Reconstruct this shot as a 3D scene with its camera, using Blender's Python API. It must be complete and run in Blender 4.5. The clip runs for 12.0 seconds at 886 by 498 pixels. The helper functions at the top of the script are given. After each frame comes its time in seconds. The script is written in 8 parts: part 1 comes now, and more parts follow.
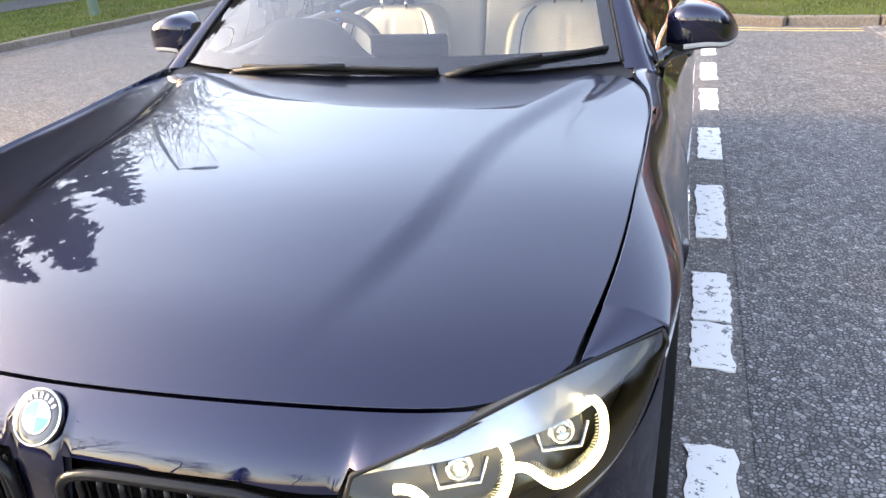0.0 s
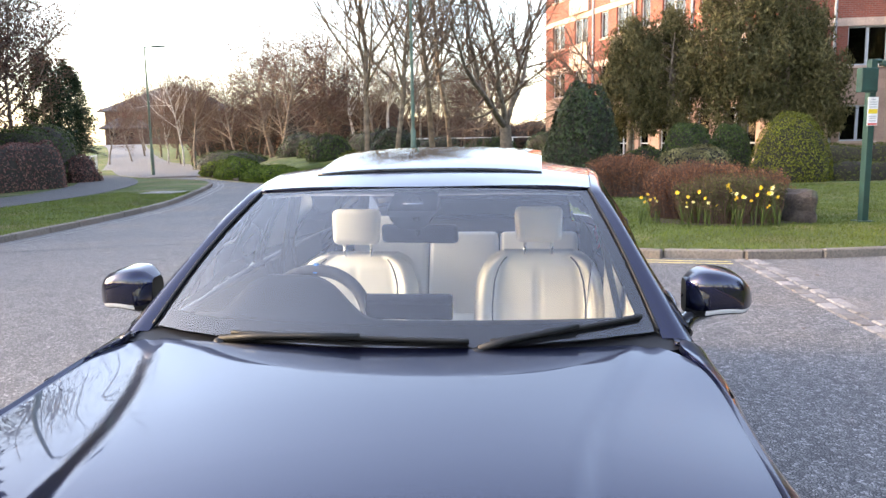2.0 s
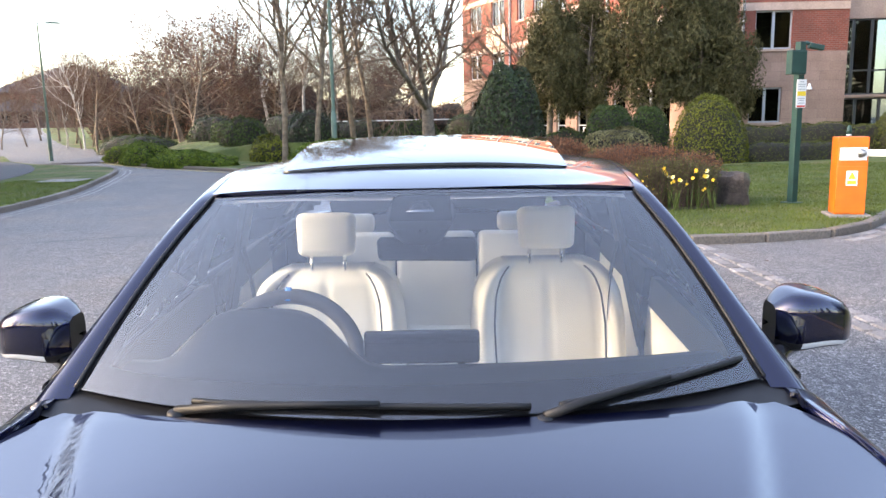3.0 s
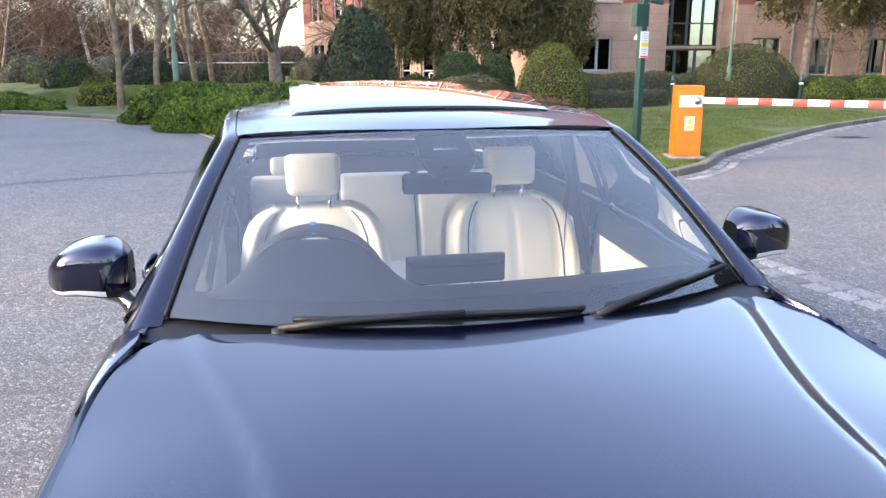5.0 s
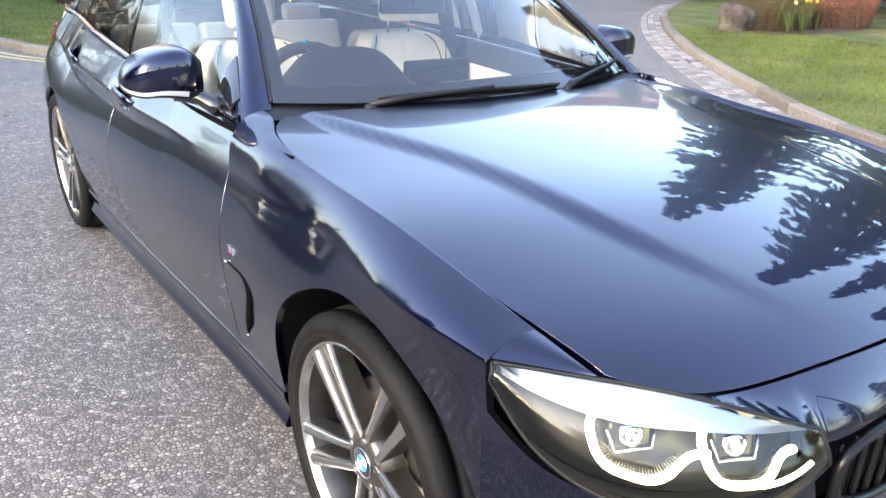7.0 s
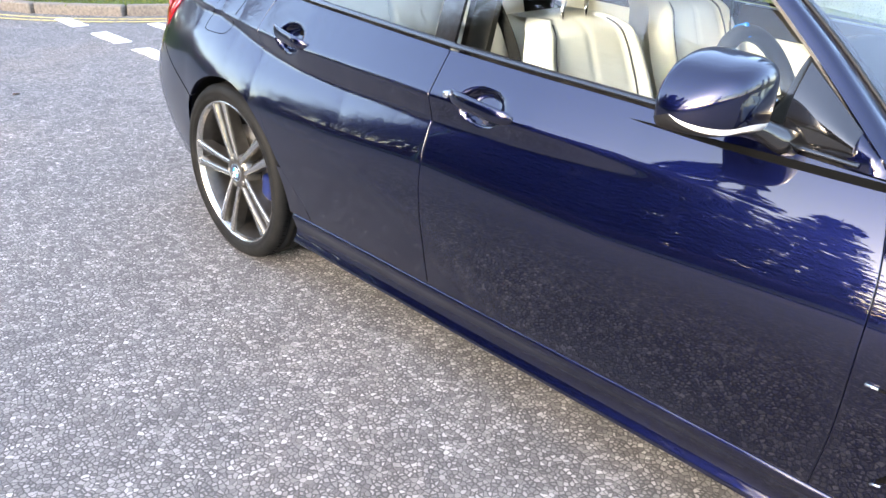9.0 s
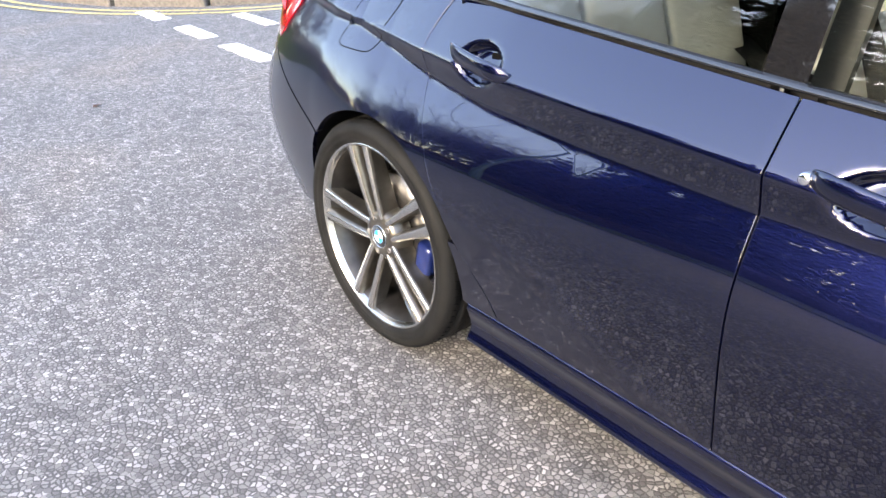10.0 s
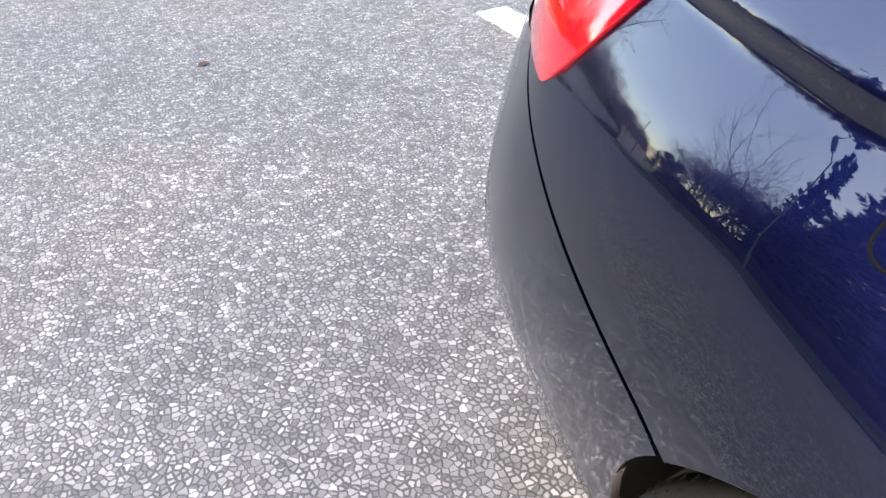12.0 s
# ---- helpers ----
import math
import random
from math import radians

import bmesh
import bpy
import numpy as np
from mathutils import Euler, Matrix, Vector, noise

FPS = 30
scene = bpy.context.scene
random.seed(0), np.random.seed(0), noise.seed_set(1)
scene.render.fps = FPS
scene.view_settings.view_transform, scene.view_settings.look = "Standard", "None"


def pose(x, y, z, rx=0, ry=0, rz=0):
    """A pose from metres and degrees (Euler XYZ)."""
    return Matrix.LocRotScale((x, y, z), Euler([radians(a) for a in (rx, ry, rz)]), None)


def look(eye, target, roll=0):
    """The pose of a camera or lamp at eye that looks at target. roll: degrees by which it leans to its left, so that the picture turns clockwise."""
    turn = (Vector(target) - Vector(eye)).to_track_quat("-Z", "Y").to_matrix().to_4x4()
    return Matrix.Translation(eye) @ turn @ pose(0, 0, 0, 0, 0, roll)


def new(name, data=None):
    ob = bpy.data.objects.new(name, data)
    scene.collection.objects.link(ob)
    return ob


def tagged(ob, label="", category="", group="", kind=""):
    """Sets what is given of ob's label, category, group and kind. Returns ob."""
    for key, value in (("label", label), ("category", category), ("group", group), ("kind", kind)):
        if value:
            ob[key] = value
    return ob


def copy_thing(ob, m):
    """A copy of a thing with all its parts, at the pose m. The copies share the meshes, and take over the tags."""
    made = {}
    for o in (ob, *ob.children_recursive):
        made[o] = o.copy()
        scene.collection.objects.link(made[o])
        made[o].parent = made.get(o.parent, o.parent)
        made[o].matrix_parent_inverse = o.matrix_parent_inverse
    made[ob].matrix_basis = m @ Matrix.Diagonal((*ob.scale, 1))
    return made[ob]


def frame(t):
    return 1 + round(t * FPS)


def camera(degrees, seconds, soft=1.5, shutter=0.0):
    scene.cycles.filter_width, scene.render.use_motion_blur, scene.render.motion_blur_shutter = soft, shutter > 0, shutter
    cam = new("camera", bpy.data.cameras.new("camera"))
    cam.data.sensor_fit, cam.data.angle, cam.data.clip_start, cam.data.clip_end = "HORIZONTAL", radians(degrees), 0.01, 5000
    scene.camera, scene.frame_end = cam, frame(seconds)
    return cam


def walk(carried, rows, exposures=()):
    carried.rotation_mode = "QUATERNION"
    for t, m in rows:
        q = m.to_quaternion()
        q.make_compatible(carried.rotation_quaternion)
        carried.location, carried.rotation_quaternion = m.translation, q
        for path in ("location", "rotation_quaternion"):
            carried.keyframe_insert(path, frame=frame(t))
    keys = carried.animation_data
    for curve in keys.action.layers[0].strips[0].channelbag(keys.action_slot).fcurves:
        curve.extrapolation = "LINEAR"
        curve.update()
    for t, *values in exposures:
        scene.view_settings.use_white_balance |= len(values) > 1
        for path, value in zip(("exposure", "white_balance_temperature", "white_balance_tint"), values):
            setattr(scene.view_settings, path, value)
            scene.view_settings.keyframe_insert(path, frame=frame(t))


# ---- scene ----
cam = camera(61.0, 12.0)

# the camera's way: seconds, eye, target, roll
PATH = [
    (0, (0.869, -1.417, 1.351), (0.29, 0.318, 0.542), -3.5),
    (0.5, (0.868, -1.488, 1.461), (0.332, 0.338, 0.845), -2.0),
    (1, (0.825, -1.468, 1.474), (0.308, 0.407, 1.01), -1.0),
    (1.5, (0.56, -1.435, 1.497), (0.188, 0.505, 1.18), -0.4),
    (2, (0.381, -1.244, 1.463), (0.138, 0.72, 1.178), -1.0),
    (2.5, (0.219, -0.867, 1.462), (0.125, 1.108, 1.167), -1.1),
    (2.7, (0.144, -0.741, 1.469), (0.087, 1.235, 1.161), -1.2),
    (4.3, (-0.124, -0.704, 1.508), (0.007, 1.245, 1.081), 0.5),
    (4.5, (-0.222, -0.647, 1.483), (-0.011, 1.295, 1.055), 0.1),
    (5, (-0.422, -0.918, 1.494), (-0.031, 0.984, 1.016), -0.2),
    (5.5, (-0.652, -1.195, 1.427), (-0.037, 0.625, 0.87), 0.1),
    (6, (-0.918, -1.332, 1.414), (-0.093, 0.377, 0.783), 0.3),
    (6.5, (-1.232, -1.297, 1.39), (-0.238, 0.3, 0.71), 0.4),
    (6.7, (-1.347, -1.258, 1.369), (-0.302, 0.294, 0.663), 1.0),
    (8.3, (-2.157, -0.209, 1.321), (-0.887, 1.093, 0.489), 2.5),
    (8.5, (-2.177, -0.048, 1.32), (-0.901, 1.238, 0.473), 2.7),
    (9, (-2.177, 0.396, 1.329), (-0.908, 1.673, 0.457), 2.1),
    (9.5, (-2.044, 0.834, 1.298), (-0.834, 2.152, 0.404), 0.7),
    (10, (-1.908, 1.263, 1.281), (-0.795, 2.636, 0.345), -0.8),
    (10.5, (-1.702, 1.664, 1.255), (-0.714, 3.092, 0.262), -1.0),
    (11, (-1.487, 2.042, 1.212), (-0.673, 3.555, 0.189), -1.2),
    (11.5, (-1.367, 2.458, 1.167), (-0.665, 3.989, 0.088), -0.8),
    (12, (-1.231, 2.796, 1.118), (-0.524, 4.255, -0.053), -3.5),
]
# the clip's camera opens up as it comes round to the dark flank, and its white balance drifts cooler
walk(cam, [(t, look(eye, target, roll)) for t, eye, target, roll in PATH],
     [(0, 3.25, 8500, 15), (2.5, 3.05, 7700, 15), (4.5, 3.2, 7300, 15), (6.5, 3.2, 7100, 10), (8.5, 3.5, 7000, 10), (10.5, 3.55, 7500, 10), (12, 3.55, 7700, 10)])

# ---- sky and sun: a bright, hazy late-afternoon sky, the sun low behind the trees ----
world = bpy.data.worlds.new("sky")
scene.world = world
world.use_nodes = True
wn, wl = world.node_tree.nodes, world.node_tree.links
sky = wn.new("ShaderNodeTexSky")
sky.sky_type, sky.sun_disc = "NISHITA", False
sky.sun_elevation, sky.sun_rotation = radians(18), radians(264)
sky.air_density, sky.dust_density, sky.ozone_density = 1.0, 1.6, 2.0
# thin high haze brightens the whole dome evenly
haze = wn.new("ShaderNodeVectorMath")
haze.operation = "ADD"
haze.inputs[1].default_value = (0.24, 0.20, 0.26)
wl.new(sky.outputs[0], haze.inputs[0])
wl.new(haze.outputs[0], wn["Background"].inputs[0])
wn["Background"].inputs[1].default_value = 0.15
sun = new("sun", bpy.data.lights.new("sun", "SUN"))
sun.data.energy, sun.data.angle, sun.data.color = 0.55, radians(10), (1.0, 0.86, 0.70)
sun.matrix_world = look((-28.4, -3.0, 9.27), (0, 0, 0))

# ---- materials ----
def material(name, color, rough=0.5, metal=0.0, **more):
    """A principled material; more: coat, coat_rough, spec, bump=(scale, height), vary=(scale, amount), grain=(scale, amount)."""
    m = bpy.data.materials.new(name)
    m.use_nodes = True
    n, l = m.node_tree.nodes, m.node_tree.links
    b = n["Principled BSDF"]
    b.inputs["Base Color"].default_value = (*color, 1)
    b.inputs["Roughness"].default_value = rough
    b.inputs["Metallic"].default_value = metal
    b.inputs["Coat Weight"].default_value = more.get("coat", 0)
    b.inputs["Coat IOR"].default_value = more.get("coat_ior", 1.5)
    b.inputs["Coat Roughness"].default_value = more.get("coat_rough", 0.02)
    b.inputs["Specular IOR Level"].default_value = more.get("spec", 0.5)
    if "emit" in more:
        b.inputs["Emission Color"].default_value = (*more["emit"][:3], 1)
        b.inputs["Emission Strength"].default_value = more["emit"][3]
    co = n.new("ShaderNodeTexCoord")
    out = None
    for key in ("vary", "grain"):
        if key in more:
            scale, amount = more[key]
            t = n.new("ShaderNodeTexNoise")
            t.inputs["Scale"].default_value, t.inputs["Detail"].default_value = scale, 4
            l.new(co.outputs["Object"], t.inputs["Vector"])
            mp = n.new("ShaderNodeMapRange")
            mp.inputs["From Min"].default_value, mp.inputs["From Max"].default_value = 0.3, 0.7
            mp.inputs["To Min"].default_value, mp.inputs["To Max"].default_value = 1 - amount, 1 + amount
            l.new(t.outputs["Fac"], mp.inputs["Value"])
            mx = n.new("ShaderNodeVectorMath")
            mx.operation = "SCALE"
            if out is None:
                mx.inputs[0].default_value = color
            else:
                l.new(out, mx.inputs[0])
            l.new(mp.outputs["Result"], mx.inputs["Scale"])
            out = mx.outputs["Vector"]
    if out is not None:
        l.new(out, b.inputs["Base Color"])
    if "bump" in more:
        scale, height = more["bump"]
        t = n.new("ShaderNodeTexNoise")
        t.inputs["Scale"].default_value, t.inputs["Detail"].default_value = scale, 3
        l.new(co.outputs["Object"], t.inputs["Vector"])
        bp = n.new("ShaderNodeBump")
        bp.inputs["Distance"].default_value = height
        bp.inputs["Strength"].default_value = 1
        l.new(t.outputs["Fac"], bp.inputs["Height"])
        l.new(bp.outputs["Normal"], b.inputs["Normal"])
    return m


def glass(name, tint, rough=0.0, ior=1.5, veil=0.0):
    """Thin sheet glass: a clear tinted sheet under a mirror gloss that grows towards the edge of sight."""
    m = bpy.data.materials.new(name)
    m.use_nodes = True
    n, l = m.node_tree.nodes, m.node_tree.links
    n.remove(n["Principled BSDF"])
    fr, tr, gl, mx = n.new("ShaderNodeFresnel"), n.new("ShaderNodeBsdfTransparent"), n.new("ShaderNodeBsdfGlossy"), n.new("ShaderNodeMixShader")
    fr.inputs["IOR"].default_value = ior
    tr.inputs["Color"].default_value = (*tint, 1)
    gl.inputs["Roughness"].default_value = rough
    l.new(fr.outputs[0], mx.inputs[0])
    l.new(tr.outputs[0], mx.inputs[1])
    l.new(gl.outputs[0], mx.inputs[2])
    last = mx.outputs[0]
    # pale diffuse film that paints a veil of reflected sky over the glass
    if veil:
        df, dm = n.new("ShaderNodeBsdfDiffuse"), n.new("ShaderNodeMixShader")
        co, t = n.new("ShaderNodeTexCoord"), n.new("ShaderNodeTexNoise")
        t.inputs["Scale"].default_value, t.inputs["Detail"].default_value = 5, 4
        l.new(co.outputs["Object"], t.inputs["Vector"])
        k = n.new("ShaderNodeMapRange")
        k.inputs["From Min"].default_value, k.inputs["From Max"].default_value = 0.3, 0.7
        k.inputs["To Min"].default_value, k.inputs["To Max"].default_value = veil * 0.8, veil * 1.2
        l.new(t.outputs["Fac"], k.inputs["Value"])
        df.inputs["Color"].default_value = (0.72, 0.76, 0.82, 1)
        l.new(k.outputs["Result"], dm.inputs[0])
        l.new(last, dm.inputs[1])
        l.new(df.outputs[0], dm.inputs[2])
        last = dm.outputs[0]
    l.new(last, n["Material Output"].inputs[0])
    return m


PAINT = material("dark_blue_metallic_paint", (0.0024, 0.0040, 0.027), 0.32, 0.92, spec=0.05, coat=1.0, coat_rough=0.018, coat_ior=1.60, grain=(900, 0.25))
GLOSS_BLACK = material("gloss_black", (0.006, 0.006, 0.007), 0.08, coat=1.0)
BLACK_PLASTIC = material("black_plastic", (0.008, 0.008, 0.009), 0.5, spec=0.3, bump=(300, 0.0001), vary=(20, 0.2))
# near-black that paints in the shade of gaps, slots and hollow insides
DARK_GAP = material("painted_inside_shade", (0.003, 0.003, 0.003), 0.9, spec=0.05)
CHROME = material("chrome", (0.75, 0.76, 0.78), 0.08, 1.0)
STRIP = material("pale_strip", (0.62, 0.62, 0.64), 0.25, coat=0.6)
SILVER = material("satin_silver", (0.62, 0.63, 0.65), 0.22, 1.0)
RIM_FACE = material("polished_alloy", (0.55, 0.54, 0.52), 0.24, 1.0, grain=(60, 0.08))
RIM_DARK = material("grey_alloy", (0.11, 0.102, 0.092), 0.28, 0.85, vary=(25, 0.25))
BARREL = material("dark_wheel_barrel", (0.045, 0.042, 0.040), 0.35, 0.8, vary=(20, 0.3))
FRIT = material("black_glass_print", (0.004, 0.004, 0.005), 0.6, spec=0.0)
RUBBER = material("tyre_rubber", (0.007, 0.007, 0.0072), 0.65, vary=(14, 0.35), bump=(150, 0.0006), spec=0.12)
STEEL = material("brake_steel", (0.32, 0.31, 0.30), 0.35, 1.0, vary=(30, 0.3))
CALIPER = material("blue_caliper", (0.006, 0.014, 0.085), 0.3, 0.2, coat=0.6)
WINDSCREEN_GLASS = glass("windscreen_glass", (0.96, 0.98, 0.985), ior=2.05, veil=0.008)
SIDE_GLASS = glass("side_glass", (0.84, 0.89, 0.88), ior=1.75)
PRIVACY_GLASS = glass("rear_glass", (0.40, 0.44, 0.45), ior=1.8)
BACK_GLASS = glass("back_window_glass", (0.58, 0.62, 0.63), ior=1.7)
LAMP_GLASS = glass("lamp_cover", (0.93, 0.95, 0.96), ior=1.55)
LEATHER = material("cream_leather", (0.84, 0.81, 0.73), 0.42, bump=(220, 0.0003), vary=(7, 0.07))
STITCH = material("dark_piping", (0.05, 0.05, 0.055), 0.6)
DASH = material("black_dash", (0.016, 0.017, 0.019), 0.6, bump=(60, 0.0002), vary=(9, 0.15))
CARPET = material("dark_carpet", (0.012, 0.012, 0.013), 0.95, bump=(500, 0.003))
HEADLINER = material("grey_headliner", (0.62, 0.61, 0.59), 0.9, bump=(700, 0.0005))
PILLAR_TRIM = material("dark_grey_pillar_trim", (0.10, 0.10, 0.105), 0.8, bump=(600, 0.0005))
SCREEN = material("dark_screen", (0.008, 0.009, 0.011), 0.12, coat=0.5)
LAMP_ON = material("daylight_ring", (1, 0.95, 0.75), 0.3, emit=(1.0, 0.88, 0.50, 1.8))
LAMP_DARK = material("lamp_housing", (0.05, 0.05, 0.045), 0.35, 0.4)
LAMP_BROW = material("lamp_brow", (0.42, 0.44, 0.47), 0.25, 0.8)
GRILLE_BLACK = material("grille_black", (0.006, 0.006, 0.007), 0.28, spec=0.25)
LAMP_SILVER = material("lamp_reflector", (0.55, 0.55, 0.55), 0.15, 1.0)
RED_LENS = material("red_lamp_lens", (0.24, 0.002, 0.008), 0.06, coat=1.0, vary=(6, 0.2))
ROUND_BLUE = material("badge_blue", (0.02, 0.22, 0.62), 0.2, coat=1.0)
ROUND_WHITE = material("badge_white", (0.80, 0.80, 0.80), 0.25, coat=1.0)
RED_PAINT = material("badge_red", (0.5, 0.02, 0.03), 0.3)

# ---- mesh helpers ----
def part(name, data, mat, parent=None, label="", smooth=True):
    """One mesh object from a bmesh or from (verts, faces); mat: a material, or a list with a face's index as third of data."""
    me = bpy.data.meshes.new(name)
    if isinstance(data, bmesh.types.BMesh):
        data.to_mesh(me)
        data.free()
        index = None
    else:
        verts, faces, *rest = data
        me.from_pydata([tuple(map(float, v)) for v in verts], [], [tuple(map(int, f)) for f in faces])
        index = rest[0] if rest else None
    for m in (mat if isinstance(mat, (list, tuple)) else [mat]):
        me.materials.append(m)
    if index is not None:
        me.polygons.foreach_set("material_index", list(map(int, index)))
    if smooth:
        me.polygons.foreach_set("use_smooth", [True] * len(me.polygons))
    me.update()
    ob = new(name, me)
    if parent is not None:
        ob.parent = parent
    if label:
        ob["label"] = label
    return ob


def empty(name, label, category, group="", kind="", at=(0, 0, 0)):
    ob = tagged(new(name), label, category, group, kind)
    ob.location = at
    return ob


def join(*datas):
    """Several (verts, faces) in one."""
    verts, faces, n = [], [], 0
    for d in datas:
        v, f = d[0], d[1]
        verts.extend(v)
        faces.extend([tuple(i + n for i in q) for q in f])
        n += len(v)
    return verts, faces


def moved(data, m):
    return [tuple(m @ Vector(v)) for v in data[0]], data[1]


def mirrored(data):
    """The same on the other side of x = 0."""
    return [(-v[0], v[1], v[2]) for v in data[0]], [tuple(reversed(f)) for f in data[1]]


def spline(keys):
    """A smooth (natural cubic) function through (place, value) keys, straight beyond them."""
    xs, vs = np.array(keys, float).T
    n, h = len(xs), np.diff(xs)
    a, r = np.eye(n), np.zeros(n)
    for i in range(1, n - 1):
        a[i, i - 1:i + 2] = h[i - 1], 2 * (h[i - 1] + h[i]), h[i]
        r[i] = 6 * ((vs[i + 1] - vs[i]) / h[i] - (vs[i] - vs[i - 1]) / h[i - 1])
    m = np.linalg.solve(a, r)

    def f(x):
        x = np.clip(np.asarray(x, float), xs[0], xs[-1])
        i = np.clip(np.searchsorted(xs, x) - 1, 0, n - 2)
        p, q = xs[i + 1] - x, x - xs[i]
        return m[i] * p ** 3 / (6 * h[i]) + m[i + 1] * q ** 3 / (6 * h[i]) + (vs[i] / h[i] - m[i] * h[i] / 6) * p + (vs[i + 1] / h[i] - m[i + 1] * h[i] / 6) * q
    return f


def curve3(points):
    """A smooth space curve through points, as a function of 0..1."""
    p = np.array(points, float)
    d = np.r_[0, np.cumsum(np.linalg.norm(np.diff(p, axis=0), axis=1))]
    fs = [spline(list(zip(d / d[-1], p[:, k]))) for k in range(3)]
    return lambda t: np.stack([f(t) for f in fs], -1)


def sheet(P, lip=0.0, out=None):
    """A grid of points (n, m, 3) as (verts, faces), turned so that its front looks along out; lip: the depth of a flange round its edge."""
    P = np.asarray(P, float)
    n, m = P.shape[:2]
    N = np.cross(np.gradient(P, axis=0), np.gradient(P, axis=1))
    N /= np.linalg.norm(N, axis=2, keepdims=True) + 1e-12
    turn = out is not None and float((N * np.asarray(out, float)).sum(-1).mean()) < 0
    if turn:
        N = -N
    if out is not None:
        o = np.asarray(out, float) / np.linalg.norm(out)
        N = np.where((N @ o)[..., None] < 0.05, o, N)
    idx = np.arange(n * m).reshape(n, m)
    faces = [(idx[i, j], idx[i + 1, j], idx[i + 1, j + 1], idx[i, j + 1]) for i in range(n - 1) for j in range(m - 1)]
    verts = [tuple(v) for v in P.reshape(-1, 3)]
    if lip:
        loop = [(i, 0) for i in range(n)] + [(n - 1, j) for j in range(1, m)] + [(i, m - 1) for i in range(n - 2, -1, -1)] + [(0, j) for j in range(m - 2, 0, -1)]
        base, k, r = len(verts), len(loop), 0.0016 if lip > 0.015 else 0.0
        rings = [[P[i, j] for i, j in loop]]
        if r:
            # the pressed edge rolls over before it drops
            away = []
            for i, j in loop:
                q = P[min(max(i, 1), n - 2), min(max(j, 1), m - 2)]
                w = P[i, j] - q
                w = w - N[i, j] * (w @ N[i, j])
                away.append(w / (np.linalg.norm(w) + 1e-9))
            rings += [[P[i, j] + r * (c * w - d * N[i, j]) for (i, j), w in zip(loop, away)] for c, d in ((0.6, 0.2), (1.0, 1.0))]
        rings.append([q - N[i, j] * lip for (i, j), q in zip(loop, rings[-1])])
        verts += [tuple(q) for ring in rings for q in ring]
        for g in range(len(rings) - 1):
            faces += [(base + g * k + a, base + (g + 1) * k + a, base + (g + 1) * k + (a + 1) % k, base + g * k + (a + 1) % k) for a in range(k)]
    if turn:
        faces = [tuple(reversed(f)) for f in faces]
    return verts, faces


def tube(path, radius, sides=8, close=False):
    """A round bar along points; radius: a number or one for each point."""
    p = np.array(path, float)
    r = np.broadcast_to(np.asarray(radius, float), (len(p),))
    tang = np.gradient(p, axis=0) if not close else np.roll(p, -1, 0) - np.roll(p, 1, 0)
    tang /= np.linalg.norm(tang, axis=1, keepdims=True) + 1e-12
    ref = np.array([0, 0, 1.0]) if abs(tang[0][2]) < 0.9 else np.array([1.0, 0, 0])
    verts, faces = [], []
    u = None
    for i in range(len(p)):
        u = np.cross(tang[i], ref) if u is None else u - tang[i] * (u @ tang[i])
        u /= np.linalg.norm(u) + 1e-12
        w = np.cross(tang[i], u)
        verts += [tuple(p[i] + r[i] * (math.cos(a) * u + math.sin(a) * w)) for a in np.arange(sides) * 2 * math.pi / sides]
    rings = len(p) if close else len(p) - 1
    for i in range(rings):
        a, b = i * sides, ((i + 1) % len(p)) * sides
        faces += [(a + k, a + (k + 1) % sides, b + (k + 1) % sides, b + k) for k in range(sides)]
    if not close:
        faces += [tuple(range(sides - 1, -1, -1)), tuple((len(p) - 1) * sides + k for k in range(sides))]
    return verts, faces


def box(x0, x1, y0, y1, z0, z1, bevel=0.0, segments=2):
    bm = bmesh.new()
    bmesh.ops.create_cube(bm, size=1)
    bmesh.ops.transform(bm, matrix=pose((x0 + x1) / 2, (y0 + y1) / 2, (z0 + z1) / 2) @ Matrix.Diagonal((x1 - x0, y1 - y0, z1 - z0, 1)), verts=bm.verts)
    if bevel:
        bmesh.ops.bevel(bm, geom=bm.edges[:], offset=bevel, segments=segments, profile=0.5, affect="EDGES")
    out = ([tuple(v.co) for v in bm.verts], None)
    bm.verts.index_update()
    faces = [tuple(v.index for v in f.verts) for f in bm.faces]
    bm.free()
    return out[0], faces


def lathe(profile, steps=48, axis="x"):
    """A profile of (along, radius) turned about an axis."""
    verts, faces, m = [], [], len(profile)
    for k in range(steps):
        a = 2 * math.pi * k / steps
        for s, r in profile:
            verts.append((s, r * math.cos(a), r * math.sin(a)) if axis == "x" else (r * math.cos(a), r * math.sin(a), s))
    for k in range(steps):
        for j in range(m - 1):
            a, b = k * m + j, ((k + 1) % steps) * m + j
            faces.append((a, b, b + 1, a + 1))
    return verts, faces


def blend(t):
    t = np.clip(t, 0, 1)
    return t * t * (3 - 2 * t)

# ---- grounds: materials ----
def nodes_of(name):
    m = bpy.data.materials.new(name)
    m.use_nodes = True
    return m, m.node_tree.nodes, m.node_tree.links


def ramp(n, keys):
    r = n.new("ShaderNodeValToRGB")
    while len(r.color_ramp.elements) < len(keys):
        r.color_ramp.elements.new(0.5)
    for e, (p, c) in zip(r.color_ramp.elements, keys):
        e.position, e.color = p, (*c, 1)
    return r


def noise_node(n, l, vector, scale, detail=4):
    t = n.new("ShaderNodeTexNoise")
    t.inputs["Scale"].default_value, t.inputs["Detail"].default_value = scale, detail
    l.new(vector, t.inputs["Vector"])
    return t


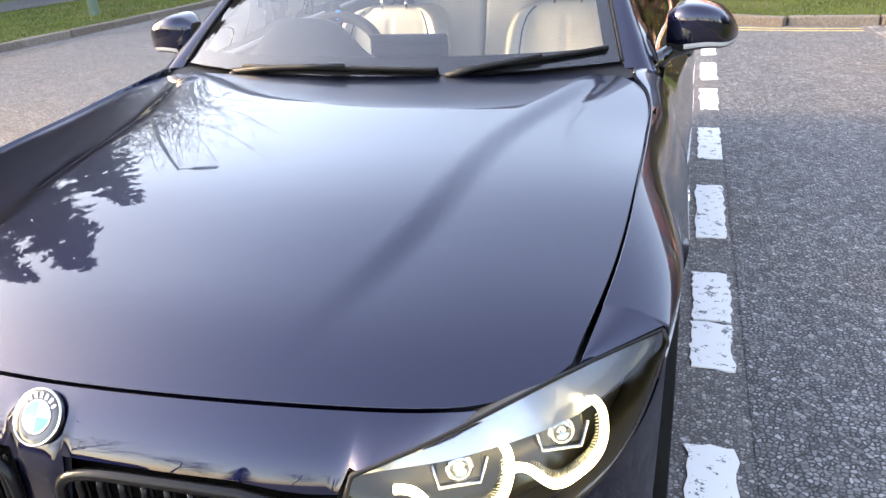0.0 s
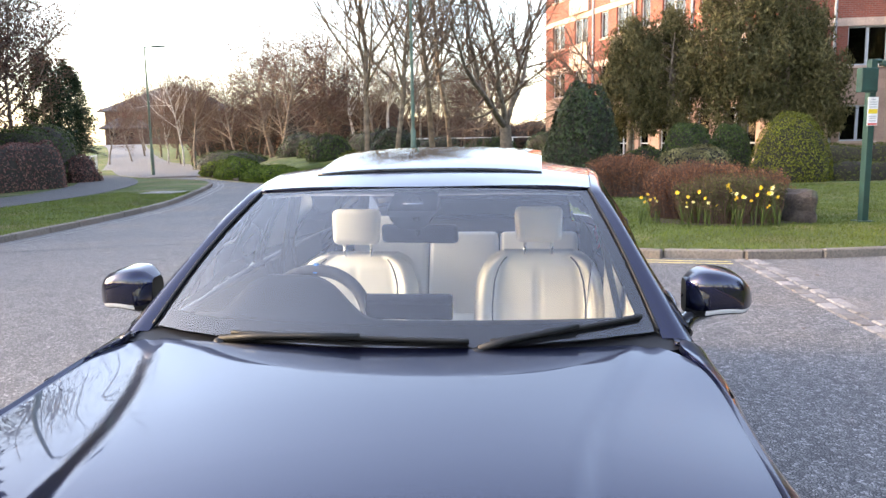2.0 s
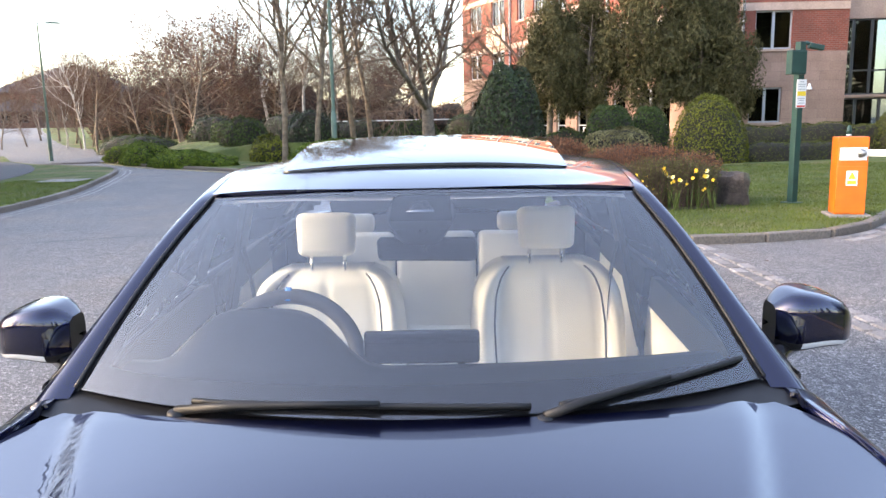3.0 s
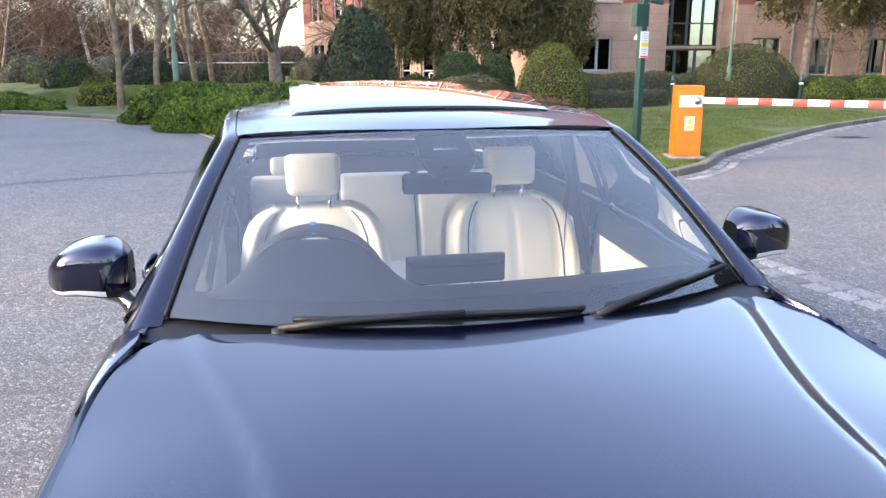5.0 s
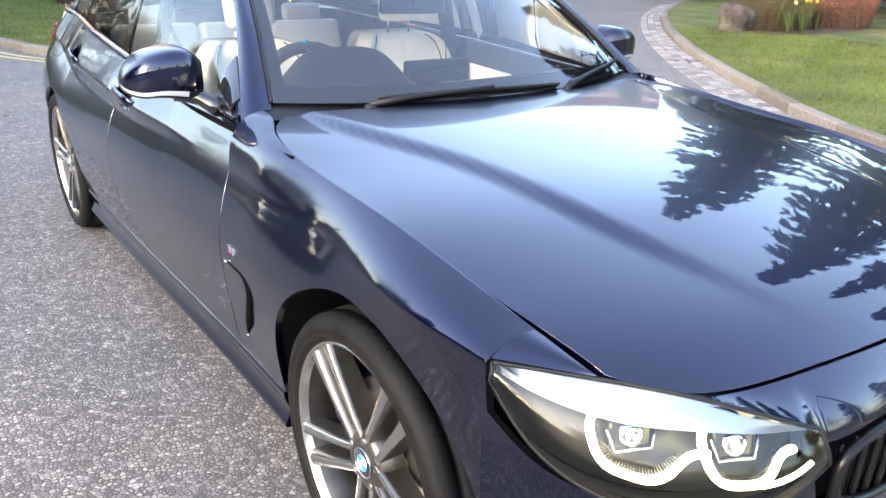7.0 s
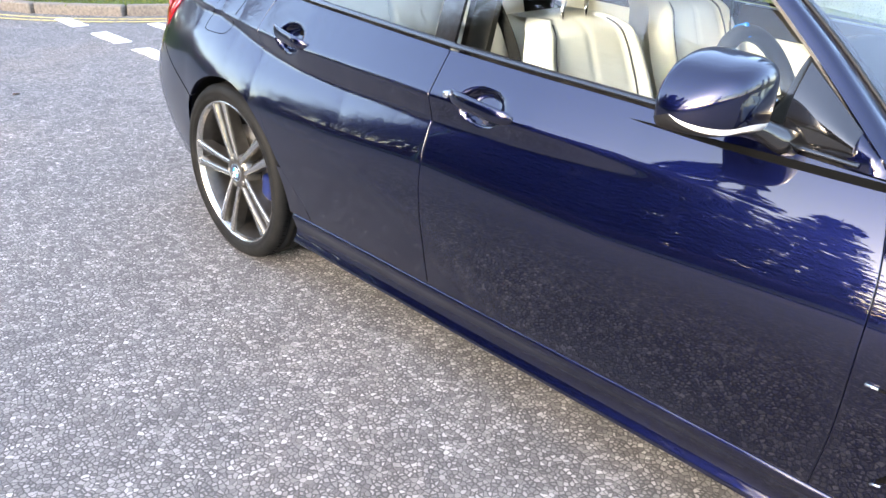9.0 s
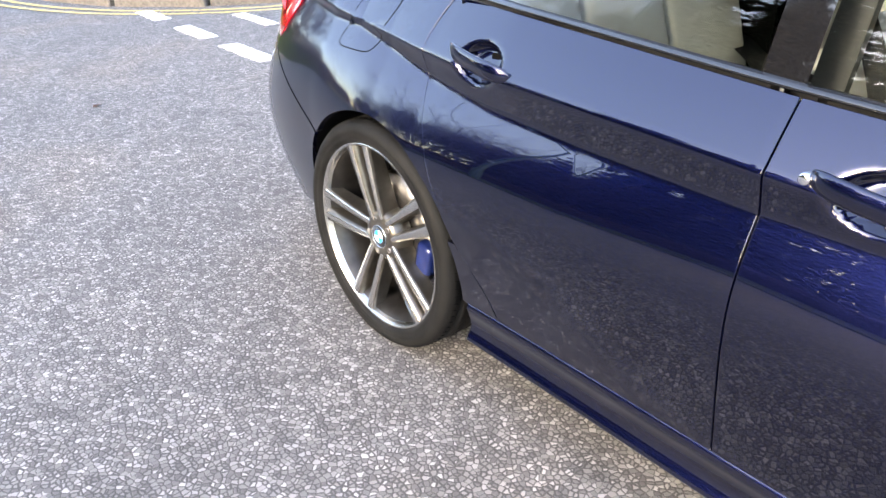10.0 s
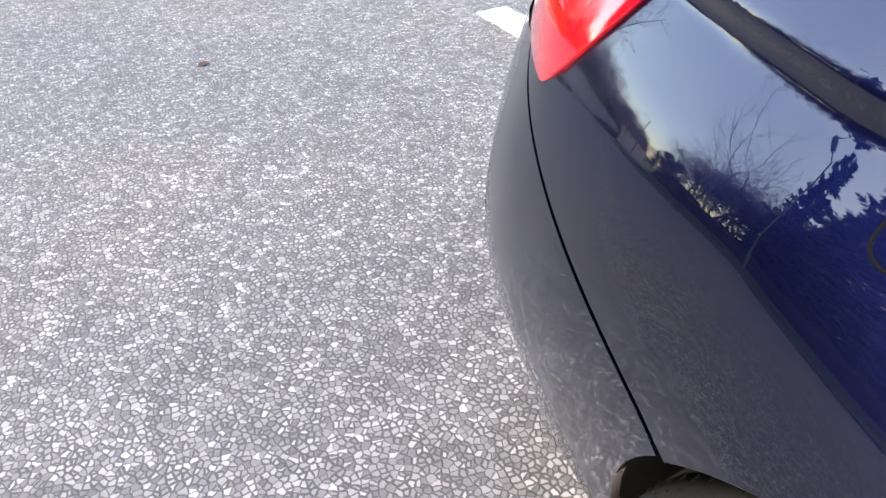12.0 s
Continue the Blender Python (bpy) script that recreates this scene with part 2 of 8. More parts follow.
def mixed(n, l, fac, a, b, how="MIX"):
    m = n.new("ShaderNodeMix")
    m.data_type, m.blend_type = "RGBA", how
    for sock, value in ((m.inputs[0], fac), (m.inputs[6], a), (m.inputs[7], b)):
        if hasattr(value, "links") or hasattr(value, "is_linked"):
            l.new(value, sock)
        elif isinstance(value, (int, float)):
            sock.default_value = value
        else:
            sock.default_value = (*value, 1)
    return m.outputs[2]


def asphalt(name, binder, chip, chips=64.0):
    """Road surface: stone chips of about a centimetre in dark binder, warm and cold stains, worn lanes."""
    m, n, l = nodes_of(name)
    b = n["Principled BSDF"]
    co = n.new("ShaderNodeTexCoord").outputs["Object"]
    warp = n.new("ShaderNodeTexNoise")
    warp.inputs["Scale"].default_value, warp.inputs["Detail"].default_value = chips * 1.6, 2
    l.new(co, warp.inputs["Vector"])
    push = n.new("ShaderNodeVectorMath")
    push.operation = "MULTIPLY_ADD"
    push.inputs[1].default_value = (0.5 / chips,) * 3
    l.new(warp.outputs["Color"], push.inputs[0])
    l.new(co, push.inputs[2])
    cells = []
    for feature in ("F1", "DISTANCE_TO_EDGE"):
        v = n.new("ShaderNodeTexVoronoi")
        v.feature = feature
        v.voronoi_dimensions = "2D"
        v.inputs["Scale"].default_value = chips
        l.new(push.outputs[0], v.inputs["Vector"])
        cells.append(v)
    sep = n.new("ShaderNodeSeparateColor")
    l.new(cells[0].outputs["Color"], sep.inputs[0])
    tone = ramp(n, [(0.0, tuple(0.50 * c for c in chip)), (0.30, tuple(0.80 * c for c in chip)), (0.62, tuple(1.05 * c for c in chip)), (0.86, tuple(1.45 * c for c in chip)), (1.0, tuple(2.0 * c for c in chip))])
    l.new(sep.outputs[0], tone.inputs[0])
    # every stone sinks into the binder by its own amount
    sunk = n.new("ShaderNodeMath")
    sunk.operation = "MULTIPLY_ADD"
    sunk.inputs[1].default_value, sunk.inputs[2].default_value = -0.20, 0.03
    l.new(sep.outputs[1], sunk.inputs[0])
    size = n.new("ShaderNodeMath")
    size.operation = "ADD"
    l.new(cells[1].outputs["Distance"], size.inputs[0])
    l.new(sunk.outputs[0], size.inputs[1])
    edge = ramp(n, [(0.0, (0, 0, 0)), (0.14, (1, 1, 1))])
    l.new(size.outputs[0], edge.inputs[0])
    col = mixed(n, l, edge.outputs[0], binder, tone.outputs[0])
    big = noise_node(n, l, co, 0.55, 5)
    stain = ramp(n, [(0.30, (0.84, 0.85, 0.87)), (0.5, (1, 1, 1)), (0.70, (1.18, 1.06, 0.93))])
    l.new(big.outputs["Fac"], stain.inputs[0])
    col = mixed(n, l, 1.0, col, stain.outputs[0], "MULTIPLY")
    fine = noise_node(n, l, co, 6.0, 6)
    mott = ramp(n, [(0.3, (0.84, 0.84, 0.84)), (0.7, (1.12, 1.12, 1.12))])
    l.new(fine.outputs["Fac"], mott.inputs[0])
    col = mixed(n, l, 1.0, col, mott.outputs[0], "MULTIPLY")
    l.new(col, b.inputs["Base Color"])
    b.inputs["Roughness"].default_value = 0.78
    bp = n.new("ShaderNodeBump")
    bp.inputs["Distance"].default_value, bp.inputs["Strength"].default_value = 0.003, 0.5
    l.new(edge.outputs[0], bp.inputs["Height"])
    l.new(bp.outputs["Normal"], b.inputs["Normal"])
    return m


def mottled(name, dark, light, scale, rough=0.9, bump=0.0, second=None, fine=60.0):
    """Two tones by coarse noise, broken by fine noise."""
    m, n, l = nodes_of(name)
    b = n["Principled BSDF"]
    co = n.new("ShaderNodeTexCoord").outputs["Object"]
    a = noise_node(n, l, co, scale, 5)
    r = ramp(n, [(0.34, dark), (0.66, light)])
    l.new(a.outputs["Fac"], r.inputs[0])
    col = r.outputs[0]
    f = noise_node(n, l, co, fine, 4)
    g = ramp(n, [(0.3, (0.72, 0.72, 0.72)), (0.7, (1.25, 1.25, 1.25))])
    l.new(f.outputs["Fac"], g.inputs[0])
    col = mixed(n, l, 1.0, col, g.outputs[0], "MULTIPLY")
    if second:
        s = noise_node(n, l, co, second[1], 3)
        k = ramp(n, [(0.52, (0, 0, 0)), (0.68, (1, 1, 1))])
        l.new(s.outputs["Fac"], k.inputs[0])
        col = mixed(n, l, k.outputs[0], col, second[0])
    l.new(col, b.inputs["Base Color"])
    b.inputs["Roughness"].default_value = rough
    if bump:
        bp = n.new("ShaderNodeBump")
        bp.inputs["Distance"].default_value = bump
        l.new(f.outputs["Fac"], bp.inputs["Height"])
        l.new(bp.outputs["Normal"], b.inputs["Normal"])
    return m


def leafy(name, tones, rough=0.55, gloss=0.35, light_through=0.25):
    """Leaves: each one takes its own tone."""
    m, n, l = nodes_of(name)
    b = n["Principled BSDF"]
    g = n.new("ShaderNodeNewGeometry")
    r = ramp(n, [(i / (len(tones) - 1), t) for i, t in enumerate(tones)])
    l.new(g.outputs["Random Per Island"], r.inputs[0])
    co = n.new("ShaderNodeTexCoord").outputs["Object"]
    a = noise_node(n, l, co, 1.3, 3)
    k = ramp(n, [(0.3, (0.7, 0.7, 0.7)), (0.7, (1.25, 1.25, 1.25))])
    l.new(a.outputs["Fac"], k.inputs[0])
    col = mixed(n, l, 1.0, r.outputs[0], k.outputs[0], "MULTIPLY")
    l.new(col, b.inputs["Base Color"])
    b.inputs["Roughness"].default_value = rough
    b.inputs["Specular IOR Level"].default_value = gloss * 0.35
    if light_through:
        t = n.new("ShaderNodeBsdfTranslucent")
        l.new(col, t.inputs["Color"])
        mx = n.new("ShaderNodeMixShader")
        mx.inputs[0].default_value = light_through
        l.new(b.outputs[0], mx.inputs[1])
        l.new(t.outputs[0], mx.inputs[2])
        l.new(mx.outputs[0], n["Material Output"].inputs[0])
    return m


def own_tone(name, dark, light, rough=0.85, bump=0.002, fine=40.0):
    """Stones and bricks laid singly: each object takes its own tone."""
    m, n, l = nodes_of(name)
    b = n["Principled BSDF"]
    o = n.new("ShaderNodeObjectInfo")
    r = ramp(n, [(0, dark), (1, light)])
    l.new(o.outputs["Random"], r.inputs[0])
    co = n.new("ShaderNodeTexCoord").outputs["Object"]
    f = noise_node(n, l, co, fine, 5)
    g = ramp(n, [(0.3, (0.68, 0.68, 0.68)), (0.7, (1.22, 1.22, 1.22))])
    l.new(f.outputs["Fac"], g.inputs[0])
    l.new(mixed(n, l, 1.0, r.outputs[0], g.outputs[0], "MULTIPLY"), b.inputs["Base Color"])
    b.inputs["Roughness"].default_value = rough
    bp = n.new("ShaderNodeBump")
    bp.inputs["Distance"].default_value = bump
    l.new(f.outputs["Fac"], bp.inputs["Height"])
    l.new(bp.outputs["Normal"], b.inputs["Normal"])
    return m


def worn_paint(name, color, under, wear):
    """Road paint through whose worn spots the chips show."""
    m, n, l = nodes_of(name)
    b = n["Principled BSDF"]
    co = n.new("ShaderNodeTexCoord").outputs["Object"]
    a, f = noise_node(n, l, co, 26, 6), noise_node(n, l, co, 120, 4)
    s = n.new("ShaderNodeMath")
    s.operation = "MULTIPLY_ADD"
    s.inputs[1].default_value = 0.5
    l.new(f.outputs["Fac"], s.inputs[0])
    l.new(a.outputs["Fac"], s.inputs[2])
    r = ramp(n, [(wear, color), (wear + 0.05, under)])
    l.new(s.outputs[0], r.inputs[0])
    l.new(r.outputs[0], b.inputs["Base Color"])
    b.inputs["Roughness"].default_value = 0.7
    return m


ASPHALT = asphalt("pale_worn_asphalt", (0.066, 0.061, 0.058), (0.195, 0.180, 0.170), 72.0)
ASPHALT_DARK = asphalt("dark_asphalt", (0.034, 0.033, 0.033), (0.185, 0.176, 0.172))
PATH_TAR = asphalt("footpath_asphalt", (0.045, 0.044, 0.045), (0.085, 0.082, 0.082), 140)
ROAD_PAINT = worn_paint("worn_white_road_paint", (0.72, 0.71, 0.69), (0.16, 0.155, 0.15), 0.86)
YELLOW_PAINT = worn_paint("worn_yellow_road_paint", (0.62, 0.46, 0.14), (0.17, 0.16, 0.14), 0.80)
FADED_PAINT = worn_paint("faded_edge_paint", (0.34, 0.32, 0.30), (0.18, 0.17, 0.16), 0.66)
TAR = material("tar_seam", (0.03, 0.03, 0.032), 0.6, vary=(8, 0.3))
KERB_STONE = own_tone("kerb_concrete", (0.13, 0.105, 0.085), (0.21, 0.175, 0.145))
SETT_STONE = own_tone("granite_sett", (0.12, 0.105, 0.096), (0.29, 0.26, 0.24), 0.8, 0.004)
LAWN = mottled("lawn_grass", (0.055, 0.078, 0.014), (0.110, 0.140, 0.026), 1.2, 0.95, 0.03, ((0.16, 0.135, 0.055), 0.6), 90)
SOIL = mottled("bed_soil", (0.035, 0.024, 0.016), (0.075, 0.052, 0.035), 5, 0.95, 0.03)
IRON = material("drain_iron", (0.05, 0.045, 0.042), 0.6, 0.6, vary=(15, 0.3))

# ---- grounds: shapes ----
def tag_structure(ob, label):
    return tagged(ob, label, kind="structure")


ground = tag_structure(part("ground", sheet([[(x, y, 0) for y in np.linspace(-260, 260, 3)] for x in np.linspace(-260, 260, 3)], 0, (0, 0, 1)), ASPHALT), "pale worn asphalt road surface with exposed stone chips")

KERB_A = [(40, 29), (27, 23), (20, 19.3), (12.5, 14.85), (9.9, 12.95), (6.5, 10.1), (5.6, 9.05), (4.7, 8.35), (3.4, 8.02), (2.6, 8.02), (1.5, 8.2), (0.65, 8.75), (0.12, 9.5), (-0.2, 10.5), (-0.85, 13), (-2.2, 17.6), (-3.5, 20.4),
          (-5.4, 22.3), (-8.8, 25.4), (-11.6, 28), (-14.6, 32), (-17.5, 38), (-22, 48), (-31, 62)]
KERB_B = [(34, 19.2), (26, 17.2), (19, 14.2), (15, 11.8), (11.6, 9.1), (8.3, 6.0), (5.7, 3.1), (4.7, 1.75), (4.2, 0.4), (4.1, -2), (4.1, -8), (4.1, -30)]
KERB_C = [(-8.3, -35), (-8.2, 0), (-7.9, 8), (-8.0, 12), (-8.5, 16), (-9.6, 20), (-11.0, 24.3), (-12.2, 26.6), (-14.0, 28.2), (-16.6, 29.9), (-19.5, 33.0)]
INNER = {"a": [(36, 60), (-20, 75)], "b": [(60, -30), (60, 15)], "c": [(-24, 40), (-80, 55), (-80, -35)]}


def smooth_line(points, step=0.3):
    p = np.array(points, float)
    d = np.r_[0, np.cumsum(np.linalg.norm(np.diff(p, axis=0), axis=1))]
    out, t = [], np.arange(0, d[-1], step)
    m = np.zeros_like(p)
    m[1:-1] = (p[2:] - p[:-2]) / (d[2:] - d[:-2])[:, None]
    m[0], m[-1] = (p[1] - p[0]) / (d[1] - d[0]), (p[-1] - p[-2]) / (d[-1] - d[-2])
    i = np.clip(np.searchsorted(d, t, side="right") - 1, 0, len(p) - 2)
    h = (d[i + 1] - d[i])[:, None]
    s = ((t - d[i])[:, None]) / h
    return (2 * s ** 3 - 3 * s ** 2 + 1) * p[i] + (s ** 3 - 2 * s ** 2 + s) * h * m[i] + (-2 * s ** 3 + 3 * s ** 2) * p[i + 1] + (s ** 3 - s ** 2) * h * m[i + 1]


LINE_A, LINE_B, LINE_C = smooth_line(KERB_A), smooth_line(KERB_B), smooth_line(KERB_C)


def offset(line, d):
    """The line moved d metres to its left."""
    t = np.gradient(line, axis=0)
    t /= np.linalg.norm(t, axis=1, keepdims=True)
    return line + d * np.stack([-t[:, 1], t[:, 0]], 1)


def slab(name, outline, z, mat, label):
    bm = bmesh.new()
    f = bm.faces.new([bm.verts.new((x, y, z)) for x, y in outline])
    if f.normal.z < 0:
        f.normal_flip()
    bmesh.ops.triangulate(bm, faces=bm.faces[:])
    for f in bm.faces:
        f.normal_update()
        if f.normal.z < 0:
            f.normal_flip()
    return tag_structure(part(name, bm, mat, smooth=False), label)


KERB_H = 0.105
slab("lawn", list(offset(LINE_A, -0.125)[::3]) + [INNER["a"][1], INNER["a"][0]], KERB_H - 0.012, LAWN, "green lawn of the office grounds behind the kerb")
slab("lawn", list(offset(LINE_B, 0.125)[::3]) + INNER["b"], KERB_H - 0.012, LAWN, "green lawn island with a planted bed")
slab("lawn", list(offset(LINE_C, 0.125)[::3]) + INNER["c"], KERB_H - 0.012, LAWN, "grass verge between kerb and footpath")
PATH_C = smooth_line([(-12.3, -35), (-12.2, 5), (-11.9, 12.5), (-12.0, 16.5), (-12.6, 20.5), (-14.2, 25), (-17.0, 29.6), (-19.6, 32.6)])
tag_structure(part("pavement", sheet(np.stack([np.c_[PATH_C, np.full(len(PATH_C), KERB_H + 0.004)], np.c_[offset(PATH_C, 2.1), np.full(len(PATH_C), KERB_H + 0.004)]], 1), 0.03, (0, 0, 1)), PATH_TAR), "dark asphalt footpath through the grass")
# a darker strip of newer asphalt, and a tar seam across the road
dark = np.array([[(x, y, 0.004) for y in np.linspace(-30, 8.0, 40)] for x in (1.12, 1.9, 2.72)])
dark[2, :, 0] += 0.15 * np.sin(dark[2, :, 1] * 0.5)
tag_structure(part("road_patch", sheet(dark, 0, (0, 0, 1)), ASPHALT_DARK), "darker newer asphalt strip")
seam_line = smooth_line([(-8.0, 8.1), (-6.5, 8.7), (-4.7, 9.35), (-2.7, 10.15), (-1.1, 10.5), (-0.3, 10.7)])
tag_structure(part("tar_seam", sheet(np.stack([np.c_[offset(seam_line, d), np.full(len(seam_line), 0.004)] for d in (-0.035, 0.035)], 1), 0, (0, 0, 1)), TAR), "dark tar seam across the road")
for x, y, w, d in ((10.9, 12.6, 0.62, 0.42), (7.62, 5.50, 0.36, 0.30)):
    cover = tag_structure(part("manhole_cover", box(x - w / 2, x + w / 2, y - d / 2, y + d / 2, -0.02, 0.006, 0.003), IRON, smooth=False), "worn iron drain cover set in the road")
    for k in range(5):
        # slots are near-black bars, the shade in them painted, not cut
        part("slot", box(x - w * 0.36 + k * w * 0.18 - 0.012, x - w * 0.36 + k * w * 0.18 + 0.012, y - d * 0.35, y + d * 0.35, 0.0055, 0.0085), DARK_GAP, cover, smooth=False)
tag_structure(part("manhole_cover", box(-11.0, -9.9, 19.2, 20.2, 0.08, 0.112, 0.004), mottled("pale_cover", (0.22, 0.2, 0.18), (0.33, 0.3, 0.27), 8), smooth=False), "pale concrete cover in the grass verge")
# painted lines
marks = empty("road_marking", "worn white dashed line beside the parked car", "road marking", kind="structure")


def dash(x0, x1, y0, y1, shift=0.0):
    xs, ys = np.linspace(0, 1, 5), np.linspace(0, 1, 14)
    g = np.zeros((5, 14, 3))
    for i, u in enumerate(xs):
        for j, v in enumerate(ys):
            e = 0.008 if (i in (0, 4) or j in (0, 13)) else 0
            g[i, j] = x0 + (x1 - x0) * u + shift * v + random.uniform(-e, e), y0 + (y1 - y0) * v + random.uniform(-e, e), 0.0075
    part("dash", sheet(g, 0.006, (0, 0, 1)), ROAD_PAINT, marks, smooth=False)


for y0, y1 in ((-2.95, -2.28), (-1.86, -1.19), (-0.77, -0.10), (0.34 - 0.62, 0.34), (0.727, 1.02), (1.04, 1.43), (1.79, 2.48), (2.94, 3.61), (4.10, 4.78), (5.11, 5.86), (6.25, 6.9), (7.2, 7.85)):
    if (y0, y1) == (-0.77, -0.10):
        continue
    c = 1.012 + 0.011 * y0
    dash(c - 0.065, c + 0.065, y0, y1)
for y0, y1 in ((5.05, 5.68), (6.10, 6.75), (7.08, 7.65), (8.05, 8.55)):
    dash(0.40, 0.55, y0, y1)


def line_band(line, near, far, mat, name, label, z=0.0065):
    g = np.stack([np.c_[offset(line, near), np.full(len(line), z)], np.c_[offset(line, far), np.full(len(line), z)]], 1)
    tag_structure(part(name, sheet(g, 0, (0, 0, 1)), mat, smooth=False), label)


part_a = LINE_A[(LINE_A[:, 0] < 2.7) & (LINE_A[:, 0] > -30)]
line_band(part_a, 0.20, 0.26, YELLOW_PAINT, "yellow_line", "worn yellow line along the kerb")
line_band(part_a, 0.36, 0.42, YELLOW_PAINT, "yellow_line", "worn yellow line along the kerb")
line_band(LINE_C[LINE_C[:, 1] > -20], -0.20, -0.25, FADED_PAINT, "edge_line", "faded double line along the verge")
line_band(LINE_C[LINE_C[:, 1] > -20], -0.36, -0.41, FADED_PAINT, "edge_line", "faded double line along the verge")

# ---- the car: x across, nose towards -y, front axle at y = 0 ----
car = empty("car", "dark blue four-door coupe with cream seats, parked on asphalt", "car")
WHEEL_Z, FRONT_Y, REAR_Y = 0.333, 0.0, 2.828
FRONT_ARCH, REAR_ARCH = 0.388, 0.365

plan_width = spline([(-0.5, 0.945), (-0.38, 0.965), (-0.2, 0.985), (0, 0.994), (0.38, 0.99), (0.8, 0.985), (1.6, 0.996), (2.4, 1.0), (2.8, 0.998),
                     (3.05, 0.975), (3.25, 0.938), (3.4, 0.890), (3.5, 0.842), (3.6, 0.775)])
crease_line = spline([(-0.7, 0.760), (0, 0.785), (0.7, 0.803), (1.22, 0.822), (1.78, 0.848), (2.14, 0.858), (2.62, 0.873), (2.94, 0.897), (3.1, 0.913), (3.6, 0.955)])


def crease_z(y):
    return crease_line(np.asarray(y, float))


def belt_z(y):
    return 0.875 + 0.048 * np.asarray(y, float)


def flank_profile(y, zs):
    """Half the width at heights zs: by the lean of the sheet metal, which bulges below, hollows, and turns over the crease."""
    c = float(crease_z(y))
    hollow = np.interp(y, [1.0, 1.22, 1.5, 1.78, 2.14, 2.4, 2.62, 2.8, 2.94, 3.07, 3.5], [0.02, 0.035, 0.055, 0.070, 0.080, 0.075, 0.058, 0.034, 0.018, 0.024, 0.02])
    there = np.interp(y, [0.95, 1.45], [0, 1])
    mid = np.interp(y, [-0.4, 0.25, 0.47, 0.7, 1.2, 1.78, 2.14, 2.62, 2.8, 2.94, 3.07, 3.5], [0.655, 0.675, 0.705, 0.70, 0.672, 0.692, 0.668, 0.668, 0.700, 0.742, 0.782, 0.80])
    top = np.interp(y, [-0.4, 0.25, 0.47, 0.7, 0.9, 1.2, 1.78, 2.14, 2.62, 2.8, 2.94, 3.07, 3.5], [0.70, 0.72, 0.758, 0.828, 0.83, 0.77, 0.768, 0.748, 0.768, 0.80, 0.842, 0.832, 0.86])
    lean_mid, lean_top = np.interp(y, [0.7, 2.14, 2.62, 2.94], [13.7, 15.8, 16.2, 20.3]), np.interp(y, [0.7, 1.2, 1.5, 1.78, 2.14, 2.62, 2.94], [22, 21, 22, 25, 29, 33, 34])
    start = c - hollow
    top = min(top, start - 0.006)
    mid = min(mid, top - 0.03)
    keys = [(0.1, -8), (0.30, -11), (0.50, -9), (min(0.60, mid - 0.07), -1.5), (mid, lean_mid), (top, lean_top), (start - 0.004, lean_top + 2), (start + 0.008, lean_top + 2 + (-16 - lean_top) * there),
            (c - 0.003, lean_top + 3 + (-17 - lean_top) * there), (c + 0.005, 26 + 8 * there), (float(belt_z(y)), 32 + 5 * there), (1.3, 38)]
    lean = np.radians(np.interp(zs, *zip(*keys)))
    x = -np.r_[0, np.cumsum((np.tan(lean[1:]) + np.tan(lean[:-1])) / 2 * np.diff(zs))]
    x = x - np.interp(0.30, zs, x) + 0.872
    full = np.interp(zs, [0.1, 0.2, 0.30, 0.45, 0.62, c - 0.03, c, 1.3], [0.85, 0.85, 0.868, 0.88, 0.894, 0.907, 0.909, 0.80])
    return x + (full - x) * blend((0.22 - y) / 0.5)


FLANK_Y, FLANK_Z = np.linspace(-0.7, 3.7, 221), np.linspace(0.1, 1.2, 441)
FLANK_X = np.array([flank_profile(y, FLANK_Z) * float(plan_width(y)) for y in FLANK_Y])


def side_x(y, z):
    """Half the body's width at a place on its flank."""
    y, z = np.broadcast_arrays(np.asarray(y, float), np.asarray(z, float))
    i, j = np.clip((y + 0.7) / 0.02, 0, 219.999), np.clip((z - 0.1) / 0.0025, 0, 439.999)
    a, b = i.astype(int), j.astype(int)
    u, v = i - a, j - b
    return (FLANK_X[a, b] * (1 - v) + FLANK_X[a, b + 1] * v) * (1 - u) + (FLANK_X[a + 1, b] * (1 - v) + FLANK_X[a + 1, b + 1] * v) * u


# the bonnet's side joint, from the headlamp to the windscreen
joint = curve3([(0.750, -0.515, 0.763), (0.783, -0.29, 0.820), (0.796, 0, 0.866), (0.798, 0.33, 0.893), (0.784, 0.52, 0.917), (0.748, 0.62, 0.932), (0.700, 0.675, 0.940)])
joint_t = np.linspace(0, 1, 200)
joint_p = joint(joint_t)


def joint_at(y):
    return np.array([np.interp(y, joint_p[:, 1], joint_p[:, 0]), y, np.interp(y, joint_p[:, 1], joint_p[:, 2])])


bonnet_mid = spline([(-0.72, 0.735), (-0.62, 0.787), (-0.45, 0.830), (-0.2, 0.872), (0.1, 0.904), (0.35, 0.925), (0.6, 0.940)])
bonnet_side = spline([(-0.72, 0.660), (-0.515, 0.763), (-0.29, 0.820), (0, 0.866), (0.33, 0.893), (0.55, 0.921), (0.72, 0.943)])
dome_x = spline([(-0.66, 0.315), (-0.28, 0.42), (0.21, 0.49), (0.585, 0.61), (0.75, 0.65)])


def bonnet_z(x, y):
    x = np.abs(x)
    s, m = bonnet_side(y), bonnet_mid(y)
    half = 0.79
    z = s + (m - s) * (1 - np.clip(x / half, 0, 1) ** 2.3)
    fade = blend((y + 0.66) / 0.5)
    return z + 0.012 * fade * (blend((dome_x(y) + 0.040 - x) / 0.046) - 0.6)


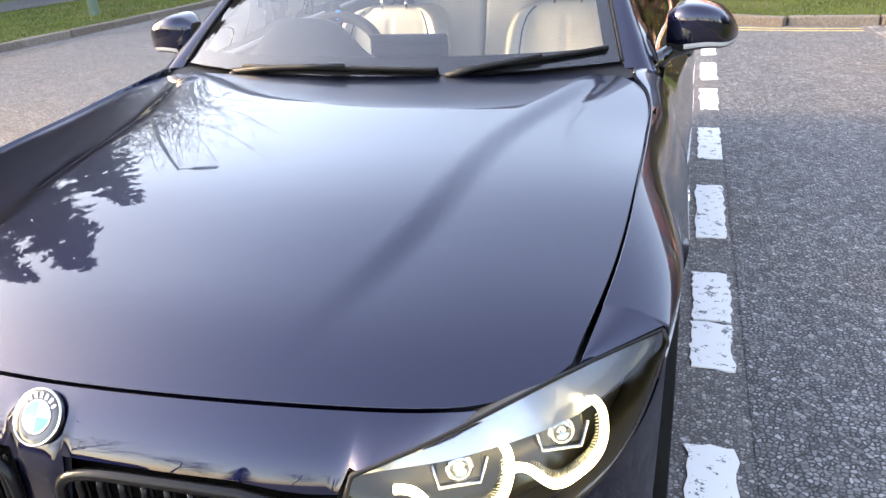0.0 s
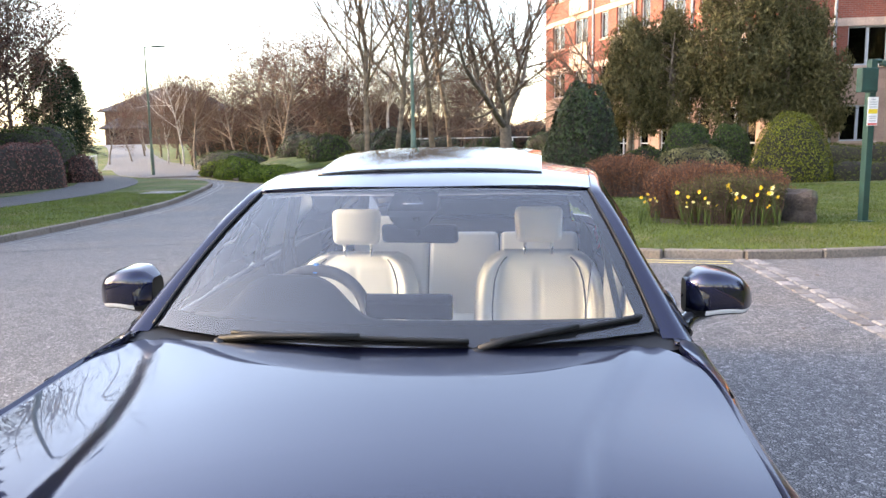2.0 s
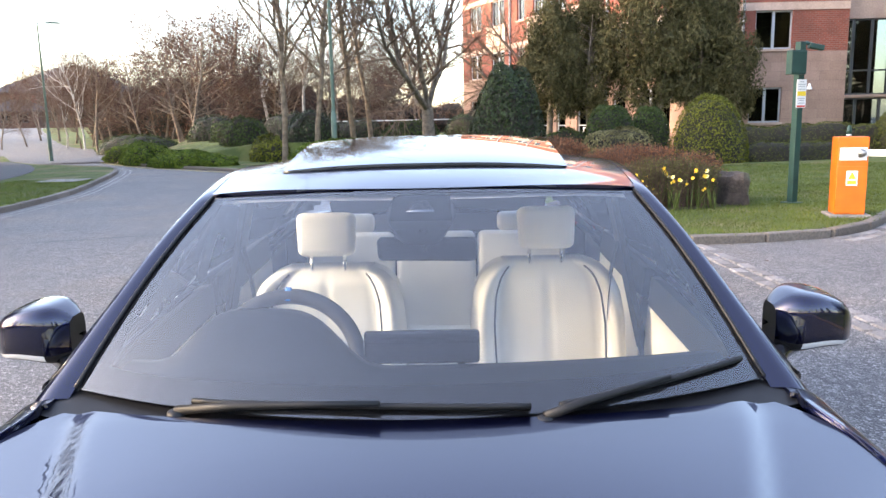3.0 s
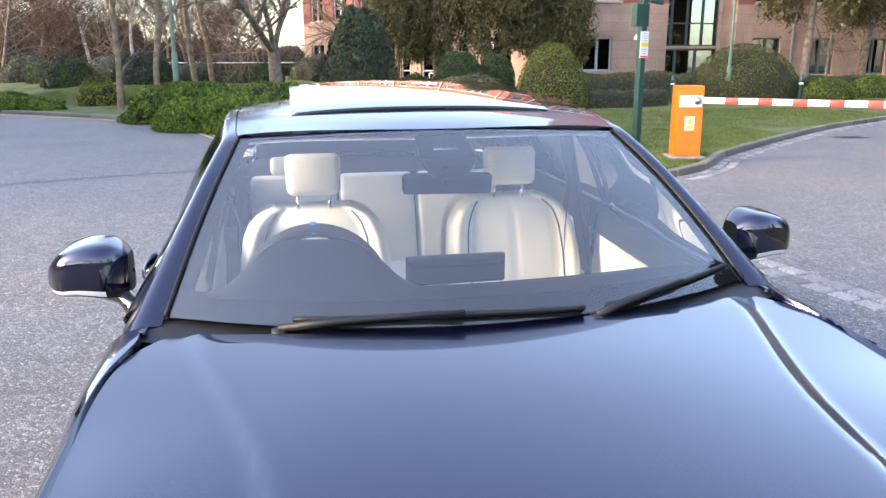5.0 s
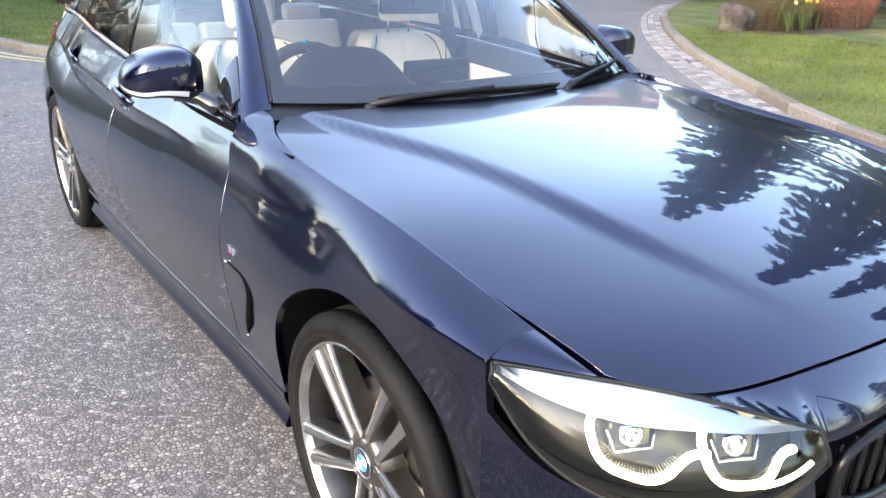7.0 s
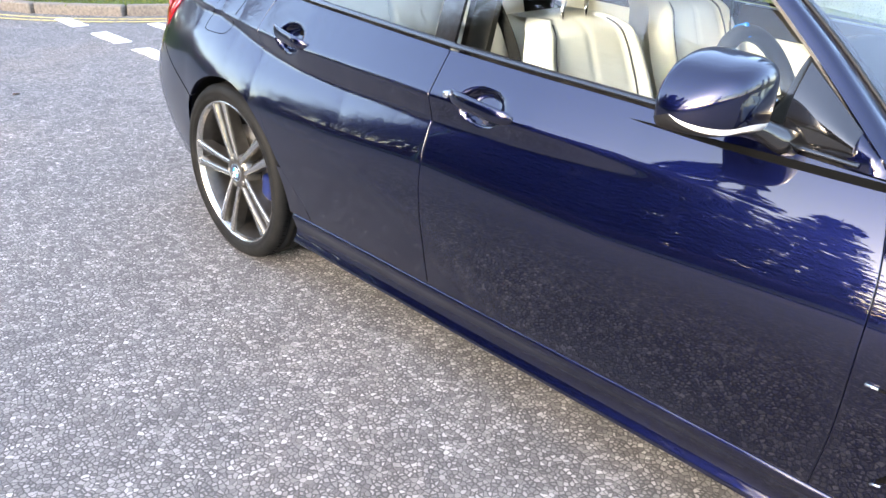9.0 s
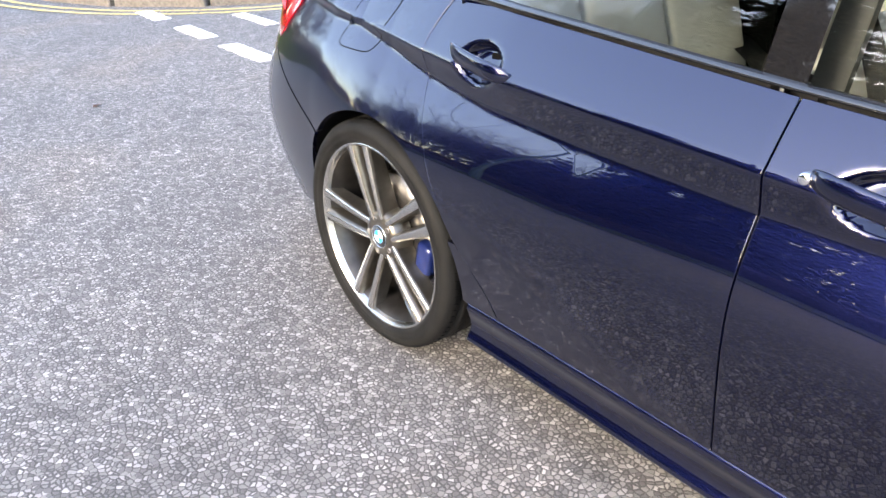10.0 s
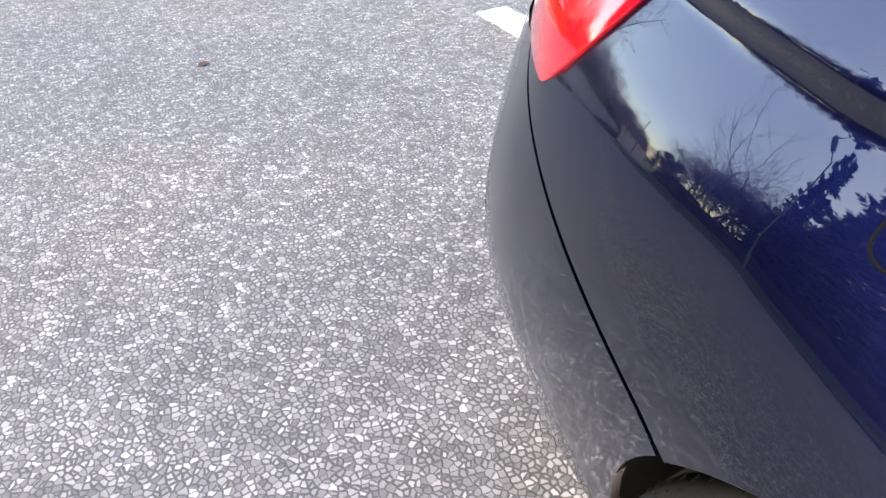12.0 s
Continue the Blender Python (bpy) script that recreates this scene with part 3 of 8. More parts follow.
def both(name, data, mat, parent=car, label=""):
    """A part on each flank."""
    return part(name, mirrored(data), mat, parent, label), part(name, data, mat, parent, label)


def make_bonnet():
    us, vs = np.linspace(-1, 1, 81), np.linspace(0, 1, 56)
    P = np.zeros((len(us), len(vs), 3))
    ends = joint(vs)
    mid_y = -0.690 + (0.580 + 0.690) * vs
    for i, u in enumerate(us):
        a = abs(u)
        front, back = 0.55 * a ** 2 + 0.45 * a ** 12, a ** 2.2
        f = front * (1 - vs) + back * vs
        y = mid_y + (ends[:, 1] - mid_y) * f
        x = u * ends[:, 0] * 0.9965
        P[i, :, 0], P[i, :, 1], P[i, :, 2] = x, y, bonnet_z(x, y)
    part("bonnet", sheet(P, 0.016, (0, 0, 1)), PAINT, car, "dark blue metallic bonnet with raised centre dome")


front_seam = spline([(0.29, 0.692), (0.40, 0.678), (0.52, 0.670), (0.66, 0.670), (0.78, 0.682), (0.87, 0.704), (0.95, 0.712)])


def make_wings():
    th = np.linspace(math.pi, 0, 34)
    ys = np.r_[FRONT_ARCH * np.cos(th), np.linspace(FRONT_ARCH + 0.002, 0.706, 18)]
    low = np.r_[WHEEL_Z + FRONT_ARCH * np.sin(th), np.full(18, 0.299)]
    ss = np.linspace(0, 1, 50)
    P = np.zeros((len(ys), len(ss), 3))
    for i, (y, z0) in enumerate(zip(ys, low)):
        c = float(crease_z(y))
        p0, p2 = np.array([float(side_x(y, c)), c]), joint_at(min(y, 0.675))
        p2 = np.array([p2[0] + 0.0065, p2[2]])
        if y > 0.55:
            p2 = p2 + (np.array([0.755, 0.945]) - p2) * blend((y - 0.55) / 0.16)
        p1 = np.array([p0[0] - 0.022, p0[1] + (p2[1] - p0[1]) * 0.70])
        p1 = p1 + (np.array([p0[0] - 0.014, p2[1] - 0.012]) - p1) * blend((y - 0.25) / 0.35)
        for j, s in enumerate(ss):
            if s < 0.55:
                z = z0 + (c - z0) * s / 0.55
                P[i, j] = float(side_x(y, z)), y, z
            else:
                t = (s - 0.55) / 0.45
                q = (1 - t) ** 2 * p0 + 2 * t * (1 - t) * p1 + t * t * p2
                P[i, j] = q[0], y, q[1]
    back = blend((P[..., 1] - 0.42) / 0.28)
    P[..., 1] += (front_seam(P[..., 2]) - 0.004 - 0.706) * back
    tip_y = np.linspace(-0.512, -0.39, 10)
    T = np.zeros((10, 7, 3))
    for i, y in enumerate(tip_y):
        k = (y + 0.515) / 0.13
        a = np.array([0.750 + 0.121 * k, -0.515 + 0.13 * k, 0.763 + 0.011 * k])
        b = joint_at(y) + np.array([0.0065, 0, 0])
        for j, s in enumerate(np.linspace(0, 1, 7)):
            T[i, j] = a + (b - a) * s + np.array([0, 0, 0.012 * k]) * math.sin(math.pi * s)
    data = join(sheet(P, 0.016, (1, 0, 0)), sheet(T, 0.012, (0.5, -0.3, 1)))
    return both("front_wing", data, PAINT)


def handle_dent(y, z, places):
    d = 0
    for yc, zc in places:
        d = d + 0.036 * blend(1.5 * (1 - ((y - yc) / 0.072) ** 2 - ((z - zc) / 0.044) ** 2))
    return d


rear_seam = spline([(0.295, 2.340), (0.345, 2.362), (0.453, 2.450), (0.61, 2.53), (0.763, 2.610), (0.90, 2.645), (1.02, 2.60)])


def make_doors():
    vs = np.linspace(0, 1, 96)
    made = []
    for name, y0, back, dent in (("front_door", front_seam, 1.768, [(1.600, 0.847)]), ("rear_door", 1.772, rear_seam, [(2.445, 0.880)])):
        us = np.linspace(0, 1, 80)
        P = np.zeros((len(us), len(vs), 3))
        at = lambda edge, z: float(edge(z)) if callable(edge) else edge
        for j, v in enumerate(vs):
            for i, u in enumerate(us):
                z = 0.299 + (float(belt_z(at(y0, 0.6) + u)) - 0.008 - 0.299) * v
                a, b = at(y0, z), at(back, z) - 0.002
                y = a + (b - a) * u
                z = 0.299 + (float(belt_z(y)) - 0.008 - 0.299) * v
                P[i, j] = float(side_x(y, z)) - float(handle_dent(y, z, dent)), y, z
        made.append(both(name, sheet(P, 0.016, (1, 0, 0))
                         , PAINT))
    return made


def coons(bottom, top, left, right, n, m):
    """A patch in (y, z) between four curves of 0..1, n along bottom, m along left."""
    u, v = np.linspace(0, 1, n)[:, None, None], np.linspace(0, 1, m)[None, :, None]
    b, t = np.array([bottom(a) for a in np.linspace(0, 1, n)])[:, None], np.array([top(a) for a in np.linspace(0, 1, n)])[:, None]
    l, r = np.array([left(a) for a in np.linspace(0, 1, m)])[None], np.array([right(a) for a in np.linspace(0, 1, m)])[None]
    c00, c10, c01, c11 = b[:1], b[-1:], t[:1], t[-1:]
    return (1 - v) * b + v * t + (1 - u) * l + u * r - ((1 - u) * (1 - v) * c00 + u * (1 - v) * c10 + (1 - u) * v * c01 + u * v * c11)


def flank(Q, proud=0.0):
    return np.stack([side_x(Q[..., 0], Q[..., 1]) + proud, Q[..., 0], Q[..., 1]], -1)


def rear_bulge(Q):
    return 0.062 * np.clip((Q[..., 0] - 3.12) / 0.44, 0, 1) ** 1.4 * np.sin(math.pi * np.clip((Q[..., 1] - 0.16) / 0.64, 0, 1))


def make_rear():
    a0, a1 = math.radians(159), math.radians(41)
    seam_end = (3.56, 0.785)
    start = (REAR_Y + REAR_ARCH * math.cos(a1), WHEEL_Z + REAR_ARCH * math.sin(a1))

    def bottom(t):
        if t < 0.62:
            a = a0 + (a1 - a0) * t / 0.62
            return (REAR_Y + REAR_ARCH * math.cos(a), WHEEL_Z + REAR_ARCH * math.sin(a))
        k = (t - 0.62) / 0.38
        return (start[0] + (seam_end[0] - start[0]) * k, start[1] + (seam_end[1] - start[1]) * k ** 0.85)
    z0 = WHEEL_Z + REAR_ARCH * math.sin(a0)
    left = lambda t: (float(rear_seam(z0 + (0.992 - z0) * t)) + 0.002, z0 + (0.992 - z0) * t)
    Q = coons(bottom, lambda t: (2.612 + 0.948 * t, 0.992 + 0.02 * math.sin(math.pi * t)), left, lambda t: (3.56, 0.785 + 0.207 * t), 90, 90)
    low_z = np.linspace(0.297, z0 - 0.001, 14)
    low_q = np.array([[(s + (REAR_Y - math.sqrt(REAR_ARCH ** 2 - (z - WHEEL_Z) ** 2) - s) * k, z) for z, s in ((z, float(rear_seam(z)) + 0.002) for z in low_z)] for k in np.linspace(0, 1, 8)])
    quarter = both("rear_quarter_panel", join(sheet(flank(Q, rear_bulge(Q)), 0.016, (1, 0, 0)), sheet(flank(low_q), 0.012, (1, 0, 0))), PAINT)
    # bumper: flank, then round the corner
    arch_low = math.radians(-8)

    def arch_edge(t):
        a = arch_low + (a1 - arch_low) * t
        return (REAR_Y + REAR_ARCH * math.cos(a), WHEEL_Z + REAR_ARCH * math.sin(a) - 0.004 * t)
    low_z = arch_edge(0)[1]
    Q = coons(lambda t: (arch_edge(0)[0] + (3.56 - arch_edge(0)[0]) * t, low_z - 0.06 * t), lambda t: (start[0] + (3.56 - start[0]) * t, start[1] - 0.004 + (seam_end[1] - start[1]) * t ** 0.85),
              arch_edge, lambda t: (3.56, low_z - 0.06 + (0.781 - low_z + 0.06) * t), 36, 22)
    bulge = rear_bulge(Q)
    side = sheet(flank(Q, bulge), 0.012, (1, 0, 0))
    corner = curve3([(0.705, 3.558, 0), (0.64, 3.665, 0), (0.5, 3.765, 0), (0.25, 3.835, 0), (0, 3.852, 0)])
    ts = np.linspace(0, 1, 24)
    C = np.zeros((24, 16, 3))
    for j, z in enumerate(np.linspace(0.22, 0.78, 16)):
        c = corner(ts)
        lean = 0.03 * ((z - 0.5) / 0.28) ** 2
        C[:, j, 0], C[:, j, 1], C[:, j, 2] = c[:, 0] * ((float(side_x(3.558, z)) + 0.062 * math.sin(math.pi * min(1, (z - 0.16) / 0.64))) / 0.705 * (1 - ts) + ts), c[:, 1] - lean * ts + 0.02 * ts, z
    half = join(side, sheet(C, 0, (0.3, 1, 0)))
    part("rear_bumper", join(half, mirrored(half)), PAINT, car, "dark blue rear bumper")
    # tail lamps
    ys = np.linspace(3.295, 3.585, 26)
    T = np.zeros((26, 14, 3))
    for i, y in enumerate(ys):
        z0 = 0.772 + 0.155 * np.clip((3.455 - y) / 0.16, 0, 1) ** 1.3
        for j, v in enumerate(np.linspace(0, 1, 14)):
            z = z0 + (0.945 - z0) * v
            T[i, j] = float(side_x(y, z)) + 0.006 + 0.006 * math.sin(math.pi * v), y, z
    B = np.zeros((10, 14, 3))
    for i, k in enumerate(np.linspace(0, 1, 10)):
        B[i] = T[-1] + np.array([-0.26 * k, 0.14 * k ** 0.8, 0.0])
    both("lamp_backing", join(sheet(T - np.array([0.035, 0.0, 0]), 0, (-1, 0, 0)), sheet(B - np.array([0.03, 0.035, 0]), 0, (-0.4, -1, 0))), PILLAR_TRIM)
    for lamp in both("tail_lamp", join(sheet(T, 0.03, (1, 0, 0)), sheet(B, 0, (0.4, 1, 0))), RED_LENS, car, "bright red tail lamp"):
        s = 1 if lamp.data.vertices[0].co.x > 0 else -1
        strip = [(s * (float(side_x(y, 0.86)) + 0.0135), y, 0.845 + 0.03 * k) for k, y in zip(np.linspace(0, 1, 12), np.linspace(3.42, 3.57, 12))]
        part("light_bar", tube(strip, 0.004, 6), material("red_light_bar", (0.5, 0.012, 0.012), 0.3) if "red_light_bar" not in bpy.data.materials else bpy.data.materials["red_light_bar"], lamp)
    # tailgate below the rear window
    xs, zs = np.linspace(-0.62, 0.62, 31), np.linspace(0.78, 1.005, 12)
    G = np.array([[(x, 3.80 - 0.10 * (x / 0.62) ** 2 - 0.10 * ((z - 0.78) / 0.22) ** 1.5, z) for z in zs] for x in xs])
    part("tailgate", sheet(G, 0.02, (0, 1, 0)), PAINT, car)
    # fuel flap on the driver's side
    P = []
    for a in np.linspace(0, 2 * math.pi, 161):
        c, s = math.cos(a), math.sin(a)
        y = 2.910 - 0.036 * math.copysign(abs(s) ** 0.35, s) + 0.079 * math.copysign(abs(c) ** 0.35, c)
        z = 0.901 + 0.074 * math.copysign(abs(s) ** 0.35, s)
        P.append((y, z))
    loop = [(-(float(side_x(y, z)) + 0.0005), y, z) for y, z in P[:-1]]
    flap = part("fuel_flap", sheet([[(-(float(side_x(2.910 + (y - 2.910) * k, 0.901 + (z - 0.901) * k)) + 0.0008), 2.910 + (y - 2.910) * k, 0.901 + (z - 0.901) * k)
                                     for k in np.linspace(0.02, 0.975, 40)] for y, z in P], 0, (-1, 0, 0)), PAINT, car)
    part("flap_gap", tube([(x + 0.0010, y, z) for x, y, z in loop], 0.0015, 6, True), DARK_GAP, flap)
    return quarter


# nose and front bumper
nose_plan = curve3([(0, -0.765, 0), (0.25, -0.757, 0), (0.47, -0.727, 0), (0.63, -0.662, 0), (0.75, -0.560, 0), (0.825, -0.465, 0), (0.862, -0.385, 0)])
nose_t = np.linspace(0, 1, 300)
nose_p = nose_plan(nose_t)


def nose_y(x, z):
    """The nose's front at a place across and up."""
    y = np.interp(np.abs(x), nose_p[:, 0], nose_p[:, 1])
    return y + 0.041 * np.clip((z - 0.62) / 0.1, 0, 2) ** 2 + 0.02 * np.clip((0.45 - z) / 0.25, 0, 1) ** 2


def kidney_top(x):
    return 0.664 - 0.012 * blend((abs(x) - 0.30) / 0.14)


def make_nose():
    xs = np.linspace(-0.662, 0.662, 83)
    P = np.zeros((83, 16, 3))
    for i, x in enumerate(xs):
        a = abs(x) / 0.748
        top_y = -0.690 + 0.175 * (0.55 * a ** 2 + 0.45 * a ** 12) - 0.005
        z1 = float(bonnet_z(np.array(x), np.array(top_y))) - 0.003
        z0 = kidney_top(x) + 0.004 if abs(x) < 0.47 else max(kidney_top(x) + 0.004, float(np.interp(abs(x), top_p[:, 0], top_p[:, 2])) + 0.003)
        z0 = min(z0, z1 - 0.001)
        if abs(x) < 0.035:
            z0 = 0.52
        for j, v in enumerate(np.linspace(0, 1, 16)):
            z = z0 + (z1 - z0) * v
            y = float(nose_y(x, z))
            y = y + (top_y - float(nose_y(x, z1))) * v ** 3
            if abs(x) > 0.47:
                ly = float(np.interp(abs(x), top_p[:, 0], top_p[:, 1]))
                k = float(blend((abs(x) - 0.47) / 0.03))
                y = y * (1 - k) + (ly + (top_y - ly) * v) * k
            P[i, j] = x, y, z
    part("nose_panel", sheet(P, 0.012, (0, -1, 0.4)), PAINT, car)
    # bumper under grille and lamps
    ts = np.linspace(0, 1, 50)
    half = np.zeros((50, 26, 3))
    for i, t in enumerate(ts):
        x, y0 = nose_plan(t)[:2]
        top = 0.505 if x < 0.44 else 0.505 + (float(lamp_low_z(x)) - 0.008 - 0.505) * float(blend((x - 0.44) / 0.05))
        for j, v in enumerate(np.linspace(0, 1, 26)):
            z = 0.17 + (top - 0.17) * v
            half[i, j] = x + 0.012 * v * t ** 4, float(nose_y(x, z)) + 0.0, z
    half = sheet(half, 0.015, (0.4, -1, 0))
    part("front_bumper", join(half, mirrored(half)), PAINT, car, "dark blue front bumper")
    part("lower_intake", sheet([[(x, float(nose_y(x, z)) - 0.004, z) for z in np.linspace(0.22, 0.36, 6)] for x in np.linspace(-0.5, 0.5, 30)], 0.03, (0, -1, 0)), BLACK_PLASTIC, car)
    # kidney grilles
    for s in (-1, 1):
        ring = []
        for a in np.linspace(0, 2 * math.pi, 41)[:-1]:
            c, k = math.cos(a), math.sin(a)
            x = 0.240 + 0.196 * math.copysign(abs(c) ** 0.4, c)
            z = 0.588 + (0.068 if k > 0 else 0.072) * math.copysign(abs(k) ** 0.45, k) - (0.012 * blend((x - 0.30) / 0.14) if k > 0 else -0.012 * blend((x - 0.30) / 0.14))
            ring.append((s * x, float(nose_y(x, z)) - 0.006, z))
        grille = part("kidney_grille", tube(ring, 0.009, 8, True), GRILLE_BLACK, car, "gloss black kidney-shaped grille")
        part("backing", sheet([[(s * x, float(nose_y(x, z)) + 0.045, z) for z in np.linspace(0.50, 0.67, 5)] for x in np.linspace(0.03, 0.46, 16)], 0, (0, -1, 0)), DARK_GAP, grille)
        for i in range(10):
            x = 0.072 + 0.0373 * i
            z1 = 0.643 - 0.012 * float(blend((x - 0.30) / 0.14))
            bar = [(s * x, float(nose_y(x, z)) + 0.002, z) for z in np.linspace(0.522, z1, 9)]
            part("bar", join(tube(bar, 0.0055, 8), moved(tube(bar, 0.0045, 6), Matrix.Translation((0, 0.012, 0)))), GRILLE_BLACK, grille)
    roundel("badge", Vector((0, float(nose_y(0, 0.712)) - 0.001, 0.712)), Vector((0, -1, 0.78)).normalized(), 0.041, car)


def roundel(name, at, normal, radius, parent):
    """A round badge: dark ring, chrome edge, four quarters in blue and white."""
    m = Matrix.Translation(at) @ normal.to_track_quat("Z", "Y").to_matrix().to_4x4()
    base = part(name, moved(lathe([(0, 0.001), (0.002, 0.001), (0.004, radius * 0.6), (0.0045, radius * 0.93), (0.003, radius), (-0.01, radius)], 40, "z"), m), GLOSS_BLACK, parent, "round blue and white badge")
    part("edge", moved(tube([(radius * math.cos(a), radius * math.sin(a), 0.0035) for a in np.linspace(0, 2 * math.pi, 41)[:-1]], radius * 0.05, 6, True), m), CHROME, base)
    for k in range(4):
        arc = [(radius * 0.58 * math.cos(a), radius * 0.58 * math.sin(a), 0.0055) for a in np.linspace(k * math.pi / 2, (k + 1) * math.pi / 2, 9)]
        part("quarter", moved(([(0, 0, 0.0062)] + arc, [(0, i, i + 1) for i in range(1, 9)]), m), ROUND_BLUE if k % 2 else ROUND_WHITE, base)
    part("inner_edge", moved(tube([(radius * 0.59 * math.cos(a), radius * 0.59 * math.sin(a), 0.005) for a in np.linspace(0, 2 * math.pi, 41)[:-1]], radius * 0.03, 6, True), m), CHROME, base)
    for k in range(7):
        a = math.radians(35 + k * 18)
        c = Vector((radius * 0.78 * math.cos(a), radius * 0.78 * math.sin(a), 0.0052))
        part("mark", moved(box(-radius * 0.05, radius * 0.05, -radius * 0.1, radius * 0.1, -0.0005, 0.0008), m @ Matrix.Translation(c) @ pose(0, 0, 0, 0, 0, math.degrees(a) - 90)), SILVER, base, smooth=False)
    return base


lamp_top = curve3([(0.492, -0.722, 0.692), (0.575, -0.685, 0.724), (0.666, -0.622, 0.755), (0.750, -0.520, 0.761), (0.866, -0.392, 0.768)])
lamp_low = curve3([(0.472, -0.738, 0.628), (0.560, -0.722, 0.585), (0.680, -0.660, 0.572), (0.785, -0.560, 0.594), (0.838, -0.470, 0.645), (0.871, -0.396, 0.740)])
low_p = lamp_low(np.linspace(0, 1, 200))
top_p = lamp_top(np.linspace(0, 1, 200))


def lamp_low_z(x):
    return np.interp(x, low_p[:, 0], low_p[:, 2])


def make_headlamps():
    ss, vs = np.linspace(0, 1, 41), np.linspace(0, 1, 23)
    T, L = lamp_top(ss), lamp_low(ss)
    out = np.array([0.45, -0.85, 0.30])
    P = np.zeros((41, 23, 3))
    for j, v in enumerate(vs):
        bulge = 0.050 * math.sin(math.pi * v ** 0.8) * np.sin(math.pi * np.clip(ss * 0.96 + 0.02, 0, 1)) ** 0.6
        P[:, j] = L + (T - L) * v + bulge[:, None] * out

    def inside(s, v, depth):
        i, j = s * 40, v * 22
        a, b = int(min(i, 39)), int(min(j, 21))
        fi, fj = i - a, j - b
        q = (P[a, b] * (1 - fi) + P[a + 1, b] * fi) * (1 - fj) + (P[a, b + 1] * (1 - fi) + P[a + 1, b + 1] * fi) * fj
        return q - out * depth

    cover = sheet(P, 0, out)
    back = sheet(np.array([[inside(s, v, 0.095) for v in vs[1:-1]] for s in ss[1:-1]]), 0, out)
    rim = [tuple(q) for q in P[:, 0]] + [tuple(q) for q in P[-1, 1:]] + [tuple(q) for q in P[::-1, -1][1:]] + [tuple(q) for q in P[0, ::-1][1:-1]]
    wall = []
    for side in (P[:, 0], P[:, -1], P[0], P[-1]):
        wall.append(sheet(np.stack([side, side - out * 0.10], 1), 0, out))
    for k in (-1, 1):
        side = mirrored if k < 0 else (lambda d: d)
        lamp = part("headlamp", side(cover), LAMP_GLASS, car, "headlamp with glowing twin daylight rings")
        part("housing", side(join(back, *wall)), LAMP_DARK, lamp)
        part("seal", side(tube(rim, 0.0035, 6, True)), BLACK_PLASTIC, lamp)
        brow = sheet(np.array([[inside(s, v, 0.006 + 0.05 * (0.985 - v)) for v in np.linspace(float(np.interp(s, [0, 0.25, 0.6, 1], [0.93, 0.80, 0.68, 0.62])), 0.985, 7)] for s in np.linspace(0.02, 0.98, 40)]), 0, out)
        part("brow", side(brow), LAMP_BROW, lamp, "satin silver brow")
        for c, w, low in ((0.285, 0.125, 0.17), (0.565, 0.135, 0.10)):
            ring = [(c + 0.90 * w, 0.62 + low), (c + 0.98 * w, 0.54 + low), (c + 0.92 * w, 0.40 + low), (c + 0.70 * w, 0.26 + low), (c + 0.52 * w, 0.215 + low), (c + 0.1 * w, 0.20 + low), (c - 0.30 * w, 0.215 + low), (c - 0.52 * w, 0.27 + low), (c - 0.80 * w, 0.42 + low), (c - 0.95 * w, 0.47 + low), (c - 1.3 * w, 0.50 + low)]
            pts = curve3([inside(s, v, 0.014) for s, v in ring])(np.linspace(0, 1, 48))
            part("daylight_ring", side(tube(pts, 0.0065, 8)), LAMP_ON, lamp, "glowing warm white ring")
            inner = curve3([inside(c + (s - c) * 0.80, 0.56 + (v - 0.56) * 0.66, 0.024) for s, v in ring])(np.linspace(0, 1, 48))
            fins = [tube([a, b], 0.0012, 4) for a, b in zip(pts[4:42], inner[4:42])]
            part("fin", side(join(*fins)), LAMP_SILVER, lamp)
            a = Vector(inside(c + 0.05 * w, 0.50 + low, 0.045))
            d = Vector(out).normalized()
            m = Matrix.Translation(a) @ d.to_track_quat("Z", "Y").to_matrix().to_4x4()
            part("projector", side(moved(box(-0.034, 0.034, -0.022, 0.022, -0.05, 0.006, 0.006), m)), LAMP_DARK, lamp)
            part("projector_lens", side(moved(lathe([(0.006, 0.0005), (0.012, 0.010), (0.010, 0.018), (0.004, 0.021)], 20, "z"), m)), LAMP_SILVER, lamp)
            part("shroud", side(moved(tube([(-0.036, 0.012, 0.008), (-0.030, -0.022, 0.008), (0.026, -0.024, 0.008), (0.038, 0.010, 0.008)], 0.003, 6), m)), SILVER, lamp)
        glow = [inside(s, 0.30 + 0.12 * s, 0.020) for s in np.linspace(0.05, 0.24, 10)]
        part("inner_light", side(tube(glow, 0.004, 8)), LAMP_ON, lamp)


# glasshouse
pillar_out = curve3([(0.790, 0.745, 0.935), (0.742, 0.86, 1.025), (0.690, 0.99, 1.122), (0.645, 1.12, 1.208), (0.607, 1.26, 1.277)])
rail_x = spline([(1.26, 0.607), (1.5, 0.617), (1.9, 0.615), (2.3, 0.600), (2.6, 0.585), (2.9, 0.610), (3.15, 0.672), (3.3, 0.70)])
rail_z = spline([(1.26, 1.277), (1.5, 1.312), (1.9, 1.322), (2.3, 1.292), (2.6, 1.243), (2.9, 1.155), (3.15, 1.055), (3.3, 1.00)])
roof_mid = spline([(1.15, 1.304), (1.24, 1.328), (1.35, 1.350), (1.6, 1.378), (1.85, 1.389), (2.2, 1.376), (2.6, 1.332), (3.0, 1.235), (3.4, 1.09), (3.62, 1.0)])


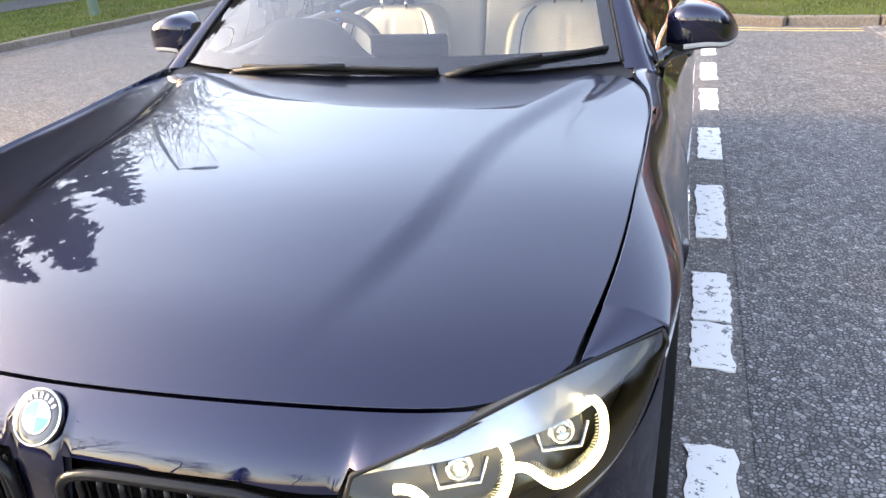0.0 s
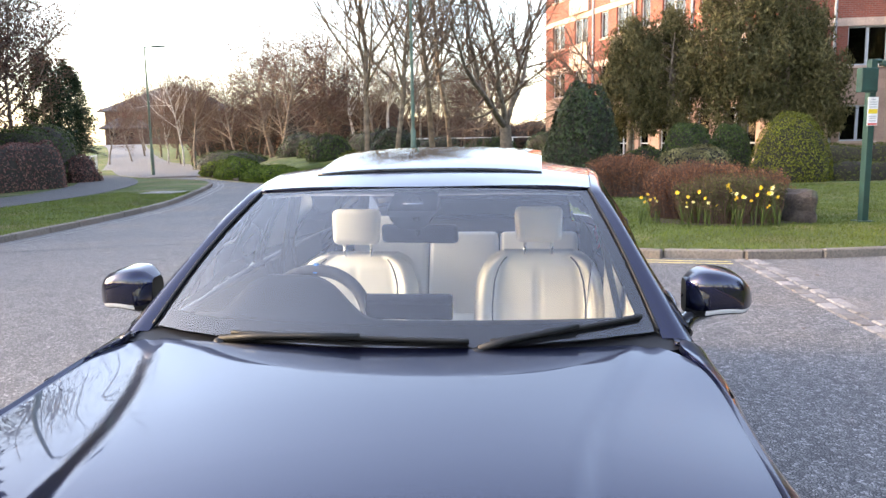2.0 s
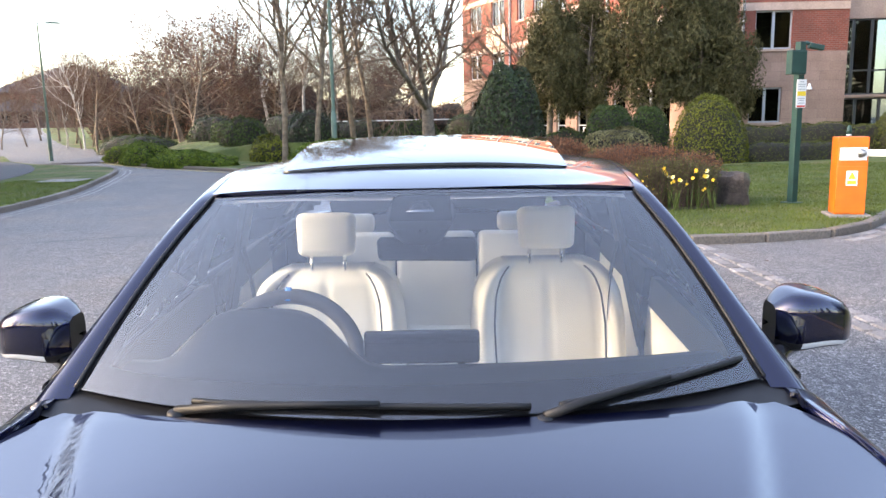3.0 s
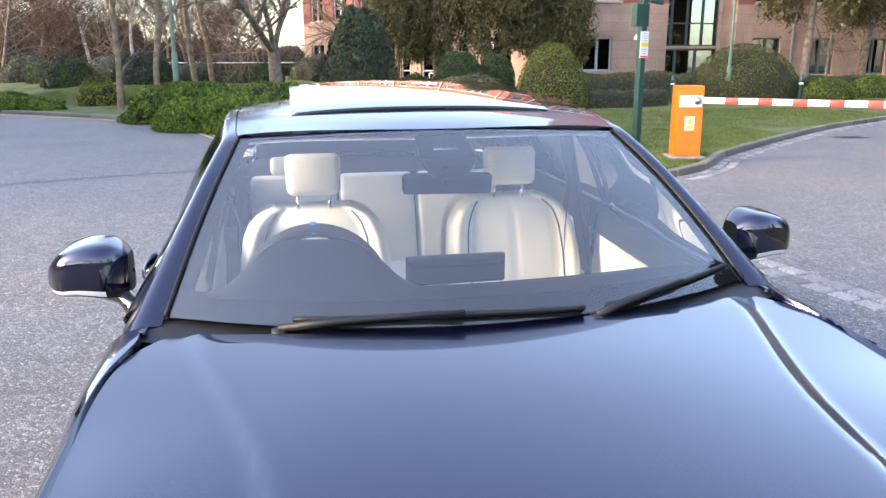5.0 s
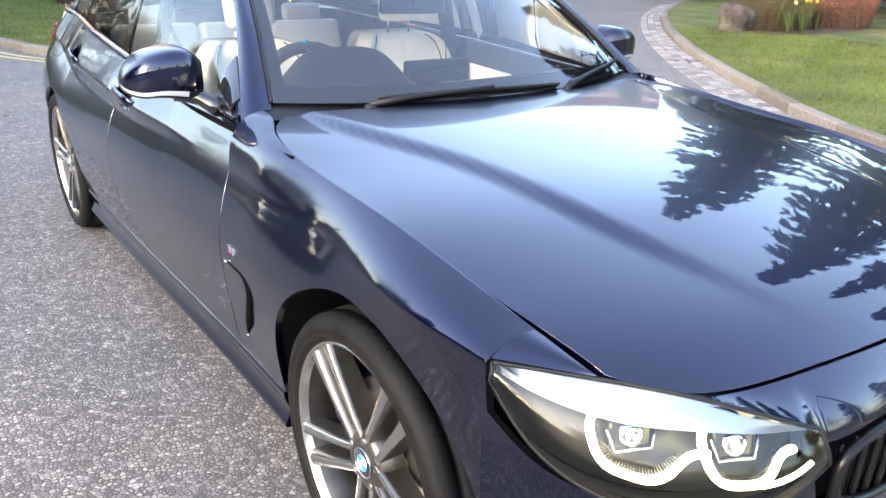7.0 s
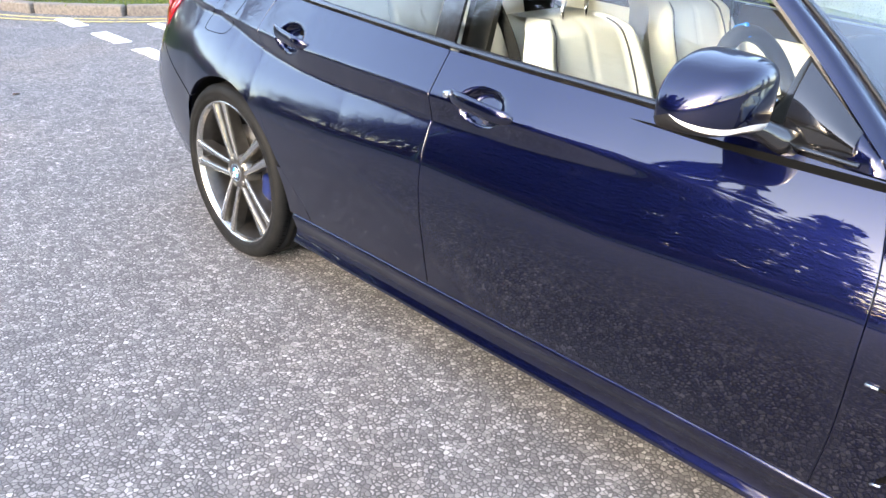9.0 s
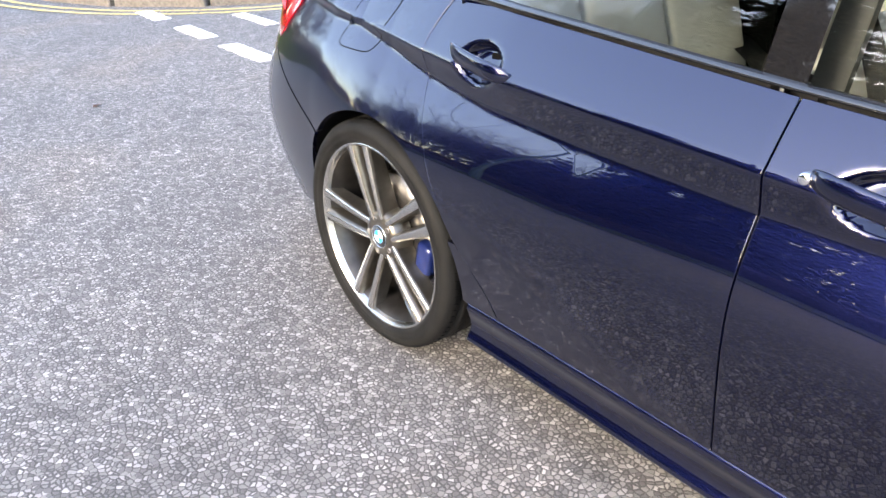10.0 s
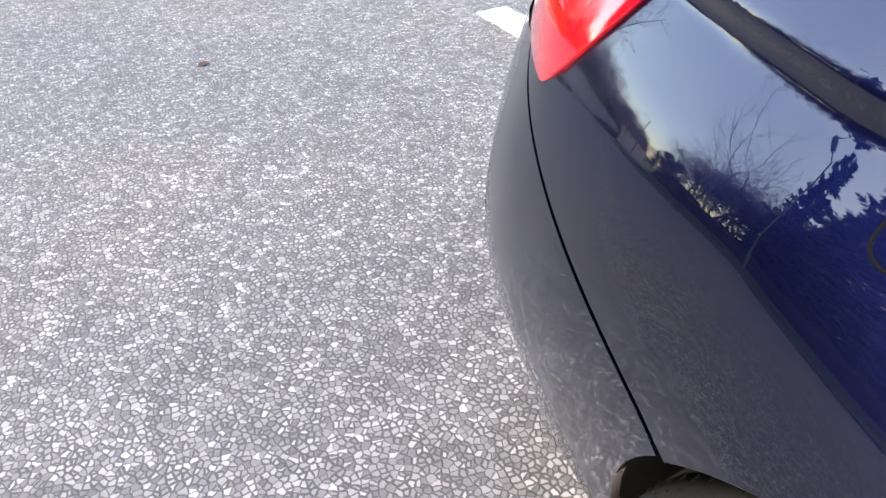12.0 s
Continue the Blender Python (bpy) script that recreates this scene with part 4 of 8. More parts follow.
def screen_point(u, v):
    """On the windscreen, u across from -1 to 1, v up."""
    b = np.array([u * 0.700, 0.580 + 0.165 * u * u, 0.945 + 0.010 * u * u])
    t = np.array([u * 0.552, 1.185 + 0.070 * u * u, 1.312 - 0.018 * u * u])
    q = b + (t - b) * v
    return q + np.array([0, -0.42, 0.82]) * 0.032 * math.sin(math.pi * v) * (1 - 0.25 * u * u)


def rail_edge(y):
    """Inner edge of the roof rail, beside the roof panel."""
    x = float(rail_x(y)) - 0.045
    return np.array([x, y, float(rail_z(y)) + 0.026])


def make_glasshouse():
    us, vs = np.linspace(-1, 1, 61), np.linspace(0, 1, 31)
    W = np.array([[screen_point(u, v) for v in vs] for u in us])
    screen = part("windscreen", sheet(W, 0, (0, -1, 1)), WINDSCREEN_GLASS, car, "curved clear windscreen")
    inset = np.array([0, 0.003, -0.005])
    bands = [np.array([[screen_point(u, v) + inset for v in np.linspace(0, 0.105 - 0.02 * u * u + 0.03 * abs(u) ** 10, 5)] for u in us]),
             np.array([[screen_point(u, v) + inset for v in np.linspace(0.984, 1, 4)] for u in us])]
    for s in (-1, 1):
        bands.append(np.array([[screen_point(s * u, v) + inset for v in vs] for u in np.linspace(0.945, 1, 4)]))
    bands.append(np.array([[screen_point(u, v) + inset for v in np.linspace(0.80, 0.97, 6)] for u in np.linspace(-0.13, 0.13, 8)]))
    part("black_edge", join(*[sheet(b, 0, (0, -1, 1)) for b in bands]), FRIT, screen, "black printed edge band")
    edge = [screen_point(1, v) + np.array([0.004, -0.002, 0.004]) for v in vs]
    # A-pillars run into the roof rails
    vs2 = np.linspace(0, 1, 26)
    A = []
    for v in vs2:
        i, o = screen_point(1, v) + np.array([0.006, 0, 0.002]), pillar_out(v)
        A.append([i + (o - i) * s + np.array([0.55, -0.35, 0.6]) * 0.016 * math.sin(math.pi * s) for s in np.linspace(0, 1, 9)])
    for y in np.linspace(1.30, 3.12, 50):
        i, o = rail_edge(y), np.array([float(rail_x(y)), y, float(rail_z(y))])
        k = blend((y - 1.26) / 0.15)
        A.append([i + (o - i) * s + np.array([0.6, -0.2 * (1 - k), 0.7]) * 0.011 * math.sin(math.pi * s) for s in np.linspace(0, 1, 9)])
    A.insert(0, [2 * a - b for a, b in zip(A[0], A[1])])
    both("roof_rail", sheet(np.array(A), 0.012, (1, 0, 1)), PAINT)
    both("pillar_lining", sheet(np.array(A) - np.array([0.022, 0, 0.020]), 0, (-1, 0, -1)), PILLAR_TRIM)
    both("pillar_trim", tube(edge, 0.0045, 6), BLACK_PLASTIC)
    # painted corner between wing, pillar and door
    K = []
    for y in np.linspace(0.690, 0.800, 10):
        inner = np.array([0.738, y, 0.943]) if y < 0.745 else np.asarray(pillar_out((y - 0.745) / 0.115 * 0.215)) - np.array([0.006, 0, 0.002])
        b = float(belt_z(y))
        outer = np.array([float(side_x(y, b)) - 0.001, y, b - 0.006])
        K.append([inner + (outer - inner) * s + np.array([0.5, 0, 0.8]) * 0.012 * math.sin(math.pi * s) for s in np.linspace(0, 1, 8)])
    both("wing_corner", sheet(np.array(K), 0.01, (0.6, 0, 0.8)), PAINT)
    # roof
    us, ys = np.linspace(-1, 1, 41), np.linspace(0, 1, 40)
    R = np.zeros((41, 40, 3))
    for i, u in enumerate(us):
        for j, t in enumerate(ys):
            front = 1.192 + 0.070 * u * u
            y = front + (2.60 - front) * t
            e = rail_edge(max(y, 1.26)) if y > 1.26 else rail_edge(1.26)
            m = float(roof_mid(y))
            edge_z = min(e[2], m - 0.003)
            R[i, j] = u * (e[0] - 0.003), y, m + (edge_z - m) * abs(u) ** 2.3
    part("roof", sheet(R, 0.012, (0, 0, 1)), PAINT, car)
    part("headliner", sheet(R * np.array([0.99, 1, 1]) - np.array([0, 0, 0.03]), 0, (0, 0, -1)), HEADLINER, car)
    # sunroof: frame in the roof, glass panel tilted up at its back
    pan = np.zeros((25, 17, 3))
    for i, u in enumerate(np.linspace(-1, 1, 25)):
        for j, t in enumerate(np.linspace(0, 1, 17)):
            y = 1.405 + 0.02 * u * u + 0.50 * t
            pan[i, j] = u * 0.405, y, float(roof_mid(y)) - 0.020 * abs(u) ** 2.5 + 0.010 + 0.038 * t ** 0.9
    roofglass = part("sunroof", sheet(pan, 0.014, (0, 0, 1)), material("dark_roof_glass", (0.012, 0.014, 0.018), 0.03, coat=1.0), car, "dark glass sunroof panel tilted open")
    hole = np.zeros((25, 21, 3))
    for i, u in enumerate(np.linspace(-1, 1, 25)):
        for j, t in enumerate(np.linspace(0, 1, 21)):
            y = 1.395 + 0.02 * u * u + 0.62 * t
            hole[i, j] = u * 0.42, y, float(roof_mid(y)) - 0.022 * abs(u) ** 2.5 + 0.0035
    part("sunroof_frame", sheet(hole, 0, (0, 0, 1)), GLOSS_BLACK, roofglass)
    # rear window and the tail's top
    B = np.array([[(u * (0.53 + 0.08 * t), 2.60 + 1.05 * t - 0.05 * u * u * t, float(roof_mid(2.60 + 1.0 * t)) - 0.045 * abs(u) ** 2.4) for t in np.linspace(0, 1, 24)] for u in np.linspace(-1, 1, 25)])
    part("rear_window", sheet(B[:, :18], 0.008, (0, 0.5, 1)), BACK_GLASS, car)
    part("boot_lid", sheet(B[:, 17:], 0.012, (0, 0.5, 1)), PAINT, car)
    # side windows: three each side, black pillar strips, black belt trim
    def light(y0, y1, n, inset=0.0):
        G = []
        for y in np.linspace(y0, y1, n):
            bz = float(belt_z(y)) + 0.006
            bx = float(side_x(y, float(belt_z(y)))) - 0.012
            if y < 1.26:
                t = np.interp(y, [0.745, 0.86, 0.99, 1.12, 1.26], [0, 0.215, 0.457, 0.70, 1])
                o = pillar_out(t)
            else:
                o = np.array([float(rail_x(y)), y, float(rail_z(y))])
            o = o + np.array([-0.004, 0, 0.0])
            bx = min(bx, 0.9)
            row = []
            for s in np.linspace(0, 1, 12):
                z = bz + (max(o[2], bz + 0.002) - bz) * s
                x = bx + (o[0] - bx) * s + 0.022 * math.sin(math.pi * s) - inset
                row.append((x, y, z))
            G.append(row)
        return np.array(G)
    both("front_side_window", sheet(light(0.925, 1.768, 40), 0, (1, 0, 0.4)), SIDE_GLASS)
    both("rear_side_window", sheet(light(1.850, 2.66, 36), 0, (1, 0, 0.4)), PRIVACY_GLASS)
    both("quarter_light", sheet(light(2.69, 2.98, 16), 0, (1, 0, 0.4)), PRIVACY_GLASS)
    both("mirror_sail", sheet(light(0.79, 0.921, 12, -0.003), 0.006, (1, 0, 0.4)), GLOSS_BLACK)
    both("pillar_strip", sheet(light(1.772, 1.846, 6, -0.002), 0.01, (1, 0, 0.4)), GLOSS_BLACK)
    both("division_bar", sheet(light(2.662, 2.688, 3, -0.002), 0.01, (1, 0, 0.4)), GLOSS_BLACK)
    both("rear_pillar", sheet(light(2.982, 3.25, 14, 0.0), 0.01, (1, 0, 0.4)), PAINT)
    both("rear_pillar_lining", sheet(light(2.90, 3.25, 14, 0.030), 0, (-1, 0, -0.4)), PILLAR_TRIM)
    part("boot_lining", sheet(B[:, 16:] * np.array([0.98, 1, 1]) - np.array([0, 0.01, 0.025]), 0, (0, -0.5, -1)), PILLAR_TRIM, car)
    T = []
    for y in np.linspace(0.775, 3.22, 90):
        z, x = float(belt_z(y)), float(side_x(y, float(belt_z(y)) - 0.006))
        T.append([(x - 0.001, y, z - 0.0015), (x + 0.002, y, z), (x + 0.002, y, z + 0.004), (x - 0.006, y, z + 0.008), (x - 0.016, y, z + 0.009)])
    both("belt_trim", sheet(np.array(T), 0.004, (1, 0, 0.6)), GLOSS_BLACK)


def make_skirts():
    prof = [(0.846, 0.2965), (0.864, 0.2955), (0.8705, 0.290), (0.8715, 0.278), (0.866, 0.262), (0.859, 0.243), (0.857, 0.226), (0.861, 0.210), (0.868, 0.199), (0.8715, 0.192), (0.8715, 0.186), (0.866, 0.181), (0.82, 0.178), (0.70, 0.20)]
    P = []
    for y in np.linspace(0.405, 2.450, 60):
        w = float(plan_width(y))
        P.append([(x * w, y, z) for x, z in prof])
    ends = [([tuple(q) for q in P[k]], [tuple(range(len(prof)))]) for k in (0, -1)]
    both("side_skirt", join(sheet(np.array(P), 0, (1, 0, 0)), *ends), PAINT, car)


def make_handles(doors):
    for (right, left), (yc, zc) in zip(doors, ((1.600, 0.846), (2.445, 0.879))):
        for door, s in ((right, -1), (left, 1)):
            H = []
            for t in np.linspace(0, 1, 25):
                y = yc - 0.108 + 0.216 * t
                z = zc + 0.008 + 0.022 * (t - 0.5)
                arch = 0.017 * (1 - abs(2 * t - 1) ** 3.5) + 0.004
                x = float(side_x(y, z))
                h = 0.0195 * max(0.0, 1 - abs(2 * t - 1) ** 6) ** 0.5 + 0.0005
                H.append([(s * (x + arch + 0.008 * math.cos(a) * (1 - abs(2 * t - 1) ** 8) - 0.004), y, z + h * math.sin(a)) for a in np.linspace(0, 2 * math.pi, 13)])
            bar = part("handle", sheet(np.array(H), 0, None), PAINT, door)
            if s < 0 and yc < 2:
                m = Matrix.Translation((s * (float(side_x(1.705, 0.862)) + 0.012), 1.706, 0.862)) @ pose(0, 0, 0, 0, -90, 0)
                part("lock_barrel", moved(lathe([(0.004, 0.0005), (0.0045, 0.007), (0.002, 0.0095), (-0.012, 0.010)], 20, "z"), m), CHROME, bar)


def make_wing_details(wings):
    for wing, s in zip(wings, (-1, 1)):
        at = lambda y, z, d=0.0: (s * (float(side_x(y - 0.022, z)) + d), y - 0.022, z)
        path = curve3([at(0.655, 0.583), at(0.585, 0.582), at(0.530, 0.570), at(0.514, 0.545), at(0.530, 0.495), at(0.565, 0.435), at(0.600, 0.390)])(np.linspace(0, 1, 36))
        # the shade of the recessed slot, painted as a raised near-black bar
        part("air_vent", tube(path, np.interp(np.linspace(0, 1, 36), [0, 0.35, 0.55, 0.8, 1], [0.002, 0.003, 0.010, 0.012, 0.004]), 8), DARK_GAP, wing, "black air vent slot")
        part("vent_tip", tube([at(0.592, 0.386, 0.004), at(0.610, 0.381, 0.004)], 0.003, 6), SILVER, wing)
        part("vent_blade", tube([at(0.662, 0.584, 0.002), at(0.640, 0.584, 0.003)], 0.003, 6), SILVER, wing)
        for k, (y0, y1, mat) in enumerate(((0.590, 0.598, SILVER), (0.598, 0.607, RED_PAINT), (0.607, 0.615, ROUND_BLUE), (0.615, 0.626, SILVER))):
            Q = np.array([[at(y + (z - 0.628) * 0.3, z, 0.003) for z in (0.620, 0.636)] for y in (y0, y1)])
            part("wing_badge", sheet(Q, 0.003, (s, 0, 0)), mat, wing, smooth=False)


def superloop(n, hy, hz, power=0.55):
    out = []
    for a in np.arange(n) * 2 * math.pi / n:
        c, k = math.cos(a), math.sin(a)
        out.append((hy * math.copysign(abs(c) ** power, c), hz * math.copysign(abs(k) ** power, k)))
    return out


def make_mirrors():
    yc = spline([(0.81, 0.985), (0.88, 0.992), (0.95, 1.005), (1.012, 1.030)])
    zc = spline([(0.81, 1.004), (0.86, 1.012), (0.95, 1.010), (1.012, 0.988)])
    hy = spline([(0.81, 0.035), (0.845, 0.066), (0.90, 0.080), (0.96, 0.079), (1.012, 0.072)])
    hz = spline([(0.81, 0.046), (0.84, 0.066), (0.88, 0.070), (0.95, 0.060), (1.012, 0.050)])
    n = 48
    rings = []
    for x in np.r_[np.linspace(0.812, 0.955, 18), 0.955 + 0.059 * np.sin(np.linspace(0, math.pi / 2, 15)[1:])]:
        close = math.sqrt(max(0.0, 1 - (max(0.0, x - 0.955) / 0.059) ** 2)) + 0.01
        loop = superloop(n, float(hy(x)) * close, float(hz(x)) * close, 0.50 + 0.3 * (1 - close))
        flat = 1.052 + 0.10 * (x - 0.9)
        rings.append([(x, min(float(yc(x)) + a, flat), float(zc(x)) + b * (1 + 0.9 * a)) for a, b in loop])
    R = np.array(rings)
    cut = lambda a, b: np.take(R, [k % n for k in range(a, b + 1)], axis=1)
    for s in (-1, 1):
        side = mirrored if s < 0 else (lambda d: d)
        cap = part("door_mirror", side(sheet(cut(-3, 27), 0, None)), PAINT, car, "dark blue door mirror with silver indicator strip")
        part("base", side(join(sheet(cut(30, 42), 0, None), sheet(np.stack([R[0], np.repeat(R[0].mean(0)[None], n, 0)], 0), 0, None))), BLACK_PLASTIC, cap)
        strip = np.concatenate([cut(27, 30)], 1)
        part("indicator", side(sheet(strip[6:], 0, None)), STRIP, cap, "silver indicator strip")
        part("inner_lip", side(sheet(strip[:7], 0, None)), BLACK_PLASTIC, cap)
        part("rear_lip", side(sheet(cut(42, 45), 0, None)), BLACK_PLASTIC, cap)
        G = np.array([[(x, min(float(yc(x)) + float(hy(x)), 1.052 + 0.10 * (x - 0.9)) + 0.001 + 0.003 * (1 - abs(v)), float(zc(x)) + v * float(hz(x)) * 0.72) for v in np.linspace(-1, 1, 9)] for x in np.linspace(0.835, 0.978, 14)])
        part("mirror_glass", side(sheet(G, 0, (0, 1, 0))), CHROME, cap)
        foot = [(0.778, 0.900, 0.918), (0.800, 0.920, 0.930), (0.822, 0.945, 0.945), (0.850, 0.965, 0.955), (0.885, 0.985, 0.955)]
        part("foot", side(tube(foot, [0.030, 0.026, 0.022, 0.024, 0.020], 12)), GLOSS_BLACK, cap)


def wheel(name, s, y, caliper_angle, turned):
    """A nineteen-inch wheel with five double spokes; s: the flank."""
    hub = tagged(new(name), "", "")
    hub.parent = car
    hub.location = (s * 0.769, y, WHEEL_Z)
    hub["label"] = "double-spoke alloy wheel with low-profile tyre"
    face = 0.110
    R = WHEEL_Z
    tyre = [(-0.118, 0.248), (-0.122, 0.262), (-0.124, 0.290), (-0.119, 0.314), (-0.105, R - 0.004), (-0.072, R - 0.001), (-0.070, R - 0.008), (-0.062, R - 0.008), (-0.060, R), (-0.026, R + 0.0005), (-0.024, R - 0.008), (-0.016, R - 0.008),
            (-0.014, R + 0.0005), (0.020, R + 0.0005), (0.022, R - 0.008), (0.030, R - 0.008), (0.032, R), (0.068, R - 0.001), (0.070, R - 0.008), (0.077, R - 0.008), (0.079, R - 0.002), (0.105, R - 0.004), (0.113, R - 0.010), (0.119, 0.314), (0.1235, 0.298), (0.1245, 0.285),
            (0.1225, 0.282), (0.1235, 0.270), (0.122, 0.262), (0.118, 0.256), (0.112, 0.249)]
    tyre = [(a, r if r > R - 0.012 else R - (R - r) * 0.775) for a, r in tyre]
    flip = lambda d: d if s > 0 else mirrored(d)
    tyre_ob = part("tyre", flip(lathe(tyre, 96)), RUBBER, hub, "worn black low-profile tyre")
    blocks = []
    for k in range(88):
        a = 2 * math.pi * k / 88
        m = pose(0, 0, 0, math.degrees(a), 0, 0)
        blocks.append(moved(box(-0.014, 0.009, -0.0010, 0.0010, -0.007, 0.0050), m @ Matrix.Translation((0.0985, 0, R - 0.0085)) @ pose(0, 0, 0, 0, 14, 10)))
    # grooves as near-black bars: their shade is colour, nothing is cut
    part("tread_groove", flip(join(*blocks)), DARK_GAP, tyre_ob, smooth=False)
    rim = [(0.108, 0.2525), (0.114, 0.2515), (0.1155, 0.2475), (0.112, 0.2435), (0.104, 0.2415), (0.096, 0.238)]
    barrel = [(0.096, 0.238), (0.070, 0.222), (0.0, 0.212), (-0.10, 0.222), (-0.115, 0.250)]
    rim, barrel = [(a, r * 1.075) for a, r in rim], [(a, r * 1.075) for a, r in barrel]
    rim_ob = part("rim", flip(lathe(rim, 96)), RIM_FACE, hub, "polished and grey five double-spoke rim")
    part("barrel", flip(lathe(barrel, 72)), BARREL, rim_ob)
    for k in range(5):
        for d in (-1, 1):
            verts, faces, index = [], [], []
            rows = 9
            for i, t in enumerate(np.linspace(0, 1, rows)):
                r = 0.050 + (0.262 - 0.050) * t
                off = d * (0.021 + 0.014 * t)
                w = 0.0105 + 0.0075 * t ** 1.6
                x = 0.100 + 0.011 * t ** 0.8 - 0.004 * (1 - t) ** 2
                inner, outer = (0.55, 1.0) if d < 0 else (1.0, 0.55)
                pts = [(x - 0.062 + 0.02 * t, off - w * 1.15), (x - 0.012, off - w * 1.05), (x - 0.001, off - w * outer), (x + 0.0008, off), (x - 0.001, off + w * inner), (x - 0.012, off + w * 1.05), (x - 0.062 + 0.02 * t, off + w * 1.15)]
                verts += [(p, q, r) for p, q in pts]
            for i in range(rows - 1):
                for j in range(6):
                    a, b = i * 7 + j, (i + 1) * 7 + j
                    faces.append((a, b, b + 1, a + 1))
                    index.append(0 if j in (2, 3) else 1)
            vs, fs = moved((verts, faces), pose(0, 0, 0, k * 72 + turned, 0, 0))
            if s < 0:
                vs, fs = mirrored((vs, fs))
            part("spoke", (vs, fs, index), [RIM_FACE, RIM_DARK], rim_ob)
    part("hub", flip(lathe([(0.040, 0.080), (0.084, 0.074), (0.095, 0.062), (0.099, 0.042), (0.096, 0.034), (0.096, 0.0005)], 40)), RIM_DARK, rim_ob)
    for k in range(5):
        a = math.radians(72 * k + 36 - turned + 90)
        m = Matrix.Translation((0.091, 0.052 * math.cos(a), 0.052 * math.sin(a))) @ pose(0, 0, 0, 0, 90, 0)
        part("wheel_bolt", flip(moved(lathe([(0.0, 0.0085), (0.007, 0.0085), (0.009, 0.007), (0.004, 0.0055), (0.003, 0.0005)], 6, "z"), m)), STEEL, rim_ob)
    cap = roundel("wheel_badge", Vector((s * 0.0955, 0, 0)), Vector((s, 0, 0)), 0.033, rim_ob)
    part("brake_disc", flip(lathe([(0.030, 0.075), (0.036, 0.080), (0.036, 0.168), (0.012, 0.168), (0.012, 0.08)], 60)), STEEL, hub, "worn steel brake disc")
    a = math.radians(caliper_angle)
    m = pose(0, 0, 0, caliper_angle, 0, 0)
    part("brake_caliper", flip(moved(box(-0.02, 0.066, *((-0.048, 0.048, 0.118, 0.180) if y > 1 else (-0.065, 0.065, 0.112, 0.186)), 0.016, 3), m)), CALIPER, hub, "blue painted brake caliper")
    return hub


def make_arches():
    """Dark inner wings over the wheels, the floor between, and unseen boxes added to block light."""
    for y, r in ((FRONT_Y, FRONT_ARCH), (REAR_Y, REAR_ARCH)):
        L = []
        for a in np.linspace(math.radians(-8), math.radians(188), 30):
            edge = min(float(side_x(y + r * math.cos(a), max(0.25, WHEEL_Z + r * math.sin(a)))) - 0.007, 0.892)
            L.append([(x, y + (r + d) * math.cos(a), WHEEL_Z + (r + d) * math.sin(a)) for x, d in ((edge, 0.0), (edge - 0.012, 0.006), (0.78, 0.012), (0.52, 0.012))])
        both("arch_liner", sheet(np.array(L), 0, None), BLACK_PLASTIC)
    part("underbody", join(box(-0.68, 0.68, -0.45, 3.40, 0.19, 0.24), box(-0.52, 0.52, -0.68, 3.68, 0.24, 0.42)), DARK_GAP, car, smooth=False)
    # unseen near-black boxes, added so that no light comes through the panel gaps
    both("inner_light_block", join(box(0.800, 0.812, 0.40, 2.44, 0.22, 0.90), box(0.66, 0.672, -0.36, 0.55, 0.58, 0.72), box(0.66, 0.67, 2.6, 3.5, 0.62, 0.98)), DARK_GAP)
    part("engine_bay_block", join(box(-0.62, 0.62, -0.40, 0.50, 0.50, 0.68), box(-0.66, 0.66, 0.52, 0.64, 0.45, 0.88)), DARK_GAP, car, smooth=False)


